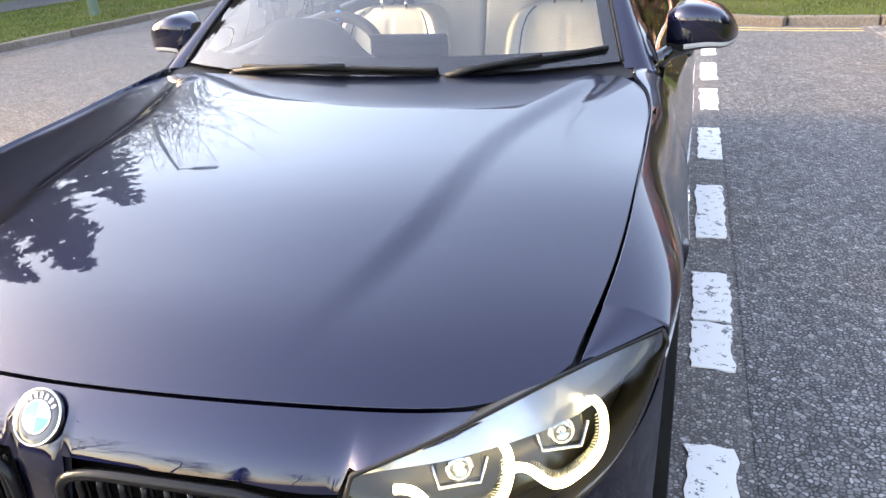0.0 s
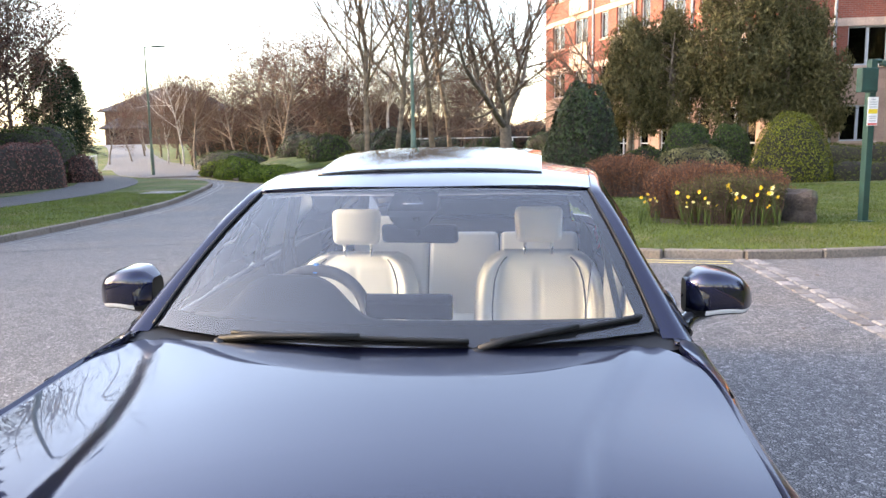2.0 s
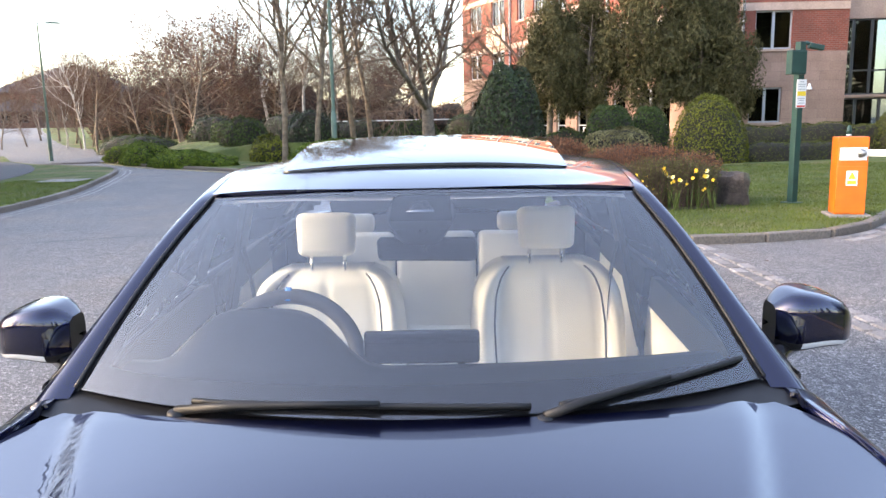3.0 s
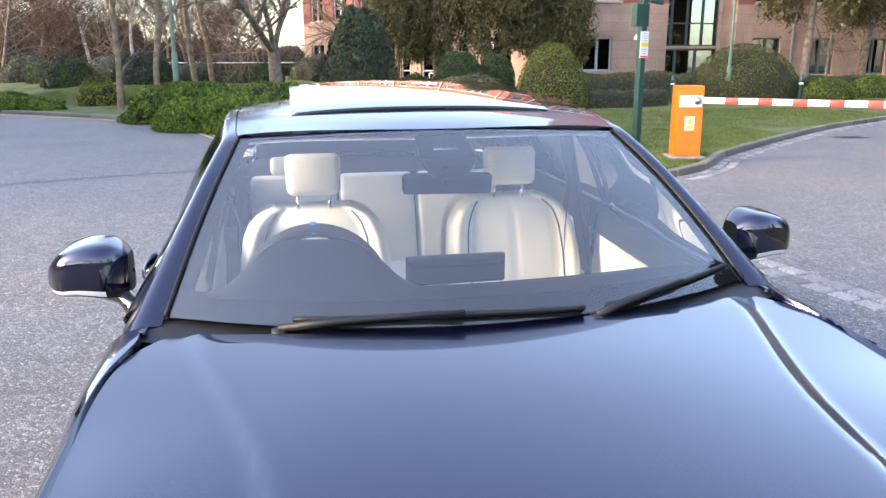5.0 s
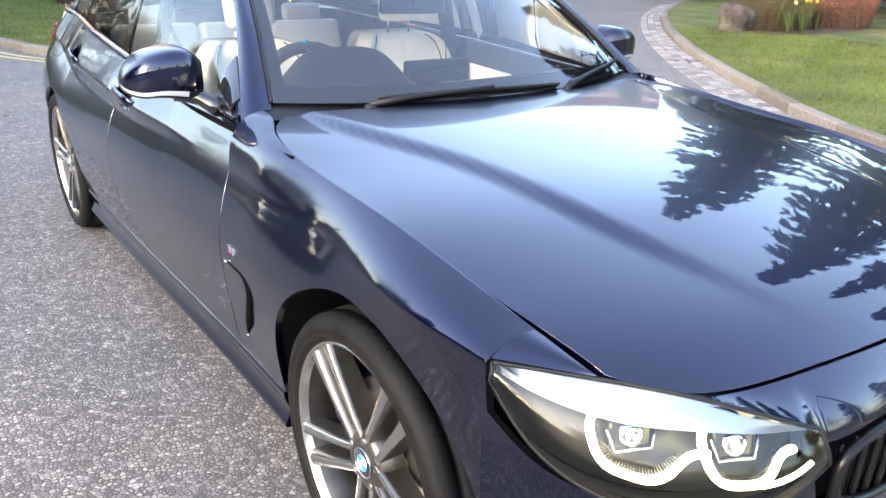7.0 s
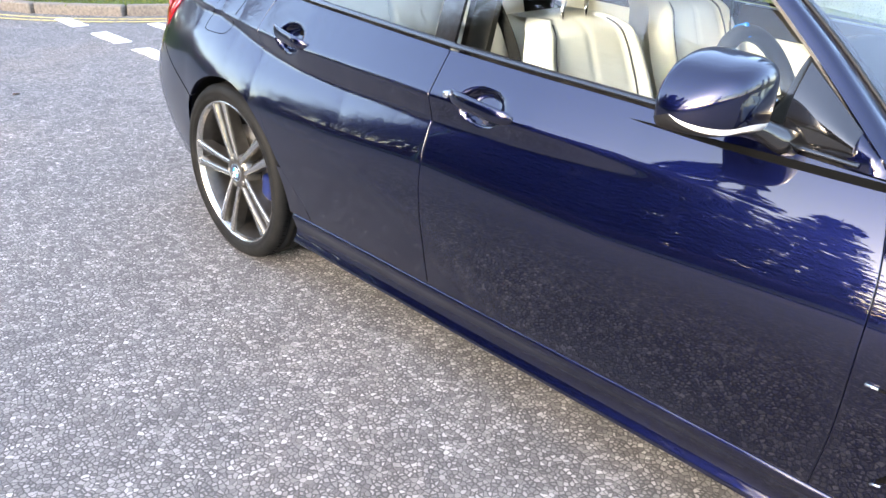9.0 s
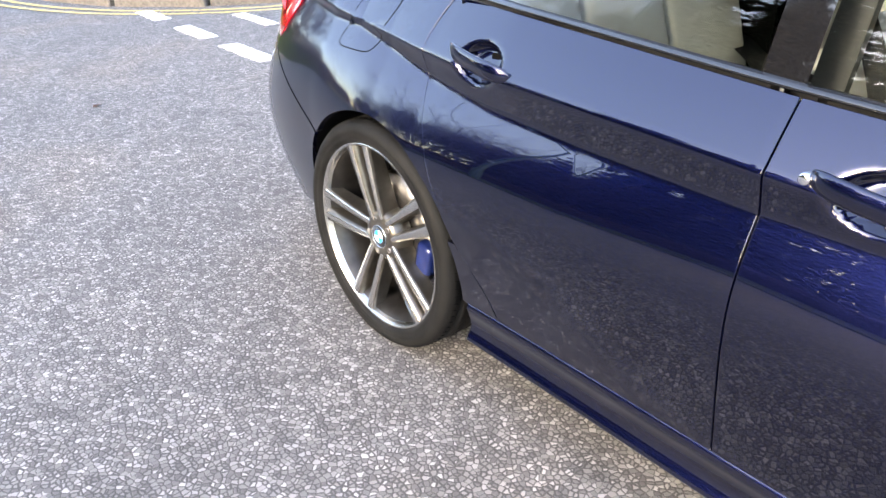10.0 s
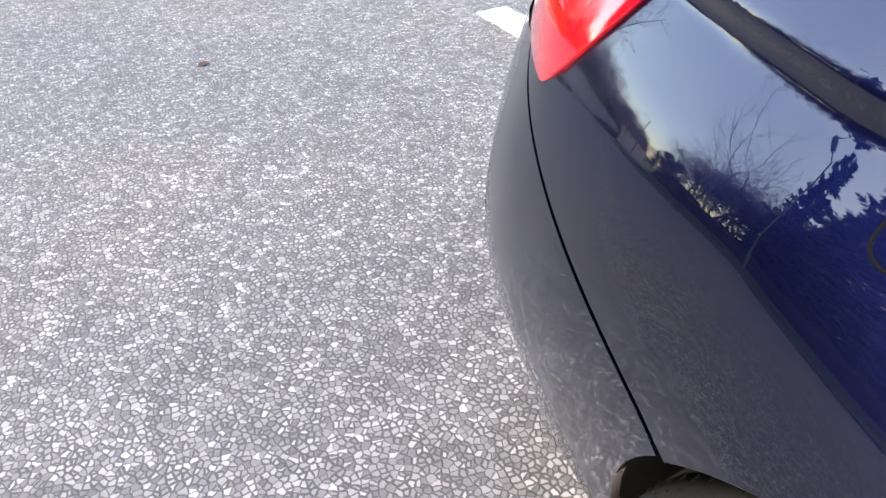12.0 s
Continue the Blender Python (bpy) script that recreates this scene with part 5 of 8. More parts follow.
def seat(x, y, rear=False):
    """A leather seat: squab, backrest with piped panels, headrest on two posts. y: the backrest's top."""
    s = part("seat", box(x - 0.25, x + 0.25, y - 0.62, y - 0.10, 0.42, 0.56, 0.05, 3), LEATHER, car, "cream leather seat with dark piping")
    B = []
    for t in 1 - (1 - np.linspace(0, 1, 22)) ** 1.6:
        z = 0.53 + 0.47 * t
        yy = y - 0.17 + 0.17 * t
        w = float(np.interp(t, [0, 0.25, 0.6, 0.80, 0.90, 0.95, 0.98, 1.0], [0.235, 0.255, 0.262, 0.250, 0.228, 0.206, 0.180, 0.145]))
        row = []
        for u in np.linspace(-1, 1, 33):
            a = abs(u)
            bolster = 0.050 * math.exp(-((a - 0.86) / 0.13) ** 2) * (1 - 0.6 * t)
            groove = 0.009 * math.exp(-((a - 0.64) / 0.018) ** 2)
            mid = 0.006 * math.exp(-((a - 0.0) / 0.02) ** 2)
            row.append((x + w * u, yy - 0.055 - bolster + groove + mid + 0.055 * max(0, (a - 0.88) / 0.12) ** 2 + 0.05 * max(0, (t - 0.9) / 0.1) ** 2, z))
        B.append(row)
    B = np.array(B)
    back = B.copy()
    back[..., 1] = np.maximum(B[..., 1] + 0.02, B[:, 16:17, 1] + 0.12)
    shell = sheet(np.concatenate([B, back[::-1]], 0), 0, None)
    rest = part("backrest", shell, LEATHER, s)
    for u in (4.8, 27.2):
        i = int(u)
        f = u - i
        line = [tuple(B[j, i] * (1 - f) + B[j, i + 1] * f + np.array([0, -0.001, 0])) for j in range(3, 20)]
        part("piping", tube(line, 0.0032, 6), STITCH, rest)
    top = box(-0.094, 0.094, -0.050, 0.040, -0.070, 0.074, 0.024, 3)
    top = ([(a * (1 + 0.45 * c), b + 0.10 * a * a, c) for a, b, c in top[0]], top[1])
    head = part("headrest", moved(top, Matrix.Translation((x, y - 0.015, 1.118)) @ pose(0, 0, 0, -8, 0, 0)), LEATHER, s)
    for d in (-0.055, 0.055):
        part("post", tube([(x + d, y - 0.01, 0.96), (x + d, y - 0.01, 1.06)], 0.006, 8), CHROME, head)


def make_interior():
    # dashboard
    D = []
    for u in np.linspace(-1, 1, 61):
        x = 0.70 * u
        y0, z0 = screen_point(u, 0.02)[1] + 0.02, 0.925
        hood = math.exp(-((x + 0.365) / 0.19) ** 4)
        row = []
        for t, dz, dy in ((0, -0.01, 0), (0.25, 0.0, 0.10), (0.5, 0.004, 0.20), (0.72, 0.006, 0.29), (0.82, 0.004, 0.33), (0.88, -0.012, 0.352), (0.94, -0.06, 0.362), (1, -0.30, 0.34)):
            row.append((x, y0 + dy * (1 - 0.25 * u * u) + 0.02 * hood * t, z0 + dz + hood * 0.132 * float(blend((t - 0.40) / 0.3)) * (1 if t < 0.9 else 0.6)))
        D.append(row)
    dash = part("dashboard", sheet(np.array(D), 0, (0, -0.3, 1)), DASH, car, "black soft-touch dashboard")
    part("display", join(box(-0.135, 0.135, 0.955, 0.975, 0.925, 1.005, 0.008)), SCREEN, dash, "dark standing display screen")
    part("cluster", sheet([[(x, 1.02, z) for z in np.linspace(0.87, 0.965, 3)] for x in np.linspace(-0.52, -0.21, 5)], 0, (0, 1, 0)), SCREEN, dash)
    # steering wheel
    m = Matrix.Translation((-0.362, 1.150, 0.860)) @ pose(0, 0, 0, 90 - 24, 0, 0)
    ring = [(0.190 * math.cos(a), 0.187 * math.sin(a), 0) for a in np.linspace(0, 2 * math.pi, 61)[:-1]]
    wheel_ob = part("steering_wheel", moved(tube(ring, 0.021, 12, True), m), DASH, car, "black leather steering wheel")
    part("boss", moved(box(-0.075, 0.075, -0.065, 0.060, -0.045, 0.012, 0.03, 3), m), DASH, wheel_ob)
    for p, q in (((-0.17, 0.0), (-0.06, 0.0)), ((0.17, 0.0), (0.06, 0.0)), ((0, -0.17), (0, -0.05))):
        part("wheel_spoke", moved(tube([(*p, 0), (*q, -0.012)], [0.014, 0.022], 8), m), SILVER, wheel_ob)
    part("centre_mark", moved(box(-0.009, 0.009, 0.172, 0.2095, -0.0175, 0.0175, 0.004), m), ROUND_BLUE, wheel_ob, "pale blue centre mark")
    # mirror and sensor housing under the glass
    c = screen_point(0, 0.90)
    S = []
    for t in np.linspace(0, 1, 10):
        v = 0.985 - 0.235 * t
        row = []
        for u in np.linspace(-1, 1, 15):
            w = (0.062 + 0.022 * math.sin(math.pi * t)) / 0.57
            q = screen_point(u * w, v) + np.array([0, 0.010, -0.014]) * 1.0
            row.append(q + np.array([0, 0.02, -0.035]) * (1 - u ** 4) * min(1, t * 2 + 0.3))
        S.append(row)
    top = np.array([[screen_point(u * (0.062 + 0.022 * math.sin(math.pi * t)) / 0.57, 0.985 - 0.235 * t) + np.array([0, 0.004, -0.007]) for u in np.linspace(-1, 1, 15)] for t in np.linspace(0, 1, 10)])
    housing = part("sensor_housing", join(sheet(np.array(S), 0, None), sheet(top, 0, None)), BLACK_PLASTIC, car, "black camera housing behind the windscreen")
    a, b, d = screen_point(-0.055, 0.862), screen_point(0.055, 0.862), screen_point(0, 0.928)
    off = np.array([0, 0.001, -0.0015])
    part("camera_window", ([tuple(a + off), tuple(b + off), tuple(screen_point(0.025, 0.928) + off), tuple(screen_point(-0.025, 0.928) + off)], [(0, 1, 2, 3)]), SILVER, housing, smooth=False)
    part("camera_bar", tube([screen_point(-0.06, 0.852) + off, screen_point(0.06, 0.852) + off], 0.0025, 6), SILVER, housing)
    glassbar = part("rear_view_mirror", moved(box(-0.132, 0.132, -0.016, 0.016, -0.032, 0.032, 0.014, 3), Matrix.Translation((0.012, 1.135, 1.168)) @ pose(0, 0, 0, 10, 0, -6) @ Matrix.Scale(0.96, 4)), BLACK_PLASTIC, car)
    part("arm", tube([(0, 1.10, 1.25), (0.010, 1.13, 1.165)], 0.011, 8), BLACK_PLASTIC, glassbar)
    part("reflector", moved(box(-0.125, 0.125, 0.0155, 0.0175, -0.027, 0.027, 0.001), Matrix.Translation((0.012, 1.135, 1.168)) @ pose(0, 0, 0, 10, 0, -6) @ Matrix.Scale(0.96, 4)), CHROME, glassbar)
    seat(-0.340, 1.755)
    seat(0.395, 1.83)
    # rear bench
    bench = part("rear_seat", box(-0.62, 0.62, 2.25, 2.72, 0.40, 0.56, 0.05, 3), LEATHER, car, "cream leather rear bench seat")
    for x, w in ((-0.40, 0.205), (0.0, 0.185), (0.40, 0.205)):
        part("bench_back", moved(box(-w, w, -0.05, 0.06, 0, 0.46, 0.03, 3), Matrix.Translation((x, 2.66, 0.53)) @ pose(0, 0, 0, -18, 0, 0)), LEATHER, bench)
    for x in (-0.40, 0.40):
        part("bench_headrest", moved(box(-0.11, 0.11, -0.03, 0.03, 0, 0.09, 0.025, 3), Matrix.Translation((x, 2.80, 0.97)) @ pose(0, 0, 0, -14, 0, 0)), LEATHER, bench)
    part("parcel_shelf", join(box(-0.62, 0.62, 2.82, 3.30, 0.955, 0.968), box(-0.60, 0.60, 3.28, 3.52, 0.90, 0.968)), CARPET, car, smooth=False)
    part("cabin_floor", join(box(-0.78, 0.78, 0.62, 2.85, 0.25, 0.30), box(-0.12, 0.12, 0.75, 2.3, 0.30, 0.56, 0.03)), CARPET, car, smooth=False)
    part("arm_rest", box(-0.09, 0.09, 1.50, 1.85, 0.56, 0.66, 0.03, 3), LEATHER, car)
    # door linings: dark top, cream panel below
    for x0, s in ((0.735, 1), (-0.735, -1)):
        for y0, y1 in ((0.80, 1.76), (1.84, 2.58)):
            L = np.array([[(s * (0.735 - 0.010 * math.sin(math.pi * t)), y, 0.45 + (float(belt_z(y)) - 0.10 - 0.45) * t) for t in np.linspace(0, 1, 8)] for y in np.linspace(y0, y1, 20)])
            lining = part("door_lining", sheet(L, 0.02, (-s, 0, 0)), LEATHER, car, "cream leather door lining")
            T = np.array([[(s * (0.732 + 0.012 * t), y, float(belt_z(y)) - 0.10 + 0.095 * t) for t in np.linspace(0, 1, 5)] for y in np.linspace(y0, y1, 20)])
            part("lining_top", sheet(T, 0.03, (-s, 0, 0.3)), DASH, lining)
    for s in (-1, 1):
        part("belt_pillar", sheet([[(s * (0.755 - 0.16 * t), y - 0.03 * t, 0.55 + 0.70 * t) for t in np.linspace(0, 1, 10)] for y in (1.78, 1.82, 1.87)], 0.02, (-s, 0, 0)), DASH, car)
        path = curve3([(s * 0.64, 1.80, 1.08), (s * 0.60, 1.75, 0.95), (s * 0.58, 1.70, 0.70)])(np.linspace(0, 1, 12))
        part("seat_belt", sheet([[tuple(q + np.array([0, d, 0])) for d in (-0.022, 0.022)] for q in path], 0.002, (-s, 0, 0)), CARPET, car)


def make_wipers():
    for s, x0, x1, pivot in (("a", -0.43, 0.215, (-0.46, 0.60)), ("b", 0.27, 0.672, (0.24, 0.588))):
        pts = []
        for t in np.linspace(0, 1, 24):
            x = x0 + (x1 - x0) * t
            u = x / 0.70
            v = (0.012 + 0.016 * math.sin(math.pi * t)) if s == "a" else 0.008 + 0.062 * t
            pts.append(screen_point(u, v) + np.array([0, -0.006, 0.010]))
        w = part("wiper", tube(pts, 0.0055, 6), BLACK_PLASTIC, car, "black windscreen wiper resting on the glass")
        part("blade", tube([p + np.array([0, 0.006, -0.006]) for p in pts], 0.004, 6), RUBBER, w)
        base = screen_point(pivot[0] / 0.70, 0.0) + np.array([0, -0.014, -0.002])
        mid = pts[13] + np.array([0, -0.007, 0.007])
        part("wiper_arm", tube([base, base * 0.7 + mid * 0.3 + np.array([0, 0, 0.005]), base * 0.35 + mid * 0.65 + np.array([0, 0, 0.003]), mid], [0.010, 0.009, 0.007, 0.006], 8), BLACK_PLASTIC, w)
        part("pivot_cap", moved(lathe([(0, 0.018), (0.010, 0.017), (0.014, 0.010), (0.014, 0.0005)], 16, "z"), Matrix.Translation(Vector(base) - Vector((0, 0, 0.012)))), BLACK_PLASTIC, w)
    C = np.array([[(u * 0.765, 0.525 + 0.16 * u * u + 0.10 * t, 0.905 + 0.022 * u * u + 0.026 * t) for t in np.linspace(0, 1, 4)] for u in np.linspace(-1, 1, 41)])
    part("scuttle", sheet(C, 0.01, (0, -0.3, 1)), BLACK_PLASTIC, car)


make_bonnet()
wings = make_wings()
doors = make_doors()
make_rear()
make_nose()
make_headlamps()
make_glasshouse()
make_skirts()
make_handles(doors)
make_wing_details(wings)
make_mirrors()
for flank_side in (-1, 1):
    wheel("front_wheel", flank_side, FRONT_Y, -70, -39)
    wheel("rear_wheel", flank_side, REAR_Y, 100, -15)
make_arches()
make_interior()
make_wipers()


# ---- buildings ----
def courses(name, light, dark, joint, bw, bh, gap=0.01, contrast=0.2, rough=0.85):
    """Masonry courses on a wall whose own x runs along it and z up."""
    m, n, l = nodes_of(name)
    b = n["Principled BSDF"]
    co = n.new("ShaderNodeTexCoord").outputs["Object"]
    s = n.new("ShaderNodeSeparateXYZ")
    l.new(co, s.inputs[0])
    c = n.new("ShaderNodeCombineXYZ")
    l.new(s.outputs[0], c.inputs[0])
    l.new(s.outputs[2], c.inputs[1])
    br = n.new("ShaderNodeTexBrick")
    l.new(c.outputs[0], br.inputs["Vector"])
    for k, v in (("Scale", 1.0), ("Brick Width", bw), ("Row Height", bh), ("Mortar Size", gap), ("Bias", 0.0), ("Mortar Smooth", 0.2)):
        br.inputs[k].default_value = v
    br.inputs["Color1"].default_value, br.inputs["Color2"].default_value, br.inputs["Mortar"].default_value = (*light, 1), (*dark, 1), (*joint, 1)
    a = noise_node(n, l, co, 0.8, 5)
    r = ramp(n, [(0.3, (1 - contrast,) * 3), (0.7, (1 + contrast,) * 3)])
    l.new(a.outputs["Fac"], r.inputs[0])
    f = noise_node(n, l, co, 14, 4)
    g = ramp(n, [(0.3, (0.88,) * 3), (0.7, (1.1,) * 3)])
    l.new(f.outputs["Fac"], g.inputs[0])
    col = mixed(n, l, 1.0, mixed(n, l, 1.0, br.outputs["Color"], r.outputs[0], "MULTIPLY"), g.outputs[0], "MULTIPLY")
    l.new(col, b.inputs["Base Color"])
    b.inputs["Roughness"].default_value = rough
    bp = n.new("ShaderNodeBump")
    bp.inputs["Distance"].default_value, bp.invert = 0.006, True
    l.new(br.outputs["Fac"], bp.inputs["Height"])
    l.new(bp.outputs["Normal"], b.inputs["Normal"])
    return m


PINK_STONE = courses("pink_sandstone", (0.38, 0.24, 0.185), (0.325, 0.205, 0.155), (0.26, 0.175, 0.14), 0.9, 0.43, 0.008)
RED_BRICK = courses("red_brick", (0.27, 0.066, 0.040), (0.21, 0.048, 0.030), (0.23, 0.125, 0.095), 0.235, 0.086, 0.011)
CREAM_STONE = courses("cream_stone_band", (0.50, 0.35, 0.28), (0.45, 0.32, 0.255), (0.36, 0.27, 0.22), 1.2, 0.5, 0.006)
BROWN_BRICK = courses("brown_brick", (0.10, 0.045, 0.03), (0.075, 0.034, 0.024), (0.09, 0.065, 0.05), 0.235, 0.086, 0.011)
SLATE = courses("grey_roof_slate", (0.052, 0.055, 0.064), (0.040, 0.042, 0.048), (0.026, 0.027, 0.03), 0.32, 0.22, 0.01, 0.2, 0.7)
FRAME_GREY = material("pale_grey_frame", (0.42, 0.43, 0.45), 0.4, vary=(3, 0.1))
FRAME_DARK = material("dark_grey_frame", (0.06, 0.065, 0.07), 0.4, vary=(3, 0.15))
PIPE_GREY = material("grey_downpipe", (0.30, 0.32, 0.34), 0.5, vary=(2, 0.15))
WINDOW_GLASS = glass("window_glass", (0.45, 0.50, 0.50), ior=1.75)
# dark colour that stands in for the unlit rooms behind the panes
ROOM_DARK = material("painted_dim_room", (0.05, 0.045, 0.04), 0.9, vary=(0.6, 0.4))
BLIND = material("pale_blind", (0.50, 0.48, 0.42), 0.8, vary=(2, 0.1))


def wall_mesh(length, height, holes, layers, thick=0.38):
    """A wall along x, front at y = 0, with openings (u0, u1, z0, z1); layers: (top, index of material, how proud)."""
    us = sorted({0, length, *[h[0] for h in holes], *[h[1] for h in holes]})
    zs = sorted({0, height, *[h[2] for h in holes], *[h[3] for h in holes], *[t[0] for t in layers if t[0] < height]})
    seen, faces_of = {}, {}
    for u0, u1 in zip(us, us[1:]):
        for z0, z1 in zip(zs, zs[1:]):
            um, zm = (u0 + u1) / 2, (z0 + z1) / 2
            if any(h[0] < um < h[1] and h[2] < zm < h[3] for h in holes):
                continue
            _, mi, proud = next(t for t in layers if zm < t[0])
            corner = [(round(u, 4), round(v, 4), round(z, 4)) for u in (u0, u1) for v in (-proud, thick) for z in (z0, z1)]
            ids = [seen.setdefault(c, len(seen)) for c in corner]
            for f in ((0, 4, 5, 1), (4, 6, 7, 5), (6, 2, 3, 7), (2, 0, 1, 3), (1, 5, 7, 3), (0, 2, 6, 4)):
                q = tuple(ids[k] for k in f)
                key = tuple(sorted(q))
                if key in faces_of:
                    del faces_of[key]
                else:
                    faces_of[key] = (q, mi)
    verts, faces, index = list(seen), [f[0] for f in faces_of.values()], [f[1] for f in faces_of.values()]
    return verts, faces, index


def add_window(parent, m, u0, u1, z0, z1, lights=2, bars=(), frame=None, sill=True, deep=0.12):
    """A window in an opening: frame with mullions, panes, sill."""
    frame = frame or FRAME_GREY
    w = new("window")
    w.parent = parent
    w.matrix_basis = m
    pieces = [box(u0, u0 + 0.07, deep, deep + 0.08, z0, z1), box(u1 - 0.07, u1, deep, deep + 0.08, z0, z1), box(u0, u1, deep, deep + 0.08, z0, z0 + 0.07), box(u0, u1, deep, deep + 0.08, z1 - 0.07, z1)]
    step = (u1 - u0) / lights
    for k in range(1, lights):
        pieces.append(box(u0 + k * step - 0.06, u0 + k * step + 0.06, deep - 0.02, deep + 0.10, z0, z1))
    for z in bars:
        pieces.append(box(u0, u1, deep, deep + 0.08, z - 0.035, z + 0.035))
    part("window_frame", join(*pieces), frame, w, smooth=False)
    for k in range(lights):
        p = part("pane", box(u0 + k * step + 0.02, u0 + (k + 1) * step - 0.02, deep + 0.035, deep + 0.045, z0 + 0.02, z1 - 0.02), WINDOW_GLASS, w, smooth=False)
        p.visible_shadow = False
    if sill:
        part("window_sill", box(u0 - 0.08, u1 + 0.08, -0.07, deep, z0 - 0.11, z0, 0.01), CREAM_STONE, w, smooth=False)


def downpipe(parent, m, u, top):
    v, f = tube([(u, -0.10, 0.1), (u, -0.10, top / 2), (u, -0.10, top)], 0.065, 10)
    for z in np.arange(0.9, top, 1.8):
        v, f = join((v, f), box(u - 0.10, u + 0.10, -0.05, 0.0, z, z + 0.06))
    p = part("downpipe", (v, f), PIPE_GREY, parent)
    p.matrix_basis = m


STOREYS = [(4.34, 0, 0.0), (6.17, 1, 0.0), (6.52, 2, 0.035), (9.6, 1, 0.0), (9.95, 2, 0.035), (13.05, 1, 0.0), (13.4, 2, 0.035), (14.6, 1, 0.0), (99, 2, 0.06)]
OFFICE_H = 15.0
office = empty("office_building", "three-storey red brick office block on a pink sandstone ground floor", "building")


def facade(m, length, plan, name="wall", layers=STOREYS):
    """plan: (start, end, z0, z1, lights, frame, transoms)."""
    w = part(name, wall_mesh(length, OFFICE_H, [p[:4] for p in plan], layers), [PINK_STONE, RED_BRICK, CREAM_STONE], office, smooth=False)
    w.matrix_basis = m
    for u0, u1, z0, z1, lights, frame, bars in plan:
        add_window(office, m, u0, u1, z0, z1, lights, bars, frame)
    # dark backing and decks, added unseen, with the room's dimness in their colour
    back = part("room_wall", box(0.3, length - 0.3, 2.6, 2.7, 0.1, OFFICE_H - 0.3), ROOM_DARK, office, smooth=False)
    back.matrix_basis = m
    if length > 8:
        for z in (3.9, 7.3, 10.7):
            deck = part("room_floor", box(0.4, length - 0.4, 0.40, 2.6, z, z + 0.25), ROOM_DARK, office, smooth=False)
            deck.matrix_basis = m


LEVELS = ((4.46, 6.17), (7.9, 9.6), (11.3, 13.05))
# the face towards the road
plan = [(2.2, 3.7, 1.13, 2.73, 2, FRAME_GREY, ())]
for z0, z1 in LEVELS:
    plan += [(0.35, 1.25, z0, z1, 1, FRAME_GREY, ()), (2.35, 4.05, z0, z1, 2, FRAME_GREY, ())]
FACE_1 = pose(11.8, 35, 0)
facade(FACE_1, 6.6, plan)
downpipe(office, FACE_1, 1.75, 14.5)
# glazed entrance bay, set back
bay = pose(18.4, 36.4, 0)
facade(bay, 3.8, [(0.15, 3.65, 0.25, 2.2, 3, FRAME_DARK, ()), (0.15, 3.65, 2.35, 5.9, 4, FRAME_DARK, (3.5,)), (0.15, 3.65, 7.4, 10.0, 4, FRAME_DARK, ()), (0.15, 3.65, 11.0, 13.3, 4, FRAME_DARK, ())], "bay_wall", [(99, 2, 0.0)])
for x in (18.4, 22.2):
    part("return_wall", box(x - 0.38 if x < 20 else x, x if x < 20 else x + 0.38, 35.381, 36.4, 0, OFFICE_H), PINK_STONE, office, smooth=False)
# the long wing
FACE_3 = pose(22.2, 35, 0)
plan = []
for k in range(8):
    u = 1.0 + 3.2 * k
    plan += [(u, u + 1.6, 0.9, 2.73, 2, FRAME_DARK, ())] + [(u, u + 1.6, z0, z1, 2, FRAME_GREY, ()) for z0, z1 in LEVELS]
facade(FACE_3, 26.5, plan)
for u in (3.2, 12.8, 22.4):
    downpipe(office, FACE_3, u, 14.5)
# the face that runs away from the road
d2 = Vector((11.8 - 1.2, 35 - 58, 0))
FACE_2 = pose(1.2, 58, 0, 0, 0, math.degrees(math.atan2(d2.y, d2.x)))
plan = []
for u, w, lights in ((1.2, 1.9, 2), (4.6, 1.9, 2), (8.2, 1.0, 1), (10.2, 1.8, 2), (13.0, 1.0, 1), (15.2, 2.2, 2), (18.6, 1.1, 1), (20.8, 2.4, 3)):
    plan += [(u, u + w, 0.35, 2.9, lights, FRAME_GREY, (1.1,))] + [(u, u + w, z0, z1, lights, FRAME_GREY, ()) for z0, z1 in LEVELS]
facade(FACE_2, d2.length - 0.02, plan)
for u in (7.4, 12.5, 18.1, 24.6):
    downpipe(office, FACE_2, u, 14.5)
# projecting cream stone bays between the storeys
for u0, u1 in ((4.2, 6.9), (9.8, 12.3), (14.8, 17.7)):
    for z0, z1 in ((6.5, 7.9), (9.95, 11.3)):
        p = part("stone_panel", box(u0, u1, -0.22, -0.002, z0, z1, 0.02), CREAM_STONE, office, smooth=False)
        p.matrix_basis = FACE_2
roof_pts = [(11.8, 35), (49, 35), (49, 60), (1.2, 60), (1.2, 58)]
bm = bmesh.new()
top = [bm.verts.new((x, y, OFFICE_H)) for x, y in roof_pts]
low = [bm.verts.new((x, y, OFFICE_H - 0.25)) for x, y in roof_pts]
bm.faces.new(top)
bm.faces.new(low[::-1])
for a in range(5):
    b_ = (a + 1) % 5
    bm.faces.new((low[a], low[b_], top[b_], top[a]))
part("roof", bm, SLATE, office, smooth=False)
# a small white dome lamp on the stone
lamp = empty("wall_lamp", "small white cone lamp fixed to the pink stone wall", "lamp", at=(16.75, 34.98, 2.75))
part("shade", lathe([(-0.16, 0.002), (-0.15, 0.13), (-0.10, 0.13), (0.05, 0.06), (0.12, 0.05), (0.125, 0.0)], 16, "z"), ROUND_WHITE, lamp)
part("bracket", box(-0.03, 0.03, -0.02, 0.02, 0.02, 0.10), FRAME_GREY, lamp, smooth=False)


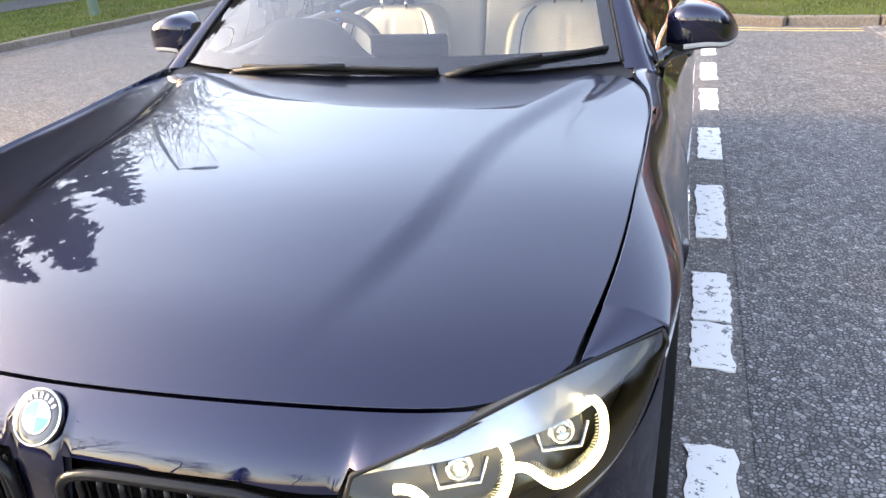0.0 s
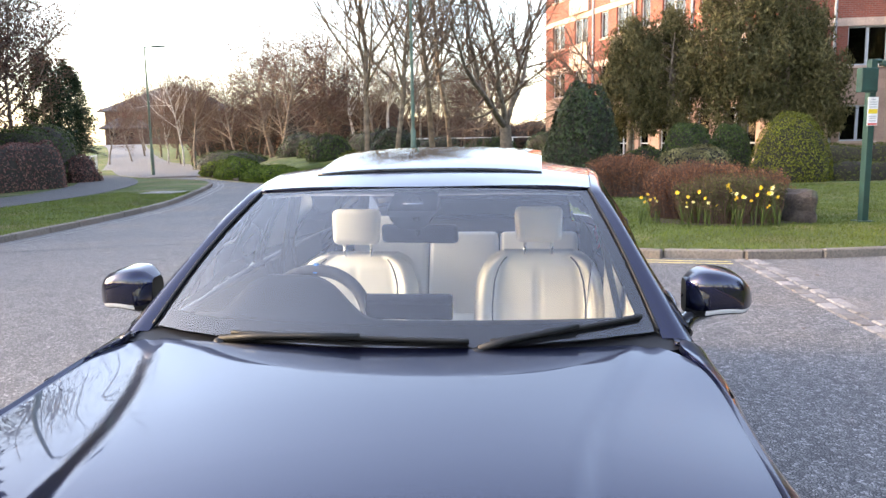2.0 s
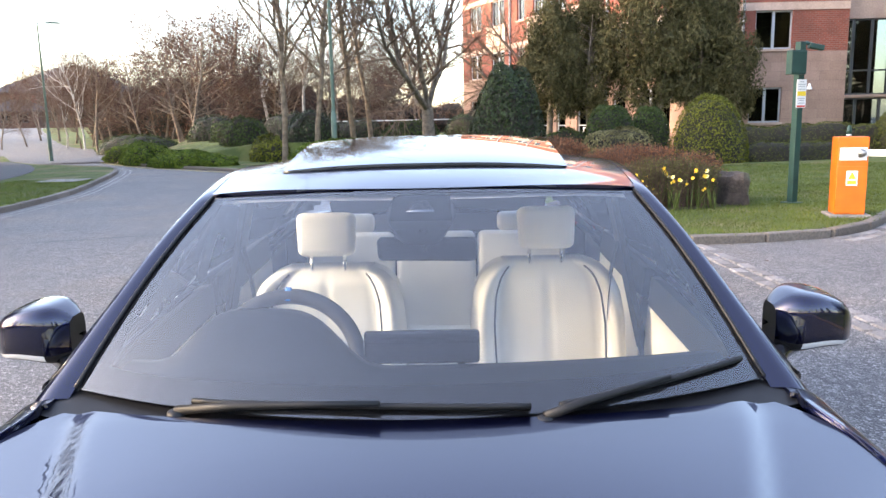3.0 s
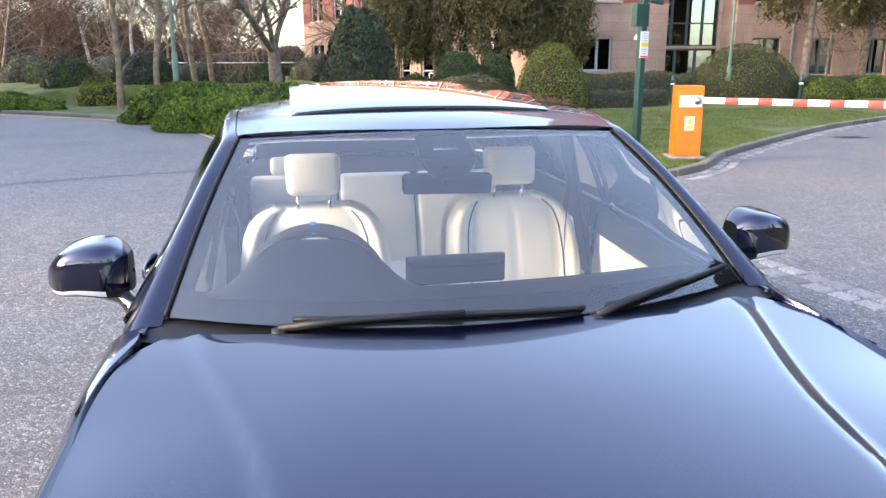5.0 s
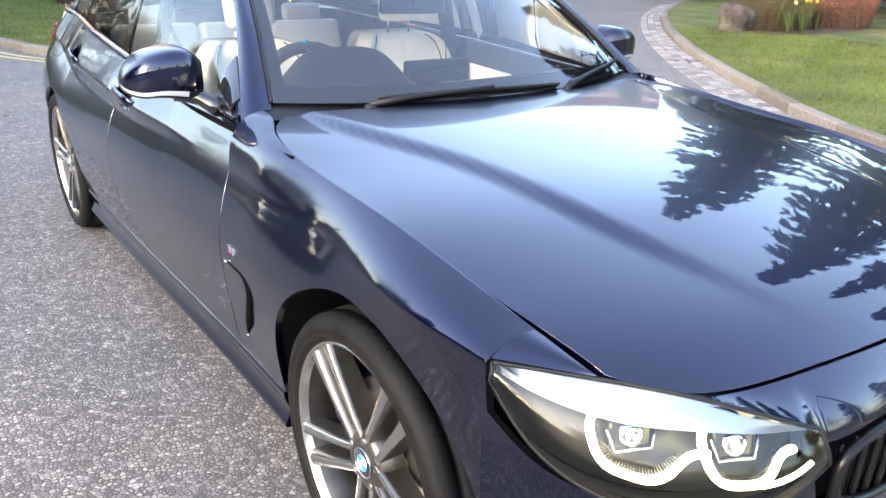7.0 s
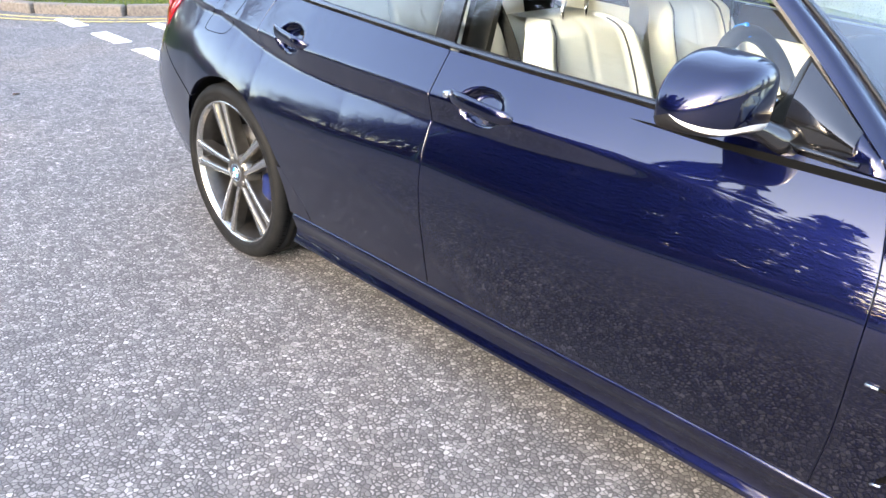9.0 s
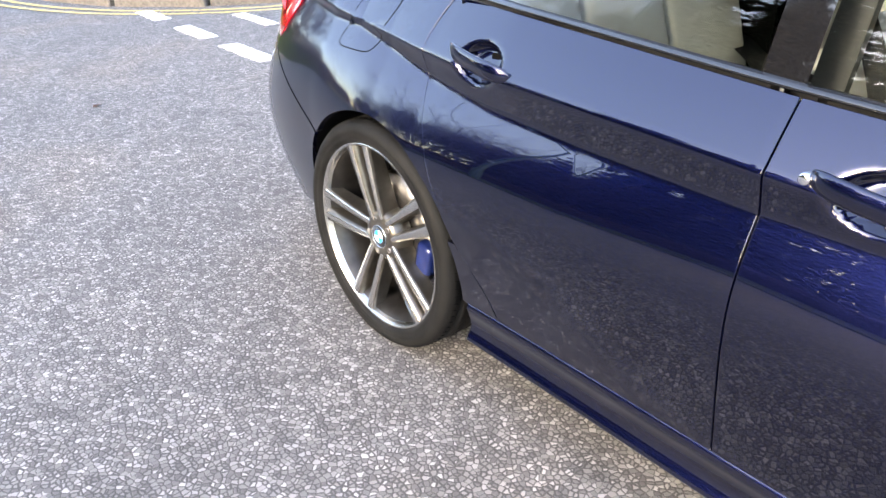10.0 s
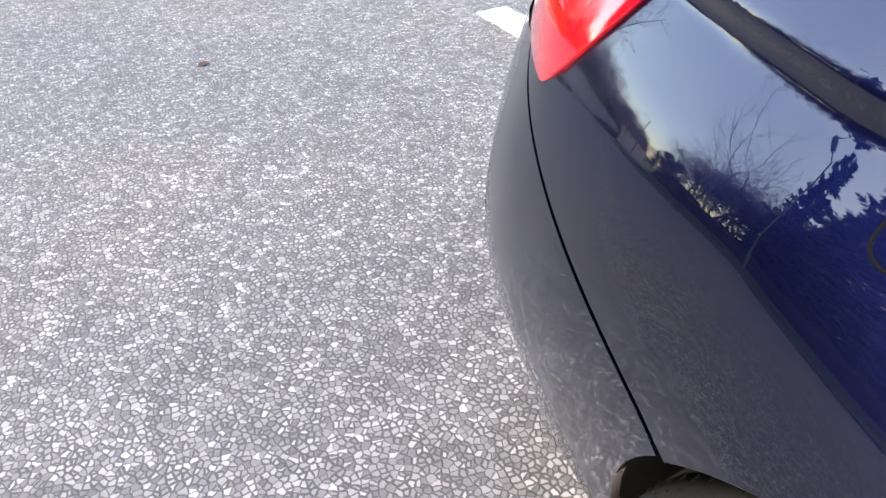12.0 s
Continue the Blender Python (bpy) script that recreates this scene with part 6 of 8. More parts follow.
def hip_roof(x0, x1, y0, y1, eave, apex, over, ridge):
    """Four slopes with a short ridge along x, with a soffit."""
    xm, ym = (x0 + x1) / 2, (y0 + y1) / 2
    v = [(x0 - over, y0 - over, eave), (x1 + over, y0 - over, eave), (x1 + over, y1 + over, eave), (x0 - over, y1 + over, eave), (xm - ridge / 2, ym, apex), (xm + ridge / 2, ym, apex)]
    v += [(a, b, c - 0.18) for a, b, c in v[:4]]
    return v, [(0, 1, 5, 4), (1, 2, 5), (2, 3, 4, 5), (3, 0, 4), (6, 7, 1, 0), (7, 8, 2, 1), (8, 9, 3, 2), (9, 6, 0, 3), (9, 8, 7, 6)]


def brick_house(name, label, x0, x1, y0, y1, eave, apex, ridge, windows, yaw=0, over=0.5, z=0.0):
    h = empty(name, label, "building")
    cx, cy = (x0 + x1) / 2, (y0 + y1) / 2
    turn = pose(cx, cy, z, 0, 0, yaw)
    lx, ly = (x1 - x0) / 2, (y1 - y0) / 2
    sides = [(turn @ pose(-lx, -ly, 0), 2 * lx), (turn @ pose(lx, -ly, 0, 0, 0, 90), 2 * ly), (turn @ pose(lx, ly, 0, 0, 0, 180), 2 * lx), (turn @ pose(-lx, ly, 0, 0, 0, 270), 2 * ly)]
    for i, (m, length) in enumerate(sides):
        holes = [(u * length, u * length + w, z0, z1) for u, w, z0, z1 in windows] if i in (0, 1, 3) else []
        holes = [q for q in holes if q[1] < length - 0.3]
        p = part("wall", wall_mesh(length - 0.001 * i, eave, holes, [(99, 0, 0.0)], 0.3), BROWN_BRICK, h, smooth=False)
        p.matrix_basis = m
        for q in holes:
            add_window(h, m, *q, 2, (), FRAME_DARK, False)
    r = part("roof", hip_roof(-lx, lx, -ly, ly, eave + 0.02, apex, over, ridge), SLATE, h, smooth=False)
    r.matrix_basis = turn
    return h, turn


gate, turn = brick_house("gatehouse", "small brown brick gatehouse under a grey hipped roof", -56.6, -51.4, 93.0, 97.6, 2.2, 3.9, 1.2, ((0.10, 1.2, 0.7, 1.9), (0.45, 1.2, 0.7, 1.9)), 25, 0.6, 1.65)
part("chimney_box", box(-0.9, 1.9, -0.6, 0.6, 2.9, 4.2, 0.03), RED_BRICK, gate, smooth=False).matrix_basis = turn
brick_house("office_house", "large far brick building under a dark slate hipped roof", -76, -57, 126, 144, 6.0, 10.6, 5.0, tuple((0.04 + 0.12 * k, 1.8, 1.2, 3.4) for k in range(8)), 8, 1.0, 1.6)

# the road climbs gently towards the gatehouse
def climb(y):
    return 1.62 * blend((np.asarray(y, float) - 46) / 46)


tag_structure(part("far_bank", sheet([[(x, y, 0.022) for y in (35.5, 41, 46)] for x in (-140, -80, -26)], 0, (0, 0, 1)), LAWN), "rough grass beyond the footpath")
FAR_ROAD = smooth_line([(-17.2, 31), (-20.5, 38), (-26, 48), (-34, 62), (-43, 77), (-53, 92), (-62, 106)], 2.0)
far_y = np.linspace(46, 175, 40)
tag_structure(part("far_bank", sheet([[(x, y, 0.02 + float(climb(y)) * float(blend((0 - x) / 12))) for y in far_y] for x in np.linspace(-140, 0, 30)], 0, (0, 0, 1)), LAWN), "far grass slope beside the road")
tag_structure(part("far_road", sheet(np.stack([np.c_[offset(FAR_ROAD, d), climb(FAR_ROAD[:, 1]) + 0.05] for d in (-2.8, 0, 2.8)], 1), 0, (0, 0, 1)), ASPHALT), "pale asphalt road climbing to the gatehouse")

# ---- street furniture ----
GREEN_POST = material("dark_green_post_paint", (0.013, 0.048, 0.037), 0.45, vary=(4, 0.25), bump=(90, 0.0006))
LAMP_GREEN = material("grey_green_lamp_paint", (0.085, 0.135, 0.098), 0.5, vary=(3, 0.2))
LAMP_LENS = material("lamp_lens", (0.65, 0.66, 0.66), 0.3, coat=0.5)
ORANGE = material("orange_cabinet_paint", (0.66, 0.135, 0.004), 0.42, vary=(5, 0.10), coat=0.2)
WHITE_PAINT = material("white_paint", (0.75, 0.74, 0.72), 0.45, vary=(6, 0.08))
RED_BAND = material("red_band", (0.62, 0.045, 0.03), 0.45, vary=(8, 0.1))
YELLOW_SIGN = material("yellow_sign", (0.75, 0.52, 0.03), 0.45)
INK = material("dark_print", (0.04, 0.04, 0.045), 0.6)
GREY_INK = material("grey_print", (0.35, 0.35, 0.36), 0.6)
CONCRETE = mottled("pale_concrete", (0.15, 0.135, 0.12), (0.25, 0.23, 0.205), 6, 0.9, 0.004)
TIMBER = material("pale_rail_paint", (0.62, 0.60, 0.50), 0.5, vary=(5, 0.15))
ROCK = mottled("brown_rock", (0.028, 0.021, 0.017), (0.075, 0.056, 0.046), 4, 0.9, 0.02, ((0.10, 0.11, 0.07), 3.0), 25)


def lamp_post(x, y, z, h, yaw, door=True, plate=False):
    """A tapered steel column with a bracket arm and a flat lantern; yaw: where the arm points."""
    p = empty("street_lamp", "tall grey-green steel street lamp with a flat lantern", "street lamp", "street lamps")
    p.matrix_basis = pose(x, y, z, 0, 0, yaw)
    base = 1.25
    part("base", lathe([(-0.05, 0.09), (base, 0.088), (base + 0.06, 0.062)], 16, "z"), LAMP_GREEN, p)
    if door:
        part("base_door", join(box(-0.055, 0.055, -0.100, -0.080, 0.45, 1.0, 0.004), box(-0.012, 0.012, -0.106, -0.098, 0.88, 0.91)), LAMP_GREEN, p, smooth=False)
    part("column", lathe([(base + 0.06, 0.058), (h * 0.6, 0.050), (h - 0.05, 0.036), (h - 0.02, 0.036), (h, 0.0)], 14, "z"), LAMP_GREEN, p)
    part("arm", tube([(0, 0, h - 0.06), (0.18, 0, h - 0.045), (0.40, 0, h - 0.02)], 0.026, 8), LAMP_GREEN, p)
    top = part("lantern", sheet([[(0.34 + 0.62 * u, w * (0.6 + 0.4 * math.sin(math.pi * (0.15 + 0.8 * u))) * 0.15, h + 0.045 * (1 - w * w) * math.sin(math.pi * (0.1 + 0.85 * u))) for w in np.linspace(-1, 1, 7)] for u in np.linspace(0, 1, 9)], 0.05, (0, 0, 1)), LAMP_GREEN, p)
    part("lens", box(0.42, 0.92, -0.10, 0.10, h - 0.055, h - 0.035, 0.008), LAMP_LENS, top)
    if plate:
        sign = part("notice_plate", box(0.058, 0.072, -0.08, 0.08, 2.55, 2.72, 0.003), WHITE_PAINT, p, smooth=False)
        part("band", tube([(0.075 * math.cos(a), 0.075 * math.sin(a), 2.63) for a in np.arange(12) * math.pi / 6], 0.006, 6, True), FRAME_GREY, sign)


lamp_post(-9.13, 9.97, 0.09, 7.2, 10, True, True)
lamp_post(-18.2, 33.8, 0.09, 6.1, 15)
lamp_post(-24.5, 52, 0.09, 6.0, 170)
lamp_post(-3.6, 23.5, 0.55, 6.4, 190)
lamp_post(15.7, 24.9, 0.09, 7.4, 250)
lamp_post(4.9, -6.5, 0.09, 6.5, 180)
lamp_post(-9.0, -9.0, 0.09, 6.5, 0)


def bar_text(parent, m, w, rows, mat, height, x0=0.0):
    """Lines of print too small to read, as plain bars on a plate; m: the plate's face, x across, z up."""
    for k, (z, share) in enumerate(rows):
        b = part("print_bar", box(x0 - w * share / 2, x0 + w * share / 2, -0.0035, 0.0, z - height / 2, z + height / 2), mat, parent, smooth=False)
        b.matrix_basis = m


# barrier: cabinet, then the boom on its pivot
barrier = empty("barrier", "orange car park barrier with a lowered red and white boom", "barrier")
yaw = math.degrees(math.atan2(6.94 - 9.6, 8.0 - 5.5))
CAB = pose(5.5, 9.6, 0, 0, 0, yaw + 33)
cab = part("cabinet", join(box(-0.19, 0.19, -0.17, 0.17, 0.13, 1.17, 0.012), box(-0.185, 0.185, -0.176, -0.165, 0.15, 0.78, 0.004)), ORANGE, barrier, smooth=False)
cab.matrix_basis = CAB
part("plinth", box(-0.26, 0.26, -0.24, 0.24, 0.02, 0.13, 0.01), CONCRETE, barrier, smooth=False).matrix_basis = CAB
white = part("label_panel", box(-0.165, 0.165, -0.186, -0.172, 0.86, 1.03, 0.003), WHITE_PAINT, barrier, smooth=False)
white.matrix_basis = CAB
warn = part("warning_label", box(-0.07, 0.07, -0.184, -0.174, 0.52, 0.72, 0.003), WHITE_PAINT, barrier, "white label with a yellow warning triangle", smooth=False)
warn.matrix_basis = CAB
tri = part("triangle", ([(-0.05, -0.1875, 0.61), (0.05, -0.1875, 0.61), (0, -0.1875, 0.705), (-0.05, -0.184, 0.61), (0.05, -0.184, 0.61), (0, -0.184, 0.705)], [(0, 1, 2), (3, 5, 4), (0, 3, 4, 1), (1, 4, 5, 2), (2, 5, 3, 0)]), YELLOW_SIGN, warn, smooth=False)
tri = part("print_bar", box(-0.055, 0.055, -0.187, -0.184, 0.54, 0.59), YELLOW_SIGN, warn, smooth=False)
bar_text(white, Matrix.Translation((0, -0.186, 0)), 0.2, ((0.98, 1.0), (0.93, 0.8)), GREY_INK, 0.012, -0.02)
lock = part("lock", lathe([(-0.19, 0.0), (-0.19, 0.014), (-0.17, 0.014)], 12, "z"), STEEL, barrier)
lock.matrix_basis = CAB @ pose(0.12, 0, 0.45, 90) @ Matrix.Translation((0, 0, 0))
p0, p1 = Vector((5.62, 9.42, 0.955)), Vector((8.02, 6.92, 0.965))
BOOM = pose(*p0, 0, 0, math.degrees(math.atan2(p1.y - p0.y, p1.x - p0.x)))
L = (p1 - p0).length
boom = part("boom", box(-0.12, L, -0.028, 0.028, -0.045, 0.045, 0.012), WHITE_PAINT, barrier)
boom.matrix_basis = BOOM
part("pivot", lathe([(-0.10, 0.0), (-0.10, 0.06), (0.09, 0.06), (0.09, 0.0)], 20, "z"), STEEL, barrier).matrix_basis = BOOM @ pose(-0.04, 0, 0, 90)
for k in range(7):
    u = 0.34 + k * (L - 0.45) / 6.6
    band = part("red_band", box(u, u + 0.20, -0.031, 0.031, -0.0475, 0.0475, 0.012), RED_BAND, boom)
part("end_cap", box(L, L + 0.02, -0.03, 0.03, -0.047, 0.047, 0.006), BLACK_PLASTIC, boom)

# camera post with its sign
post = empty("camera_post", "dark green square post with a control box and warning sign", "post")
post.matrix_basis = pose(5.5, 11.25, 0.08, 0, 0, 18)
part("mast", box(-0.055, 0.055, -0.055, 0.055, 0, 2.5, 0.008), GREEN_POST, post, smooth=False)
part("base_plate", box(-0.12, 0.12, -0.12, 0.12, 0.0, 0.03, 0.004), GREEN_POST, post, smooth=False)
bx = part("control_box", join(box(-0.31, -0.02, -0.17, -0.056, 2.0, 2.36, 0.008), box(-0.30, -0.03, -0.176, -0.168, 2.02, 2.34, 0.004)), GREEN_POST, post, smooth=False)
part("bracket_arm", tube([(0, 0, 2.47), (0.10, -0.02, 2.48), (0.20, -0.04, 2.45)], 0.03, 8), GREEN_POST, post)
part("camera_housing", moved(box(-0.05, 0.19, -0.05, 0.05, -0.035, 0.045, 0.012), pose(0.17, -0.04, 2.43, 0, 10, -10)), GREEN_POST, post, smooth=False)
sign = part("sign_plate", box(-0.085, 0.095, -0.066, -0.057, 1.50, 1.93, 0.003), WHITE_PAINT, post, "white sign with yellow and red bands", smooth=False)
part("yellow_band", box(-0.075, 0.085, -0.0685, -0.066, 1.68, 1.75), YELLOW_SIGN, sign, smooth=False)
part("red_band", box(-0.075, 0.085, -0.0685, -0.066, 1.51, 1.535), RED_BAND, sign, smooth=False)
bar_text(sign, Matrix.Translation((0.005, -0.066, 0)), 0.15, ((1.895, 0.5), (1.855, 0.9), (1.82, 0.8), (1.78, 0.9), (1.64, 0.9), (1.61, 0.7), (1.57, 0.8)), GREY_INK, 0.012)


def bollard(x, y):
    b = empty("bollard", "dark green round bollard with a ribbed collar", "bollard", "bollards along the drive")
    b.location = (x, y, 0.08)
    part("shaft", lathe([(0, 0.075), (0.78, 0.070), (0.80, 0.085), (0.84, 0.085), (0.86, 0.068), (0.95, 0.066), (1.0, 0.04), (1.01, 0.0)], 16, "z"), GREEN_POST, b)
    part("band", lathe([(0.66, 0.074), (0.66, 0.078), (0.72, 0.078), (0.72, 0.074)], 16, "z"), WHITE_PAINT, b)


for x, y in ((17.65, 23.4), (20.4, 26.7), (24.0, 28.6), (27.6, 30.2), (13.2, 24.4)):
    bollard(x, y)


def rail(name, label, pts, h, mat, bars=2):
    r = empty(name, label, "handrail")
    for (x, y, z) in pts:
        part("post", tube([(x, y, z - 0.05), (x, y, z + h)], 0.035, 8), mat, r)
    for k in range(bars):
        part("rail", tube([(x, y, z + h * (1 - 0.45 * k)) for x, y, z in pts], 0.032, 8), mat, r)


rail("handrail", "pale painted handrail beside the footpath", [(-18.2, 27.6, 0.1), (-18.6, 29.2, 0.1), (-19.2, 30.6, 0.1), (-20.0, 32.0, 0.1)], 0.95, TIMBER)
rail("handrail", "long white rail beyond the trees", [(-9.0, 44, 0.7), (-5, 45, 0.7), (-1, 46, 0.7), (3, 47, 0.7)], 0.9, WHITE_PAINT, 1)
rail("handrail", "white rail at the building entrance", [(6.6, 36.4, 0.1), (7.8, 35.4, 0.1), (9.2, 34.6, 0.1)], 0.95, WHITE_PAINT)


def bench(x, y, yaw):
    b = empty("bench", "white painted low slatted bench beside the drive", "bench", "white benches")
    b.matrix_basis = pose(x, y, 0.08, 0, 0, yaw)
    for k in range(4):
        part("slat", box(-0.8, 0.8, -0.24 + 0.125 * k, -0.13 + 0.125 * k, 0.41, 0.45, 0.006), WHITE_PAINT, b, smooth=False)
    for sx in (-0.7, 0.7):
        for sy in (-0.18, 0.18):
            part("leg", box(sx - 0.04, sx + 0.04, sy - 0.04, sy + 0.04, 0, 0.41, 0.006), WHITE_PAINT, b, smooth=False)


for x, y, yaw in ((29.5, 26.4, 25), (32.5, 27.6, 25), (36.0, 28.9, 20)):
    bench(x, y, yaw)


def rock(x, y, z, sx, sy, sz, seed, label):
    random.seed(seed)
    bm = bmesh.new()
    bmesh.ops.create_icosphere(bm, subdivisions=3, radius=1)
    ph = [random.uniform(0, 6) for _ in range(6)]
    for v in bm.verts:
        c = v.co
        k = 1 + 0.10 * math.sin(3 * c.x + ph[0]) + 0.09 * math.sin(4 * c.y + ph[1]) + 0.08 * math.sin(5 * c.z + ph[2]) + random.uniform(-0.025, 0.025)
        q = max(abs(c.x), abs(c.y), abs(c.z))
        c *= k * (0.6 + 0.4 / q)
        v.co = (c.x * sx, c.y * sy, c.z * sz + sz * 0.7)
    ob = tagged(part("rock", bm, ROCK, smooth=False), label, "rock")
    ob.matrix_basis = pose(x, y, z, 0, 0, seed * 37)


rock(4.42, 11.35, 0.06, 0.17, 0.40, 0.32, 1, "upright brown boulder beside the flower bed")
rock(11.62, 7.45, 0.06, 0.30, 0.24, 0.33, 2, "brown boulder at the end of a planted bed")
rock(1.7, 11.0, 0.05, 0.14, 0.16, 0.09, 3, "small low stone in the flower bed")

# ---- plants ----
rng = np.random.default_rng(7)
BARK = mottled("grey_brown_bark", (0.10, 0.075, 0.055), (0.22, 0.17, 0.13), 6, 0.9, 0.02)
BARK_PALE = mottled("pale_bark", (0.125, 0.088, 0.056), (0.25, 0.18, 0.118), 5, 0.9, 0.02)
BIRCH_BARK = mottled("birch_bark", (0.28, 0.26, 0.24), (0.55, 0.52, 0.48), 5, 0.85, 0.01)
TWIG = material("brown_twigs", (0.125, 0.078, 0.050), 0.85, vary=(2, 0.25))
# near-black brown that paints the shade between leaves onto the solid hearts
CORE_SHADE = material("shaded_bush_core", (0.022, 0.018, 0.012), 0.9, vary=(6, 0.4))
TWIG_RED = material("red_brown_twigs", (0.105, 0.058, 0.045), 0.85, vary=(2, 0.25))
TWIG_PALE = material("pale_twigs", (0.22, 0.17, 0.14), 0.85, vary=(2, 0.2))
HOLLY = leafy("dark_holly_leaves", [(0.012, 0.020, 0.008), (0.026, 0.040, 0.014), (0.050, 0.068, 0.026)], 0.35, 0.5, 0.08)
BOX_GREEN = leafy("clipped_green_leaves", [(0.020, 0.034, 0.010), (0.044, 0.066, 0.018), (0.078, 0.10, 0.030)], 0.5, 0.3, 0.12)
YELLOW_GREEN = leafy("yellow_green_leaves", [(0.040, 0.050, 0.008), (0.12, 0.13, 0.016), (0.22, 0.21, 0.032)], 0.5, 0.3, 0.15)
OLIVE = leafy("olive_green_leaves", [(0.034, 0.042, 0.010), (0.075, 0.085, 0.018), (0.13, 0.13, 0.034)], 0.5, 0.3, 0.15)
JUNIPER = leafy("bright_juniper_sprays", [(0.024, 0.048, 0.008), (0.08, 0.125, 0.016), (0.175, 0.215, 0.032)], 0.55, 0.3, 0.15)
RUSSET = leafy("russet_twiggy_leaves", [(0.14, 0.055, 0.028), (0.27, 0.115, 0.058), (0.38, 0.19, 0.105)], 0.7, 0.2, 0.15)
BEECH = leafy("purple_brown_leaves", [(0.070, 0.030, 0.028), (0.135, 0.066, 0.056), (0.22, 0.12, 0.10)], 0.6, 0.3, 0.1)
CONIFER = leafy("dark_conifer_needles", [(0.006, 0.014, 0.007), (0.014, 0.028, 0.012), (0.028, 0.045, 0.020)], 0.55, 0.3, 0.05)
CYPRESS = leafy("dull_evergreen_sprays", [(0.045, 0.042, 0.018), (0.095, 0.086, 0.036), (0.165, 0.140, 0.068)], 0.6, 0.25, 0.1)
BROWN_LEAF = leafy("brown_winter_leaves", [(0.055, 0.030, 0.022), (0.095, 0.055, 0.040), (0.15, 0.095, 0.07)], 0.8, 0.2, 0.15)
GRASS_BLADE = leafy("grass_blades", [(0.055, 0.082, 0.012), (0.105, 0.142, 0.022), (0.17, 0.18, 0.048)], 0.6, 0.25, 0.25)
STEM_GREEN = leafy("daffodil_leaves", [(0.05, 0.075, 0.022), (0.09, 0.12, 0.035)], 0.5, 0.3, 0.2)
PETAL_YELLOW = material("yellow_petal", (0.80, 0.52, 0.03), 0.5)
PETAL_CREAM = material("cream_petal", (0.82, 0.72, 0.34), 0.5)
PETAL_ORANGE = material("orange_trumpet", (0.80, 0.32, 0.02), 0.5)


def mesh_of(name, verts, faces, mat, smooth=False):
    """A mesh from arrays, all faces with the same number of corners."""
    verts, faces = np.asarray(verts, np.float32).reshape(-1, 3), np.asarray(faces, np.int32)
    n, k = faces.shape
    me = bpy.data.meshes.new(name)
    me.vertices.add(len(verts))
    me.vertices.foreach_set("co", verts.ravel())
    me.loops.add(n * k)
    me.loops.foreach_set("vertex_index", faces.ravel())
    me.polygons.add(n)
    me.polygons.foreach_set("loop_start", np.arange(0, n * k, k, dtype=np.int32))
    if smooth:
        me.polygons.foreach_set("use_smooth", np.ones(n, bool))
    me.materials.append(mat)
    me.update(calc_edges=True)
    return me


def unit(v):
    return v / (np.linalg.norm(v, axis=-1, keepdims=True) + 1e-9)


def leaf_quads(P, N, length, width, flat=0.6, fall=0.0):
    """Lozenge leaves at P, faces turned roughly to N; returns verts and faces."""
    n = len(P)
    N = unit(N + rng.normal(0, 1 - flat, (n, 3)))
    T = unit(np.cross(N, unit(rng.normal(0, 1, (n, 3)))))
    T[:, 2] -= fall
    T = unit(T)
    B = np.cross(N, T)
    l = length * rng.uniform(0.6, 1.35, (n, 1))
    w = width * rng.uniform(0.6, 1.35, (n, 1))
    V = np.stack([P - T * l / 2, P + B * w / 2 + N * w * 0.12, P + T * l / 2, P - B * w / 2 + N * w * 0.12], 1)
    return V.reshape(-1, 3), np.arange(n * 4).reshape(n, 4)


def lumps(D, seed, amount, freq):
    r = np.random.default_rng(seed)
    out = np.zeros(len(D))
    for k in range(6):
        a = r.normal(0, freq * (1 + 0.5 * k), 3)
        out += np.sin(D @ a + r.uniform(0, 6)) / (1 + 0.5 * k)
    return amount * out / 2


def dome_points(n, sx, sy, h, power, seed, lump, freq=2.2, low=-0.05):
    """Points and outward directions on a mound; power: 2 round, above it boxier."""
    D = unit(rng.normal(0, 1, (n * 2, 3)))
    D = D[D[:, 2] > low][:n]
    k = (np.abs(D) ** power).sum(1) ** (-1 / power)
    S = D * k[:, None] * (1 + lumps(D, seed, lump, freq))[:, None]
    N = unit(S / np.array([sx, sy, h]))
    return S * np.array([sx, sy, h]), N


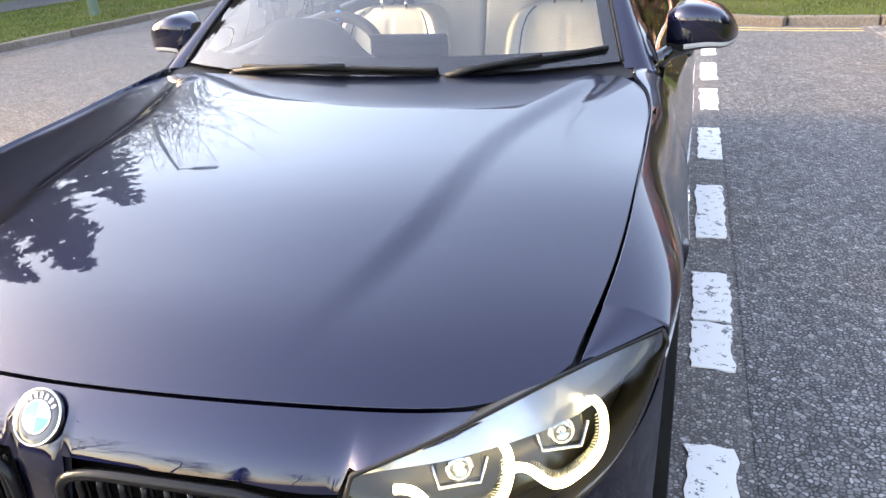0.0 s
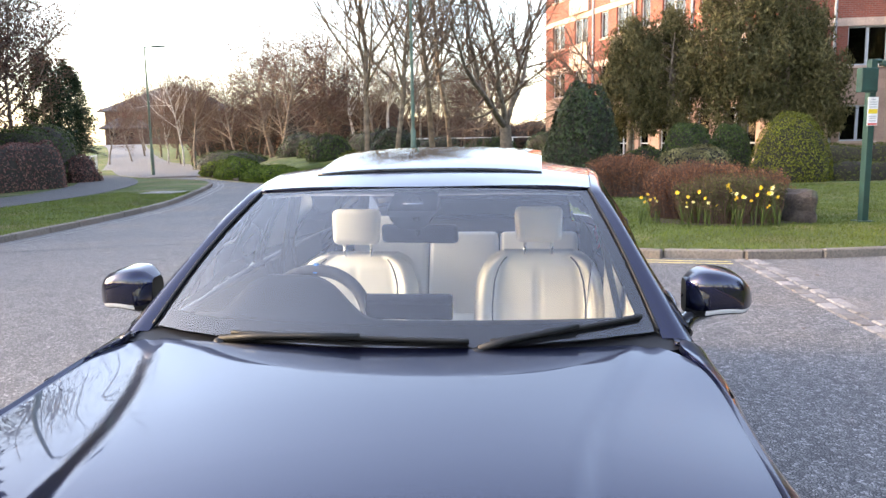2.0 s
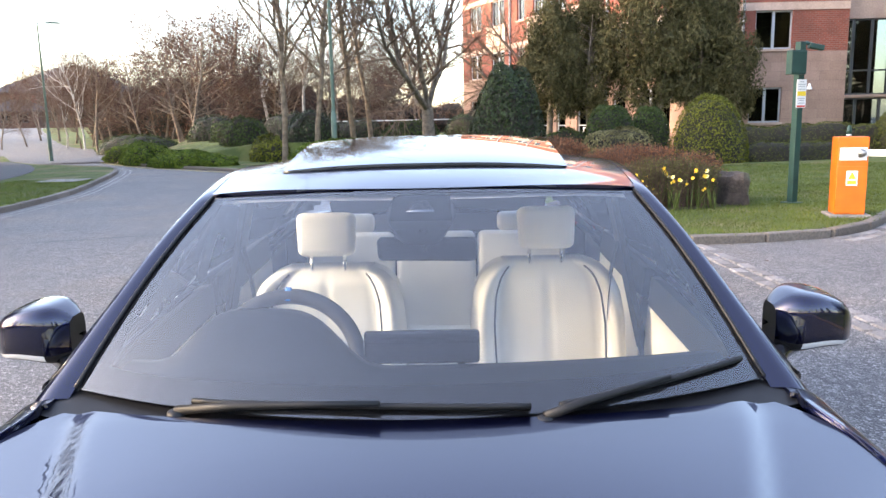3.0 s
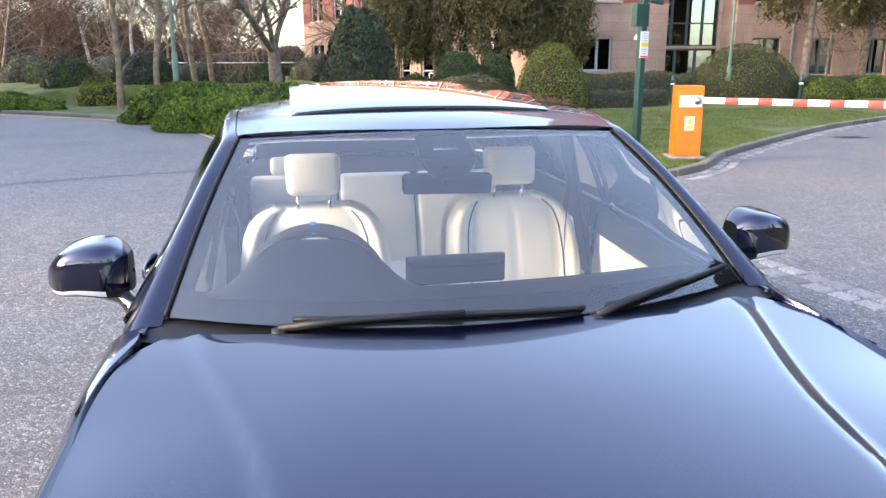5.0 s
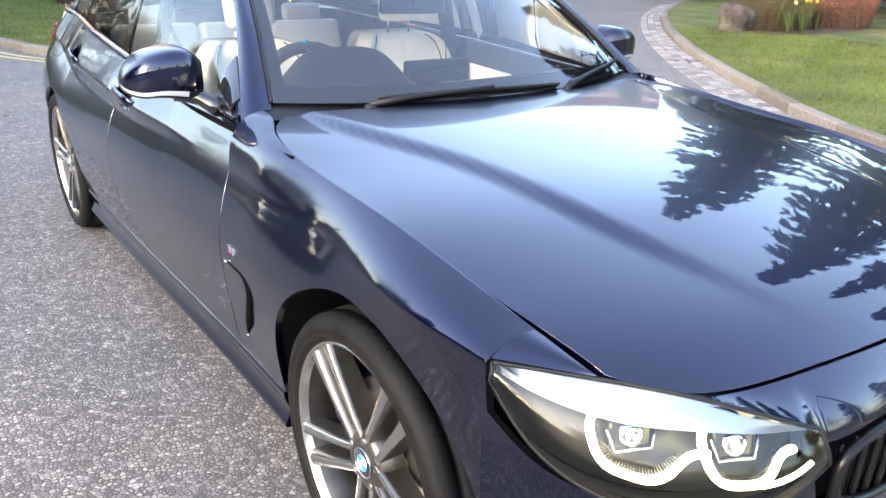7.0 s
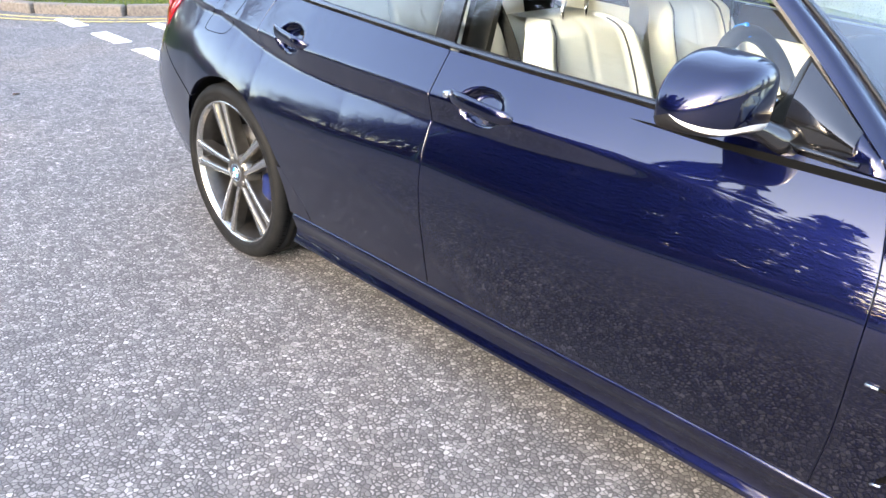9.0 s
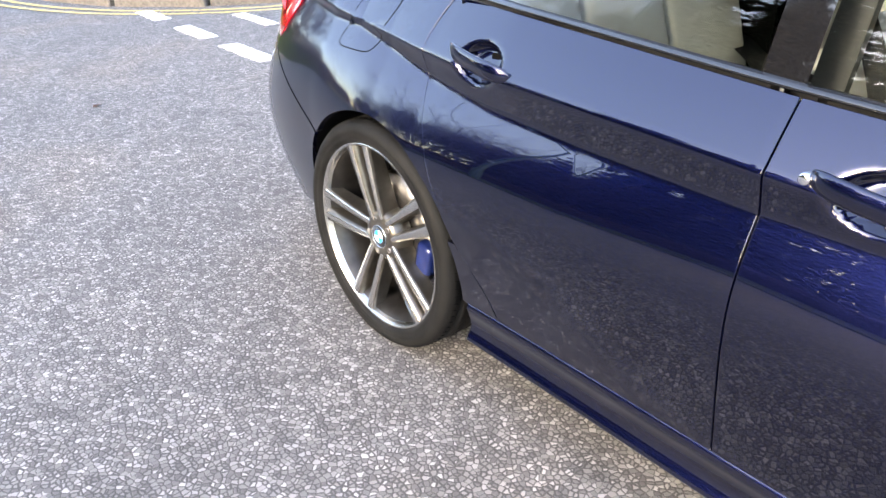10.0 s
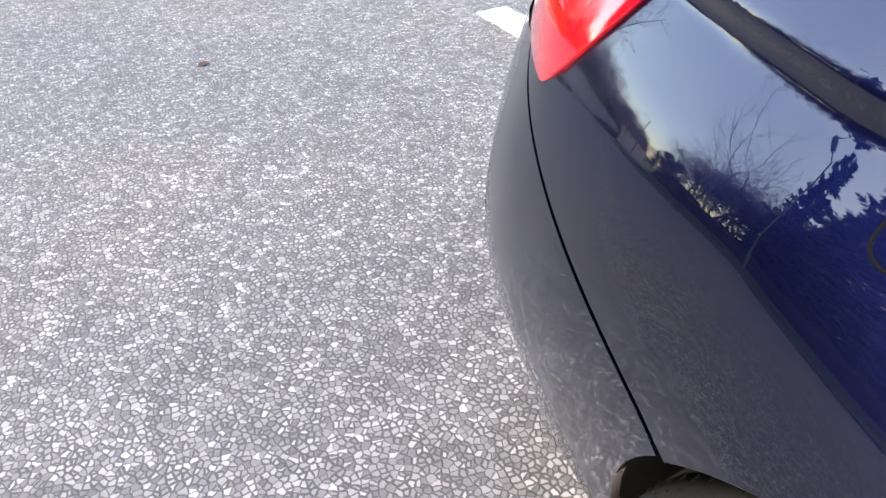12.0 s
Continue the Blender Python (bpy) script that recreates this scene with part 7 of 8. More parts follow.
def mound(name, label, category, x, y, z, wx, wy, h, mat, leaf=0.055, count=7000, power=2.3, lump=0.06, freq=2.2, yaw=0, flat=0.55, aspect=0.6, core=0.91, seed=1, group="", parent=None, tip=0.0):
    """A clipped or rounded bush: a solid heart, painted dark as the shade inside, under a coat of single leaves."""
    b = empty(name, label, category, group)
    b.matrix_basis = pose(x, y, z, 0, 0, yaw)
    count, leaf = int(count * 0.75), leaf * 1.12
    P, N = dome_points(count, wx / 2, wy / 2, h, power, seed, lump, freq)
    if tip:
        P[:, :2] *= (1 - tip * np.clip(P[:, 2:] / h, 0, 1) ** 2)
    P = P * (1 - rng.exponential(0.025, (count if len(P) == count else len(P), 1)).clip(0, 0.2))
    P[:, 2] = P[:, 2].clip(0.01, None)
    V, F = leaf_quads(P, N, leaf, leaf * aspect, flat)
    ob = new("leaves", mesh_of("leaves", V, F, mat))
    ob.parent = b
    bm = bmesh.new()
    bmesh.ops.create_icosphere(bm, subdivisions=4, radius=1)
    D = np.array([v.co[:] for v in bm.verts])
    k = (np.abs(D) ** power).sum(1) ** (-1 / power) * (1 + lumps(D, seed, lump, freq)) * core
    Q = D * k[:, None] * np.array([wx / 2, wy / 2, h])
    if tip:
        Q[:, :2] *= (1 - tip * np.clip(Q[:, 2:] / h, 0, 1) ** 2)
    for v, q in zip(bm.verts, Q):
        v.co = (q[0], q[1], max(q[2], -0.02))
    part("heart", bm, CORE_SHADE, b)
    return b


def hedge(name, label, pts, h, w, mat, leaf=0.06, density=260, seed=3, z=0.08, lump=0.10):
    """A hedge along a line: rounded section, leaves all over."""
    b = empty(name, label, "hedge")
    line = smooth_line(pts, 0.25)
    d = np.r_[0, np.cumsum(np.linalg.norm(np.diff(line, axis=0), axis=1))]
    t = np.gradient(line, axis=0)
    t /= np.linalg.norm(t, axis=1, keepdims=True)
    side = np.stack([-t[:, 1], t[:, 0]], 1)

    def place(s, a, k):
        x = np.stack([np.interp(s, d, line[:, 0]), np.interp(s, d, line[:, 1])], 1)
        o = np.stack([np.interp(s, d, side[:, 0]), np.interp(s, d, side[:, 1])], 1)
        c, q = np.cos(a), np.sin(a)
        r = (np.abs(c) ** 4 + np.abs(q) ** 4) ** -0.25 * k
        r = r * (1 + lump * (np.sin(s * 1.7 + seed) * 0.5 + np.sin(s * 4.1 + 3 * a) * 0.4 + np.sin(s * 9 + 5 * a) * 0.2))
        end = np.clip(np.minimum(s, d[-1] - s) / (w * 0.5), 0.05, 1) ** 0.4
        P = np.c_[x + o * (c * r * end * w / 2)[:, None], z + np.clip(q * r * end, 0.0, 2) * h]
        N = np.c_[o * c[:, None] / w, q / h]
        return P, unit(N)
    leaf, n = leaf * 1.12, int(d[-1] * (2 * h + w) * density * 0.75)
    P, N = place(rng.uniform(0, d[-1], n), rng.uniform(-0.02, math.pi + 0.02, n), 1 - rng.exponential(0.02, n).clip(0, 0.15))
    V, F = leaf_quads(P, N, leaf, leaf * 0.65, 0.5)
    new("leaves", mesh_of("leaves", V, F, mat)).parent = b
    # solid heart whose dark colour stands in for shade between the leaves
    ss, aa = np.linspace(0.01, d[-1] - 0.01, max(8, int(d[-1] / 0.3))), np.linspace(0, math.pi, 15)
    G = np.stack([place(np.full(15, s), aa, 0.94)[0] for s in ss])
    part("heart", sheet(G, 0, (0, 0, 1)), CORE_SHADE, b)
    return b


class Twigs:
    """Collects tapering branches as three- to seven-sided bars."""
    def __init__(self):
        self.v, self.f, self.n = [], [], 0

    def add(self, pts, r0, r1, sides):
        p = np.asarray(pts)
        m = len(p)
        t = unit(np.gradient(p, axis=0))
        ref = np.array([0.3, 0.2, 1.0]) if abs(t[0][2]) < 0.8 else np.array([1.0, 0.1, 0.0])
        u = unit(np.cross(t, ref))
        w = np.cross(t, u)
        r = np.linspace(r0, r1, m)[:, None, None]
        a = np.arange(sides) * 2 * math.pi / sides
        ring = p[:, None] + r * (np.cos(a)[None, :, None] * u[:, None] + np.sin(a)[None, :, None] * w[:, None])
        self.v.append(ring.reshape(-1, 3))
        i = np.arange(m - 1)[:, None] * sides
        k = np.arange(sides)[None]
        q = np.stack([i + k, i + (k + 1) % sides, i + sides + (k + 1) % sides, i + sides + k], -1).reshape(-1, 4) + self.n
        self.f.append(q)
        self.n += m * sides

    def mesh(self, name, mat):
        return mesh_of(name, np.concatenate(self.v), np.concatenate(self.f), mat, True)


def grow(trunk, crown, tips, start, direction, length, radius, level, levels, spread, up, kids, r):
    """One branch and, from it, its own branches."""
    steps = 6 if level < 2 else 3 if level == 2 else 1
    pts, p, d = [start], np.array(start, float), unit(np.array(direction, float))
    for _ in range(steps):
        d = unit(d + r.normal(0, 0.10 + 0.03 * level, 3) + np.array([0, 0, up * (0.10 if level else 0.05)]))
        p = p + d * length / steps
        pts.append(p.copy())
    end = radius * (0.35 if level == 0 else 0.3)
    (trunk if level < 2 else crown).add(pts, radius, end, 8 if level == 0 else 5 if level == 1 else 3)
    tips.append(p)
    if level >= levels:
        return
    P = np.array(pts)
    for k in range(kids[level]):
        f = (0.30 if level == 0 else 0.18) + (0.70 if level == 0 else 0.82) * (k + r.uniform(0, 0.9)) / kids[level]
        f = min(f, 1.0)
        q = P[0] + 0
        s = f * steps
        i = min(int(s), steps - 1)
        q = P[i] + (P[i + 1] - P[i]) * (s - i)
        axis = unit(P[i + 1] - P[i])
        o = r.normal(0, 1, 3)
        o = unit(o - axis * (o @ axis))
        dirn = unit(axis * math.cos(spread[level]) + o * math.sin(spread[level]))
        grow(trunk, crown, tips, q, dirn, length * (0.62 if level == 0 else 0.55) * r.uniform(0.7, 1.15) * (1.15 - 0.5 * f), radius * (1 - 0.62 * f) * 0.55, level + 1, levels, spread, up, kids, r)


def bare_tree(name, label, h, radius, bark, twig, seed, kids=(14, 9, 7), spread=(0.85, 0.8, 0.75), up=0.5, fork=0.0, leaves=None, leaf=0.08, count=0):
    """A leafless tree; fork: the height at which the trunk ends in main limbs."""
    r = np.random.default_rng(seed)
    trunk, crown, tips = Twigs(), Twigs(), []
    if fork:
        trunk.add([(0, 0, -0.1), (0.03, 0.02, fork * 0.5), (0.0, 0.05, fork)], radius * 1.15, radius * 0.9, 10)
        for k in range(6):
            a = k * math.pi / 3 + r.uniform(-0.3, 0.3)
            tilt = r.uniform(0.45, 1.15)
            grow(trunk, crown, tips, np.array([0, 0.05, fork - 0.08]), (math.cos(a) * math.sin(tilt), math.sin(a) * math.sin(tilt), math.cos(tilt)), (h - fork) * r.uniform(0.75, 1.0), radius * 0.5, 1, 4, (0.8, 0.75, 0.7, 0.7), up, (0, 11, 8, 7), r)
    else:
        grow(trunk, crown, tips, np.array([0, 0, -0.1]), (0.02, 0.01, 1), h, radius, 0, len(kids), (*spread, 0.7), up, kids, r)
    t = empty(name, label, "tree", "trees of the grounds")
    new("trunk", trunk.mesh("trunk", bark)).parent = t
    c = new("crown", crown.mesh("crown", twig))
    c.parent = t
    if leaves is not None:
        T = np.array(tips)
        P = T[r.integers(0, len(T), count)] + r.normal(0, 0.16, (count, 3))
        V, F = leaf_quads(P, r.normal(0, 1, (count, 3)), leaf, leaf * 0.6, 0.3)
        new("leaves", mesh_of("leaves", V, F, leaves)).parent = t
    return t


def conifer(name, label, h, w, mat, seed, droop=0.25, bare=0.08, needles=26, whorl=0.21):
    """A spruce or fir: whorls of hanging boughs set with short sprays."""
    r = np.random.default_rng(seed)
    trunk = Twigs()
    trunk.add([(0, 0, -0.1), (0.02, 0, h * 0.5), (0, 0, h)], 0.018 * h + 0.03, 0.012, 8)
    P, T, N = [], [], []
    z = h * bare
    while z < h * 0.985:
        f = (z / h - bare) / (1 - bare)
        reach = w / 2 * (1 - f) ** 0.85 * r.uniform(0.75, 1.15) + 0.12
        for k in range(7):
            a = r.uniform(0, 2 * math.pi)
            L = reach * r.uniform(0.5, 1.15)
            s = np.linspace(0, 1, 6)
            rise = 0.30 * (f - 0.25)
            B = np.stack([np.cos(a) * L * s, np.sin(a) * L * s, z + L * (rise * s - droop * s * s + 0.10 * s ** 3)], 1)
            trunk.add(B, 0.012 + 0.012 * L, 0.004, 3)
            m = int(needles * L) + 6
            u = r.uniform(0.08, 1.0, m) ** 0.8
            base = np.stack([np.interp(u, s, B[:, i]) for i in range(3)], 1)
            out = unit(B[-1] - B[0])
            sd = np.array([-math.sin(a), math.cos(a), 0])
            sgn = r.choice([-1, 1], m)[:, None]
            dirs = unit(out * r.uniform(0.5, 1.1, (m, 1)) + sd * sgn * r.uniform(0.2, 1.0, (m, 1)) + np.array([0, 0, -1]) * r.uniform(-0.15, 0.55, (m, 1)))
            P.append(base)
            T.append(dirs * (0.16 + 0.34 * (1 - u[:, None]) * min(1, L / 1.5) + 0.08))
            N.append(np.tile([0, 0, 1.0], (m, 1)) + r.normal(0, 0.4, (m, 3)))
        z += whorl * r.uniform(0.7, 1.3) * (1.2 - 0.5 * f)
    P, T, N = map(np.concatenate, (P, T, N))
    B = unit(np.cross(N, T)) * (0.035 + 0.10 * np.linalg.norm(T, axis=1, keepdims=True))
    V = np.stack([P, P + T * 0.55 + B, P + T, P + T * 0.55 - B], 1).reshape(-1, 3)
    t = empty(name, label, "tree", "trees of the grounds")
    new("trunk", trunk.mesh("trunk", BARK)).parent = t
    new("crown", mesh_of("crown", V, np.arange(len(V)).reshape(-1, 4), mat)).parent = t
    return t


def clumped_tree(name, label, h, w, base, mat, bark, seed, clumps=46, per=320, leaf=0.13, stems=2, power=1.6, lean=0.0):
    """An evergreen with bare stems below and a crown of ragged leaf clumps with gaps between."""
    r = np.random.default_rng(seed)
    trunk, crown, tips = Twigs(), Twigs(), []
    P, N = [], []
    for s in range(stems):
        a = r.uniform(0, 6.28)
        foot = np.array([math.cos(a) * 0.25 * (stems > 1), math.sin(a) * 0.25 * (stems > 1), -0.1])
        top = np.array([math.cos(a) * w * 0.12, math.sin(a) * w * 0.12, h * 0.9])
        mid = (foot + top) / 2 + r.normal(0, 0.15, 3)
        trunk.add([foot, (foot + mid) / 2, mid, (mid + top) / 2, top], 0.05 + 0.016 * h, 0.02, 7)
    for k in range(clumps):
        f = (k + r.uniform(0, 1)) / clumps
        z = base + (h - base) * f
        reach = w / 2 * (1 - f ** power) ** 0.6 * (0.55 + 0.45 * min(1, f * 4))
        a = r.uniform(0, 6.28)
        rr = reach * math.sqrt(r.uniform(0.15, 1.0))
        c = np.array([math.cos(a) * rr, math.sin(a) * rr, z])
        trunk.add([(0, 0, max(z - rr * 0.5, 0.5)), c * np.array([0.5, 0.5, 1]) - np.array([0, 0, rr * 0.2]), c], 0.03, 0.008, 4)
        size = r.uniform(0.55, 1.0) * (0.22 * w if w < 4 else 0.9)
        D = unit(r.normal(0, 1, (per, 3)))
        q = D * (size * r.uniform(0.35, 1.0, (per, 1)) ** 0.5) * np.array([0.72, 0.72, 1.25]) * (1 + lumps(D, seed * 100 + k, 0.5, 3.0))[:, None]
        P.append(c + q)
        N.append(D)
    P, N = np.concatenate(P), np.concatenate(N)
    V, F = leaf_quads(P, N, leaf * 1.5, leaf * 0.42, 0.35, 0.9)
    t = empty(name, label, "tree", "trees of the grounds")
    new("trunk", trunk.mesh("trunk", bark)).parent = t
    new("crown", mesh_of("crown", V, F, mat)).parent = t
    return t


def again(tree, x, y, z=0.08, turn=0.0, size=1.0):
    return copy_thing(tree, pose(x, y, z, 0, 0, turn) @ Matrix.Scale(size, 4))


# raised bank under the street trees
gx, gy = np.meshgrid(np.linspace(-14, 8, 90), np.linspace(14, 50, 110), indexing="ij")
flat = np.stack([gx.ravel(), gy.ravel()], 1)
dist = np.sqrt(((flat[:, None] - LINE_A[None, ::2]) ** 2).sum(-1)).min(1)
near = LINE_A[np.sqrt(((flat[:, None] - LINE_A[None, ::2]) ** 2).sum(-1)).argmin(1) * 2]
inside = (flat[:, 0] > np.interp(flat[:, 1], LINE_A[LINE_A[:, 1] > 14][:, 1], LINE_A[LINE_A[:, 1] > 14][:, 0]))
rise = np.where(inside, 0.68 * blend((dist - 0.25) / 4.2), -0.1) * blend((5 - flat[:, 0]) / 5) * blend((flat[:, 1] - 15.5) / 3)
rise = np.where(inside, rise, -0.1)
tag_structure(part("bank", sheet(np.concatenate([flat, (KERB_H - 0.016 + rise)[:, None]], 1).reshape(90, 110, 3), 0, (0, 0, 1)), LAWN), "gentle grass bank rising behind the kerb")


def ground_z(x, y):
    i, j = int(np.clip(round((x + 14) / 22 * 89), 0, 89)), int(np.clip(round((y - 14) / 36 * 109), 0, 109))
    return KERB_H - 0.02 + max(0.0, float(rise.reshape(90, 110)[i, j])) if -14 < x < 8 and 14 < y < 50 else KERB_H - 0.02


# bare street trees on the bank
YOUNG = dict(kids=(22, 10, 8), spread=(0.70, 0.75, 0.7), up=0.9)
s1 = bare_tree("tree", "tall bare young street tree on the bank", 9.5, 0.105, BARK_PALE, TWIG, 11, **YOUNG)
s1.matrix_basis = pose(-5.6, 25.2, ground_z(-5.6, 25.2))
s2 = bare_tree("tree", "tall bare young street tree on the bank", 9.0, 0.10, BARK_PALE, TWIG, 12, **YOUNG)
s2.matrix_basis = pose(-4.4, 24.8, ground_z(-4.4, 24.8))
again(s1, -3.4, 27.6, ground_z(-3.4, 27.6), 140, 1.05)
again(s2, -3.2, 31.0, ground_z(-3.2, 31), 60, 1.1)
t4 = bare_tree("tree", "spreading bare tree with a short stout trunk", 8.6, 0.24, BARK, TWIG, 14, fork=1.9, up=0.25)
t4.matrix_basis = pose(-0.74, 27.8, ground_z(-0.74, 27.8))
again(t4, 4.6, 40.0, 0.08, 100, 1.0)
# tree belts
b1 = bare_tree("tree", "bare brown woodland tree with fine twigs", 8.5, 0.13, BARK, TWIG, 21, kids=(18, 8, 7), spread=(0.95, 0.85, 0.8), up=0.35)
b2 = bare_tree("tree", "bare brown woodland tree with fine twigs", 7.5, 0.12, BARK, TWIG_RED, 22, kids=(18, 8, 7), spread=(0.95, 0.9, 0.8), up=0.3, leaves=BROWN_LEAF, leaf=0.10, count=6000)
b3 = bare_tree("birch_tree", "slender bare birch with pale bark", 10.5, 0.12, BIRCH_BARK, TWIG_PALE, 23, kids=(20, 8, 6), spread=(0.75, 0.75, 0.7), up=0.2)
b1.matrix_basis, b2.matrix_basis, b3.matrix_basis = pose(-14.0, 46.0, 0.08), pose(-17.5, 49, 0.08), pose(-12.6, 52, 0.08)
c1 = conifer("conifer_tree", "tall dark conifer with hanging boughs", 11.0, 5.4, CONIFER, 31, needles=18)
c1.matrix_basis = pose(20.0, 9.5, 0.08) @ Matrix.Scale(1.2, 4)
c2 = conifer("conifer_tree", "tall dark conifer with hanging boughs", 9.5, 5.6, CONIFER, 32, 0.32, needles=18)
c2.matrix_basis = pose(24.5, 13.0, 0.08, 0, 0, 70) @ Matrix.Scale(1.25, 4)
again(c1, 18.6, 4.6, 0.08, 80, 1.2)
again(c2, 20.0, 0.5, 0.08, 10, 1.3)
again(c1, 22.5, -4.0, 0.08, 150, 1.2)
for x, y, q, size in ((-27.0, 18.5, 30, 1.4), (-28.5, 13.0, 80, 1.3), (-27.5, 8.0, 200, 0.9), (-31.0, 24.5, 140, 1.4), (-28.0, 3.0, 300, 0.85)):
    again(c1 if q % 20 else c2, x, y, 0.08, q, size)
again(c2, 27.0, 6.0, 0.08, 20, 1.15)
again(c1, 22.6, 12.2, 0.08, 260, 1.3)
for x, y, q, size, tree in ((-20.6, 17.9, 15, 1.30, c1), (-22.4, 14.9, 95, 1.5, c1), (-24.2, 12.2, 170, 1.65, c2), (-25.6, 8.8, 240, 1.3, c1)):
    again(tree, x, y, 0.08, q, size)
again(c1, 31.0, 17.0, 0.08, 200, 1.05)
p2 = clumped_tree("pine_tree", "dark pine with a ragged open crown", 9.0, 5.0, 2.0, CONIFER, BARK, 47, 70, 300, 0.15, 1, 1.5)
p2.matrix_basis = pose(-31.0, 27.0, 0.08)
random.seed(5)
# the belt beyond the bank, low and brown
for k in range(40):
    a = radians(-27.5 + 26 * (k + random.random()) / 40)
    d = random.uniform(42, 66)
    x, y = d * math.sin(a), d * math.cos(a)
    again(random.choice((b1, b2, b2, b1, b3)), x, y, 0.08, random.uniform(0, 360), random.uniform(0.72, 1.05) * (0.62 if a < radians(-21) else 0.85))
# left of the road; further round, unseen trees added to fill the car's reflections
for hdg, d, tree, size in ((-33.5, 44, p2, 0.62), (-35, 40, p2, 0.62), (-36.5, 35, b2, 0.9), (-38, 36, b1, 1.0), (-39, 30, b3, 0.95), (-40.5, 33, b1, 1.15), (-42, 27, b2, 1.0), (-43, 31, b3, 1.1), (-45, 27, b2, 1.1), (-47, 31, b1, 1.1), (-50, 30, c2, 1.1), (-54, 32, b3, 1.1), (-58, 30, c1, 0.85),
                            (-63, 31, b1, 0.9), (-68, 31, c2, 0.85), (-74, 30, b3, 0.8), (-80, 30, c1, 0.75), (-88, 30, b1, 0.85), (-95, 31, c2, 0.8), (-103, 30, b2, 1.0), (-112, 30, b1, 1.3), (-122, 33, c1, 1.0), (-132, 36, b1, 1.2), (-142, 40, b3, 1.1), (-152, 42, b2, 1.2), (-162, 45, c1, 0.9), (-172, 46, b1, 1.2),
                            (178, 44, b3, 1.1), (169, 46, c2, 0.9), (160, 42, b1, 1.2), (150, 40, b2, 1.1), (140, 38, c1, 1.0), (130, 36, c2, 1.1), (120, 34, b1, 1.2), (110, 32, c1, 1.0), (102, 30, c2, 1.0), (94, 29, c1, 1.1), (87, 27, c2, 1.05)):
    a = radians(hdg)
    again(tree, d * math.sin(a), d * math.cos(a), 0.08, random.uniform(0, 360), size)
for hdg, d, tree, size in ((-41.5, 31, b2, 1.0), (-44.5, 33, b1, 1.1), (-38.5, 33, b2, 0.9), (-46, 38, b3, 1.1), (-43.5, 36, b2, 1.2), (-41, 38, b2, 1.1), (-47.5, 35, p2, 1.3), (-26.5, 66, b2, 0.75), (-25.5, 60, b2, 0.7), (-27.5, 70, b2, 0.75), (-24.2, 56, b2, 0.7), (-28.6, 72, b2, 0.7), (-36, 47, b3, 0.8), (-31, 60, b2, 0.5), (-29.5, 64, b1, 0.5), (-32.5, 75, c1, 0.5), (-28.5, 82, b2, 0.6), (-27, 88, b1, 0.6), (-26, 100, c1, 0.45)):
    a = radians(hdg)
    again(tree, d * math.sin(a), d * math.cos(a), 0.08 + float(climb(d * math.cos(a))), random.uniform(0, 360), size)
# dark evergreen thicket behind the belt
for hdg, d, w, h in ((-22, 70, 9, 4.5), (-19, 68, 10, 5.2), (-16, 66, 9, 5.5), (-13, 66, 10, 5), (-10, 68, 9, 4), (-7, 70, 9, 3.6), (-4, 72, 9, 3.2), (-1, 74, 9, 3.0)):
    a = radians(hdg)
    mound("thicket", "dark distant thicket behind the bare trees", "bush", d * math.sin(a), d * math.cos(a), 0.05, w, 5, h, BROWN_LEAF, 0.22, 5000, 2.2, 0.22, 4.0, seed=int(d + hdg))
# evergreens before the office
e1 = clumped_tree("evergreen_tree", "large dull-green evergreen with bare lower stems", 9.6, 4.4, 2.3, CYPRESS, BARK, 41, 90, 320, 0.15, 3)
e1.matrix_basis = pose(8.6, 31.6, 0.08)
e2 = clumped_tree("evergreen_tree", "dull-green evergreen with bare lower stems", 6.4, 3.6, 1.9, CYPRESS, BARK, 42, 60, 320, 0.14, 3)
e2.matrix_basis = pose(6.2, 33.0, 0.08)
again(e1, 10.6, 32.0, 0.08, 120, 0.86)
again(e2, 4.6, 33.2, 0.08, 190, 0.95)
again(e2, 12.0, 32.3, 0.08, 60, 0.95)
pine = clumped_tree("pine_tree", "tall pine with an open crown on a bare trunk", 10.5, 5.6, 3.6, CYPRESS, BARK, 43, 56, 320, 0.18, 1, 1.3)
pine.matrix_basis = pose(20.8, 27.6, 0.08)
for x, y, q, size in ((25.5, 30.0, 40, 0.95), (29.5, 28.0, 90, 1.05), (33.5, 31.5, 200, 1.0), (38, 30, 20, 1.1), (34, 22, 310, 1.0), (41, 24, 140, 1.1)):
    again(pine, x, y, 0.08, q, size)
for x, y, q, size in ((23.4, 29.4, 10, 0.6), (27.3, 31.5, 50, 0.66), (31.2, 29.9, 250, 0.7)):
    again(b1, x, y, 0.08, q, size)

# clipped shrubs on the lawn
mound("holly_bush", "tall dark green cone-shaped holly bush", "bush", 1.78, 22.3, 0.08, 2.3, 2.3, 3.05, HOLLY, 0.085, 14000, 2.3, 0.10, 3.5, tip=0.10, seed=2)
mound("shrub", "round clipped dark green shrub on the lawn", "bush", 5.38, 24.5, 0.08, 1.75, 1.75, 1.85, BOX_GREEN, 0.07, 8000, 2.6, 0.04, 3, seed=3, group="clipped shrubs")
mound("shrub", "round clipped dark green shrub on the lawn", "bush", 6.75, 24.9, 0.08, 1.4, 1.4, 1.80, BOX_GREEN, 0.07, 7000, 2.6, 0.04, 3, seed=4, group="clipped shrubs")
mound("shrub", "yellow-green clipped dome shrub on the lawn", "bush", 8.0, 22.6, 0.08, 2.3, 2.3, 2.05, YELLOW_GREEN, 0.05, 15000, 2.15, 0.03, 3, tip=0.12, seed=5, group="clipped shrubs")
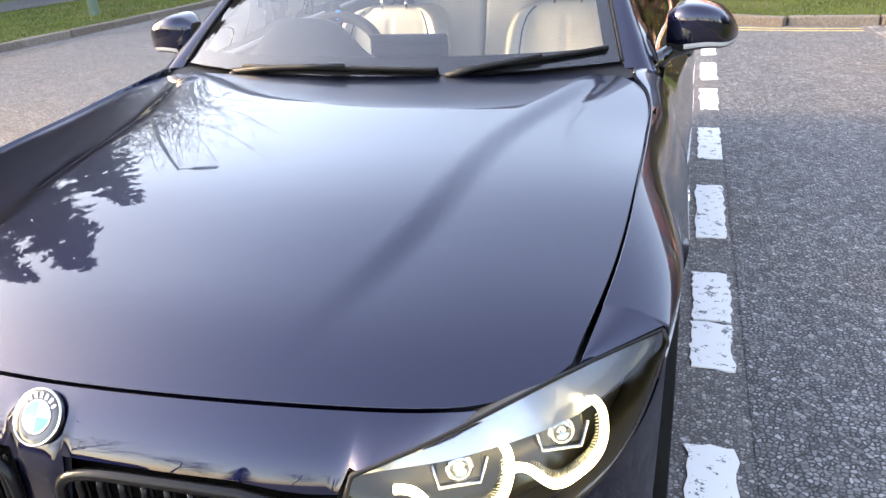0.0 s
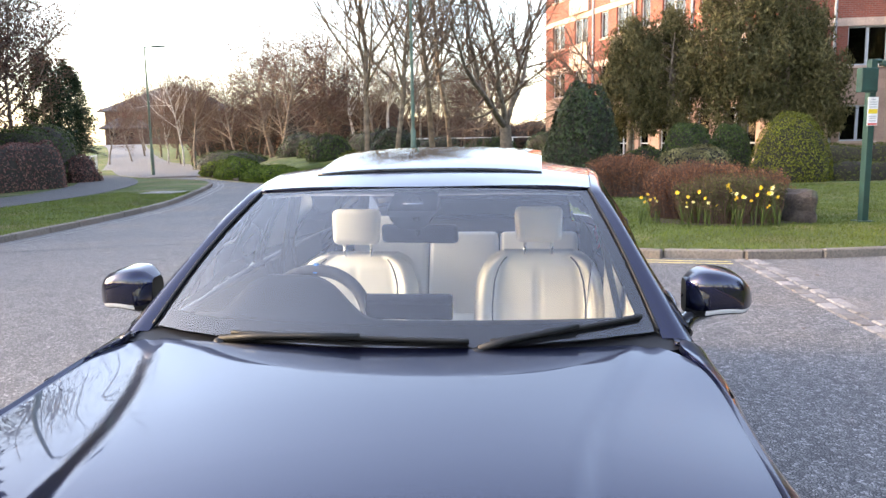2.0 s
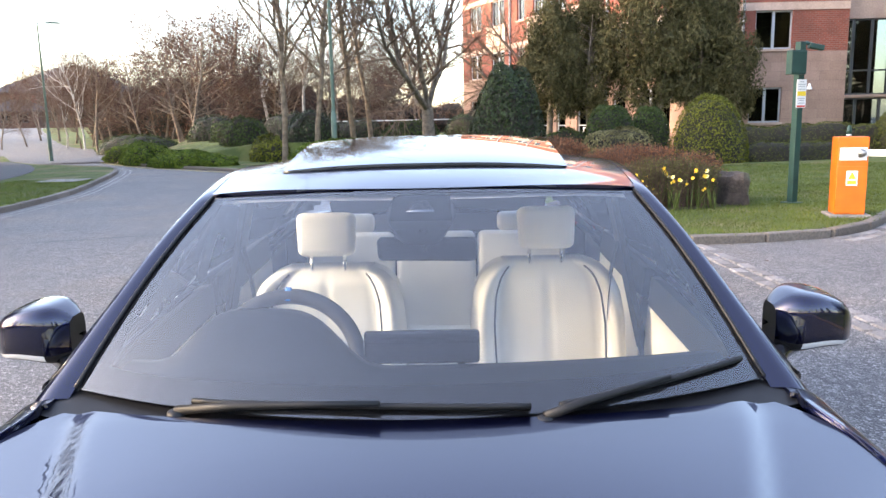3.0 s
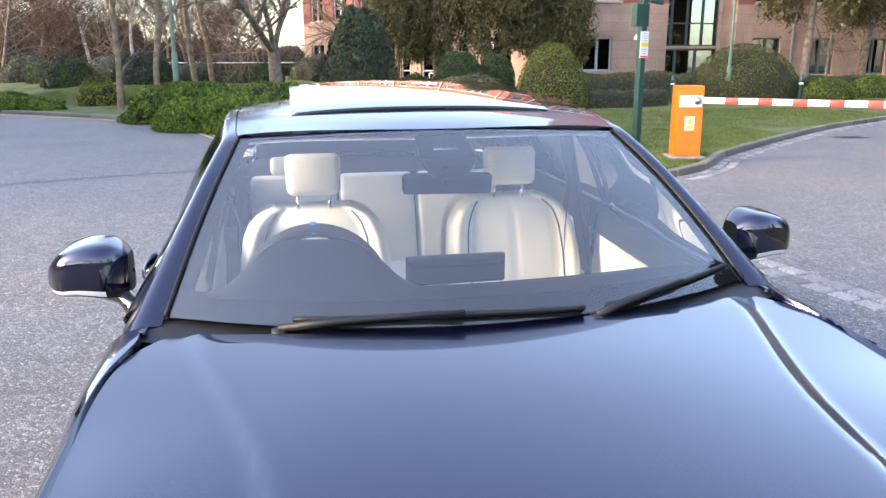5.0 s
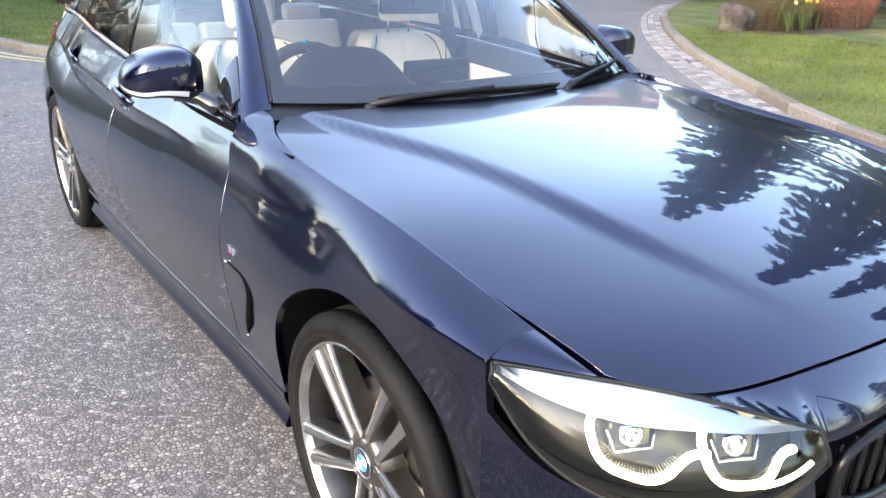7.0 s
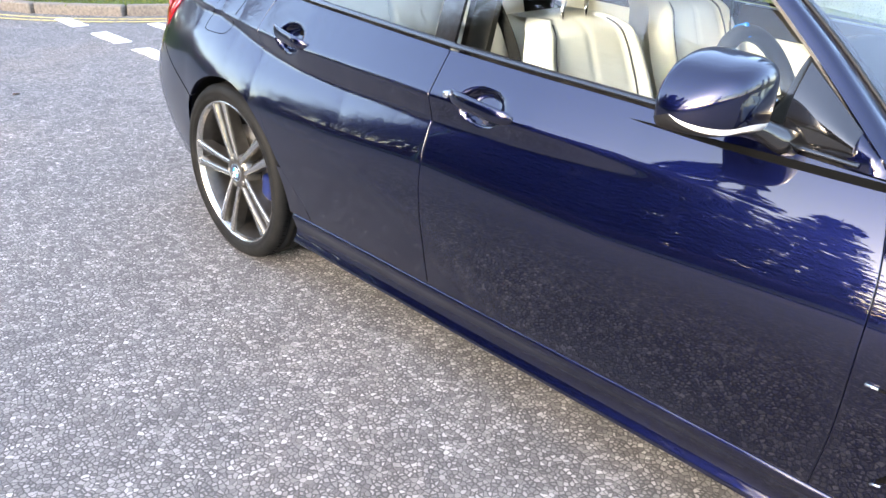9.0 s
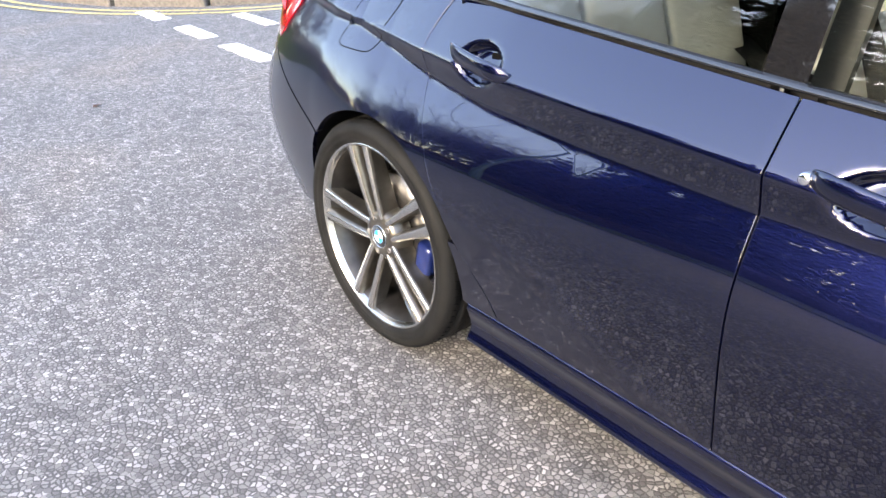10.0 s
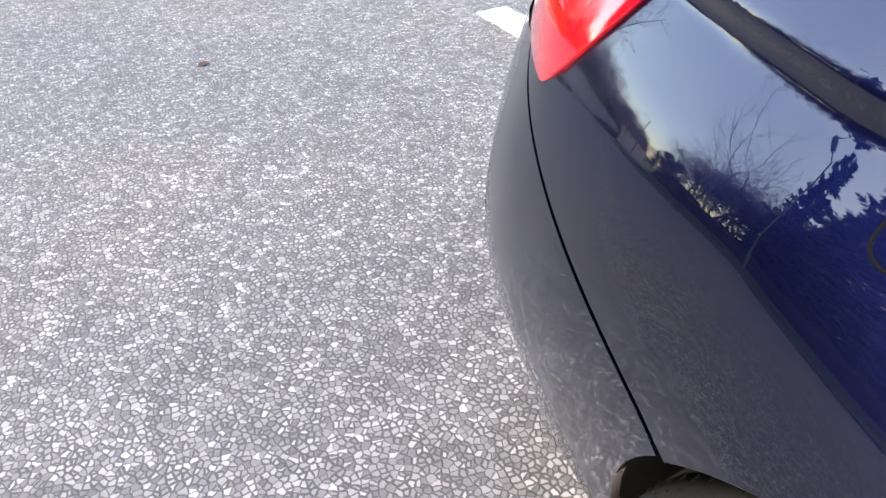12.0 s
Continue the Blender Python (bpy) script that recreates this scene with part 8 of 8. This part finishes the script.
mound("shrub", "big olive-green clipped dome hedge", "bush", 17.0, 25.9, 0.08, 4.6, 3.4, 2.1, OLIVE, 0.06, 17000, 2.1, 0.03, 3, tip=0.1, seed=6, group="clipped shrubs")
hedge("hedge", "low clipped olive hedge on the lawn", [(8.9, 22.3), (10.8, 22.7), (12.6, 23.6)], 0.58, 0.9, OLIVE, 0.05, 420, 1)
hedge("hedge", "clipped olive hedge before the office", [(10.0, 27.0), (13, 26.7), (16.5, 26.2)], 1.05, 1.6, OLIVE, 0.055, 380, 2)
hedge("hedge", "low green hedge beside the drive", [(18.6, 25.2), (21, 26.6), (24, 28.2)], 0.85, 1.4, BOX_GREEN, 0.06, 300, 4)
hedge("hedge", "low green hedge beside the drive", [(25.0, 27.6), (29, 29.0), (34, 30.5)], 0.9, 1.5, BOX_GREEN, 0.06, 260, 5)
mound("shrub", "bright green low shrub beside the drive", "bush", 19.6, 24.6, 0.08, 2.2, 1.6, 0.85, JUNIPER, 0.07, 4500, 2.2, 0.08, seed=8)
mound("shrub", "bright green low shrub beside the drive", "bush", 23.2, 26.4, 0.08, 2.4, 1.6, 0.9, JUNIPER, 0.07, 4500, 2.2, 0.08, seed=9)
mound("shrub", "pale dry shrub behind the flower bed", "bush", 5.0, 21.6, 0.08, 2.2, 1.2, 1.12, leafy("dry_green_leaves", [(0.09, 0.085, 0.035), (0.17, 0.15, 0.07), (0.25, 0.22, 0.11)]), 0.07, 6000, 2.2, 0.12, 4, seed=10)
mound("shrub", "dark green spreading shrub on the lawn", "bush", 5.0, 31.5, 0.08, 2.4, 1.6, 1.0, BOX_GREEN, 0.08, 4000, 2.2, 0.15, 4, seed=11)


def twiggy_bush(name, label, x, y, z, wx, wy, h, mat, twigs, seed, leaves=9000, leaf=0.035, yaw=0):
    """A dense upright thicket of thin stems with small leaves towards the top."""
    r = np.random.default_rng(seed)
    b = empty(name, label, "bush")
    b.matrix_basis = pose(x, y, z, 0, 0, yaw)
    stems = Twigs()
    ends = []
    for _ in range(twigs):
        a, q = r.uniform(0, 6.28), math.sqrt(r.uniform(0, 1))
        foot = np.array([math.cos(a) * q * wx * 0.42, math.sin(a) * q * wy * 0.42, 0])
        hh = h * (1 - 0.22 * q ** 3) * r.uniform(0.82, 1.03)
        tip = np.array([foot[0] * 1.13, foot[1] * 1.13, hh]) + np.r_[r.normal(0, 0.05, 2), 0]
        mid = (foot + tip) / 2 + np.r_[r.normal(0, 0.03, 2), 0]
        stems.add([foot, mid, tip], 0.006, 0.002, 3)
        ends.append((foot, mid, tip))
    new("twigwork", stems.mesh("twigwork", TWIG_RED)).parent = b
    E_ = np.array(ends)
    i = r.integers(0, len(E_), leaves)
    f = r.uniform(0.0, 1, leaves)[:, None] ** 0.55
    P = np.where(f < 0.5, E_[i, 0] + (E_[i, 1] - E_[i, 0]) * f * 2, E_[i, 1] + (E_[i, 2] - E_[i, 1]) * (f * 2 - 1)) + r.normal(0, 0.022, (leaves, 3))
    P[:, 2] = P[:, 2].clip(0.01, None)
    V, F = leaf_quads(P, r.normal(0, 1, (leaves, 3)) + np.array([0, 0, 0.6]), leaf, leaf * 0.5, 0.3)
    new("leaves", mesh_of("leaves", V, F, mat)).parent = b
    return b


BED = leafy("dull_bed_leaves", [(0.055, 0.065, 0.022), (0.125, 0.125, 0.045), (0.22, 0.18, 0.080)], 0.7, 0.2, 0.15)
twiggy_bush("shrub", "russet twiggy clipped shrub on the lawn", 2.45, 17.0, 0.08, 1.75, 1.4, 1.02, RUSSET, 900, 51, 13000, 0.045)
twiggy_bush("shrub", "russet twiggy shrub in the flower bed", 3.15, 11.9, 0.08, 1.9, 1.1, 0.98, RUSSET, 1300, 52, 22000, 0.032)
twiggy_bush("shrub", "dull green and brown twiggy planting with daffodils", 3.45, 11.15, 0.07, 1.75, 0.85, 0.80, BED, 900, 53, 16000, 0.032)
twiggy_bush("shrub", "russet twiggy shrub by the boulder", 4.15, 11.7, 0.07, 0.8, 0.8, 0.85, RUSSET, 400, 54, 7000, 0.03)
twiggy_bush("shrub", "dull twiggy planting in the island bed", 12.6, 7.4, 0.07, 2.2, 1.3, 0.75, BED, 900, 55, 14000, 0.035)
twiggy_bush("shrub", "russet twiggy shrub in the island bed", 14.6, 7.2, 0.07, 2.4, 1.5, 0.82, RUSSET, 900, 56, 14000, 0.035)
slab("flower_bed", [(2.3 + 1.1 * (1 + math.cos(a)) * 1.02, 11.45 + 0.85 * math.sin(a)) for a in np.arange(24) * math.pi / 12], KERB_H - 0.004, SOIL, "dark soil of the flower bed")
slab("flower_bed", [(13.4 + 2.5 * math.cos(a), 7.35 + 1.0 * math.sin(a)) for a in np.arange(24) * math.pi / 12], KERB_H - 0.004, SOIL, "dark soil of the island flower bed")


def daffodil_mesh(petals, trumpet, seed):
    r = np.random.default_rng(seed)
    v, f, ix = [], [], []

    def put(d, i):
        n = len(v)
        v.extend(d[0])
        f.extend([tuple(k + n for k in q) for q in d[1]])
        ix.extend([i] * len(d[1]))
    h = 0.60
    put(tube([(0, 0, 0), (0.01, 0, h * 0.6), (0.0, -0.01, h)], 0.004, 4), 0)
    for k in range(4):
        a = k * 1.6 + r.uniform(0, 0.5)
        c, s = math.cos(a), math.sin(a)
        w = 0.008
        put(([(-s * w, c * w, 0), (s * w, -c * w, 0), (c * 0.05 + s * w, s * 0.05 - c * w, 0.28), (c * 0.05 - s * w, s * 0.05 + c * w, 0.28), (c * 0.11, s * 0.11, 0.42)], [(0, 1, 2, 3), (3, 2, 4)]), 0)
    face = pose(0, -0.012, h, 70, 0, 0)
    for k in range(6):
        a = k * math.pi / 3
        c, s = math.cos(a), math.sin(a)
        put(moved(([(0, 0, 0), (c * 0.022 - s * 0.014, s * 0.022 + c * 0.014, 0.004), (c * 0.045, s * 0.045, 0.0), (c * 0.022 + s * 0.014, s * 0.022 - c * 0.014, 0.004)], [(0, 3, 2, 1)]), face), 1)
    put(moved(lathe([(0, 0.009), (0.018, 0.012), (0.026, 0.017)], 8, "z"), face), 2)
    me = bpy.data.meshes.new("daffodil")
    me.from_pydata([tuple(map(float, q)) for q in v], [], [tuple(map(int, q)) for q in f])
    for m in (STEM_GREEN, petals, trumpet):
        me.materials.append(m)
    me.polygons.foreach_set("material_index", ix)
    me.update()
    return me


flowers = [daffodil_mesh(PETAL_YELLOW, PETAL_ORANGE, 1), daffodil_mesh(PETAL_CREAM, PETAL_YELLOW, 2), daffodil_mesh(PETAL_YELLOW, PETAL_YELLOW, 3)]
random.seed(9)


def plant_daffodils(n, x0, x1, y0, y1, z, size):
    for _ in range(n):
        ob = tagged(new("daffodil", random.choice(flowers)), "daffodil in flower in the bed", "flower", "daffodils")
        ob.matrix_basis = pose(random.uniform(x0, x1), random.uniform(y0, y1), z, random.uniform(-12, 12), random.uniform(-12, 12), random.uniform(-60, 60)) @ Matrix.Scale(random.uniform(*size), 4)


plant_daffodils(30, 2.55, 4.1, 10.5, 11.0, 0.08, (0.5, 1.05))
plant_daffodils(6, 2.0, 2.4, 10.9, 11.3, 0.08, (0.6, 0.8))
plant_daffodils(16, 11.8, 15.2, 6.5, 7.1, 0.08, (0.95, 1.25))

# evergreen mounds along the road
JUN = dict(leaf=0.11, power=2.4, lump=0.16, freq=2.6, flat=0.25, aspect=0.32)
for x, y, wx, wy, h, n, yaw, seed in ((-2.3, 18.3, 2.6, 3.0, 1.0, 14000, 10, 1), (-1.3, 16.9, 1.9, 2.0, 0.78, 9000, 40, 2), (-0.4, 19.5, 2.6, 2.2, 0.95, 9000, 0, 3), (-3.3, 20.6, 2.6, 2.2, 0.92, 8000, 0, 9),
                                     (-9.9, 27.3, 3.4, 1.7, 0.62, 11000, -42, 4), (-12.2, 29.6, 3.2, 1.8, 0.80, 10000, -50, 5), (-8.2, 26.2, 1.8, 1.2, 0.42, 4000, -40, 6), (-13.4, 31.8, 2.6, 1.8, 0.7, 6000, 0, 7)):
    mound("juniper", "bright green low spreading juniper by the kerb", "bush", x, y, ground_z(x, y) - 0.05, wx, wy, h, JUNIPER, count=n, yaw=yaw, seed=seed, group="low junipers", **JUN)
for x, y, w, h, m, seed in ((-6.9, 28.6, 1.6, 1.0, YELLOW_GREEN, 1), (-8.3, 30.5, 2.0, 1.1, BOX_GREEN, 2), (-5.6, 30.4, 2.2, 1.2, HOLLY, 3), (-4.2, 33.4, 3.2, 0.9, HOLLY, 4), (-1.6, 31.6, 2.4, 0.8, BOX_GREEN, 5), (1.2, 37.0, 2.6, 1.3, HOLLY, 6), (-9.8, 33.8, 2.2, 1.0, BOX_GREEN, 7), (-14.5, 36, 3.0, 1.1, BOX_GREEN, 8),
                            (-17.0, 41, 4.0, 1.0, HOLLY, 9), (-20, 46.5, 4.0, 1.0, BOX_GREEN, 10), (-5.0, 27.0, 1.3, 0.6, BOX_GREEN, 11), (-11.5, 37, 3, 1.2, HOLLY, 12), (-7.5, 36, 3, 1.3, HOLLY, 13)):
    mound("shrub", "rounded green shrub among the trees" if m is not HOLLY else "dark green shrub among the trees", "bush", x, y, ground_z(x, y) - 0.05, w, w * 0.85, h, m, 0.09, 3500, 2.2, 0.15, 3.0, seed=seed + 20)
hedge("hedge", "brown leafy beech hedge along the footpath", [(-17.6, 4), (-17.4, 12), (-16.9, 17), (-16.2, 23.6)], 1.55, 1.5, BEECH, 0.075, 300, 7, lump=0.07)
hedge("hedge", "tall rounded green hedge by the footpath", [(-18.0, 22.8), (-18.8, 26), (-19.9, 29)], 2.15, 2.3, BOX_GREEN, 0.085, 260, 8)
hedge("hedge", "yellow-green hedge behind the footpath", [(-25, 16), (-23.5, 22), (-23, 27)], 2.3, 1.8, YELLOW_GREEN, 0.09, 160, 9)
hedge("hedge", "dark leafy hedge along the footpath", [(-17.5, -30), (-17.6, -10), (-17.7, 3.2)], 1.6, 1.5, BEECH, 0.10, 120, 10)
mound("shrub", "brown twiggy shrub at the handrail", "bush", -17.4, 26.6, 0.06, 1.4, 1.4, 1.1, BEECH, 0.07, 3500, 2.2, 0.15, 4, seed=61)

# ---- grass blades on the nearer lawns ----
def grass(name, label, n, x0, x1, y0, y1, inside_of, z, height):
    x, y = rng.uniform(x0, x1, n), rng.uniform(y0, y1, n)
    keep = inside_of(x, y)
    x, y = x[keep], y[keep]
    n = len(x)
    a = rng.uniform(0, 6.28, n)
    hgt = height * rng.uniform(0.5, 1.4, n)
    w = 0.004 + 0.004 * rng.random(n)
    lean = rng.normal(0, 0.5, (n, 2)) * hgt[:, None]
    base = np.stack([x, y, np.full(n, z)], 1)
    side = np.stack([np.cos(a), np.sin(a), np.zeros(n)], 1) * w[:, None]
    tip = base + np.c_[lean, hgt]
    V = np.stack([base - side, base + side, tip], 1).reshape(-1, 3)
    ob = new(name, mesh_of(name, V, np.arange(3 * n).reshape(n, 3), GRASS_BLADE))
    tagged(ob, label, "grass", kind="stuff")


def beyond(line, sign):
    """True on the lawn's side of a kerb line."""
    t = np.gradient(line, axis=0)

    def f(x, y):
        p = np.stack([x, y], 1)
        i = ((p[:, None] - line[None]) ** 2).sum(-1).argmin(1)
        c = t[i, 0] * (p[:, 1] - line[i, 1]) - t[i, 1] * (p[:, 0] - line[i, 0])
        far = np.linalg.norm(p - line[i], axis=1) > 0.13
        return (c * sign > 0) & far
    return f


near_line_a, near_line_b = LINE_A[(LINE_A[:, 1] < 24) & (LINE_A[:, 0] < 22)], LINE_B[(LINE_B[:, 0] < 22) & (LINE_B[:, 1] > -4)]
grass("grass", "short mown grass of the office lawn", 90000, -1.5, 9.5, 8.0, 14.5, beyond(near_line_a, -1), 0.085, 0.035)
grass("grass", "short mown grass of the office lawn", 60000, -3, 16, 14.5, 21, beyond(near_line_a, -1), 0.085, 0.045)
grass("grass", "short mown grass of the island lawn", 60000, 4.2, 12, 0, 8, beyond(near_line_b, 1), 0.085, 0.035)
grass("grass", "short mown grass of the verge", 50000, -12, -7.8, 6, 20, beyond(LINE_C, 1), 0.085, 0.04)

dead = bpy.data.materials["brown_winter_leaves"]
for x, y, q in ((-0.78, 5.80, 20), (-2.35, 4.35, 80), (3.3, 6.9, 140), (2.4, 4.6, 250)):
    leaf = tagged(part("fallen_leaf", ([(-0.035, 0, 0.002), (-0.012, 0.02, 0.010), (0.035, 0.004, 0.004), (-0.010, -0.018, 0.012), (0.0, 0.0, 0.004)], [(0, 4, 1), (1, 4, 2), (2, 4, 3), (3, 4, 0)]), dead), "curled dead brown leaf lying on asphalt", "leaf", "fallen leaves")
    leaf.matrix_basis = pose(x, y, 0.002, 0, 0, q)

# ---- single stones: kerbs and setts ----
def stone_mesh(name, lx, ly, lz, bevel, mat, rough=0.0):
    v, f = box(-lx / 2, lx / 2, -ly / 2, ly / 2, -lz, 0, bevel, 1)
    v = [(a + random.uniform(-rough, rough), b + random.uniform(-rough, rough), c + random.uniform(-rough, rough)) for a, b, c in v]
    me = bpy.data.meshes.new(name)
    me.from_pydata(v, [], f)
    me.materials.append(mat)
    me.update()
    return me


def lay(line, gap, meshes, name, parent, side, z, jitter=0.0, start=0.0, stop=1e9):
    """Stones one after another along a line, side metres to its left."""
    p = offset(line, side)
    d = np.r_[0, np.cumsum(np.linalg.norm(np.diff(p, axis=0), axis=1))]
    t = max(start, gap / 2)
    while t < min(d[-1], stop) - gap / 2:
        x, y = np.interp(t, d, p[:, 0]), np.interp(t, d, p[:, 1])
        x2, y2 = np.interp(t + 0.05, d, p[:, 0]), np.interp(t + 0.05, d, p[:, 1])
        ob = new(name, random.choice(meshes))
        ob.parent = parent
        ob.matrix_basis = pose(x, y, z + random.uniform(-jitter, jitter), random.uniform(-1, 1) * jitter * 200, random.uniform(-1, 1) * jitter * 200, math.degrees(math.atan2(y2 - y, x2 - x)) + random.uniform(-1, 1) * jitter * 300)
        t += gap


kerb_meshes = [stone_mesh("kerb_stone", 0.905, 0.125, 0.22, 0.014, KERB_STONE, 0.002) for _ in range(5)]
for line, side, label in ((LINE_A, -0.0625, "weathered concrete kerb round the office lawn"), (LINE_B, 0.0625, "weathered concrete kerb round the lawn island"), (LINE_C, 0.0625, "weathered concrete kerb along the grass verge")):
    kerb = empty("kerb", label, "kerb", kind="structure")
    lay(line, 0.915, kerb_meshes, "kerb_stone", kerb, side, KERB_H, 0.002)
sett_meshes = [stone_mesh("sett", 0.185 + random.uniform(-0.02, 0.012), 0.136 + random.uniform(-0.008, 0.004), 0.05, 0.014, SETT_STONE, 0.005) for _ in range(8)]
setts = empty("sett_strip", "granite setts laid beside the island kerb", "paving", kind="structure")
near_b = LINE_B[(LINE_B[:, 0] < 20) & (LINE_B[:, 1] > -0.6)]
for row in range(3):
    lay(near_b, 0.205, sett_meshes, "sett", setts, -0.09 - 0.150 * row, 0.014, 0.003, start=0.05 * row)
across = smooth_line([(2.87, 7.98), (2.92, 6.5), (2.97, 5.0), (3.10, 3.7), (3.32, 2.5), (3.55, 1.5), (3.62, 0.4), (3.6, -1.5)])
setts = empty("sett_strip", "granite setts laid across the side road", "paving", kind="structure")
for row in range(2):
    lay(across, 0.205, sett_meshes, "sett", setts, 0.085 - 0.165 * row, 0.013, 0.003, start=0.06 * row)
setts = empty("sett_strip", "granite setts laid along the lawn kerb", "paving", kind="structure")
near_a = LINE_A[(LINE_A[:, 0] > 4.4) & (LINE_A[:, 0] < 19)]
for row in range(2):
    lay(near_a, 0.205, sett_meshes, "sett", setts, 0.10 + 0.165 * row, 0.012, 0.003, start=0.05 * row)
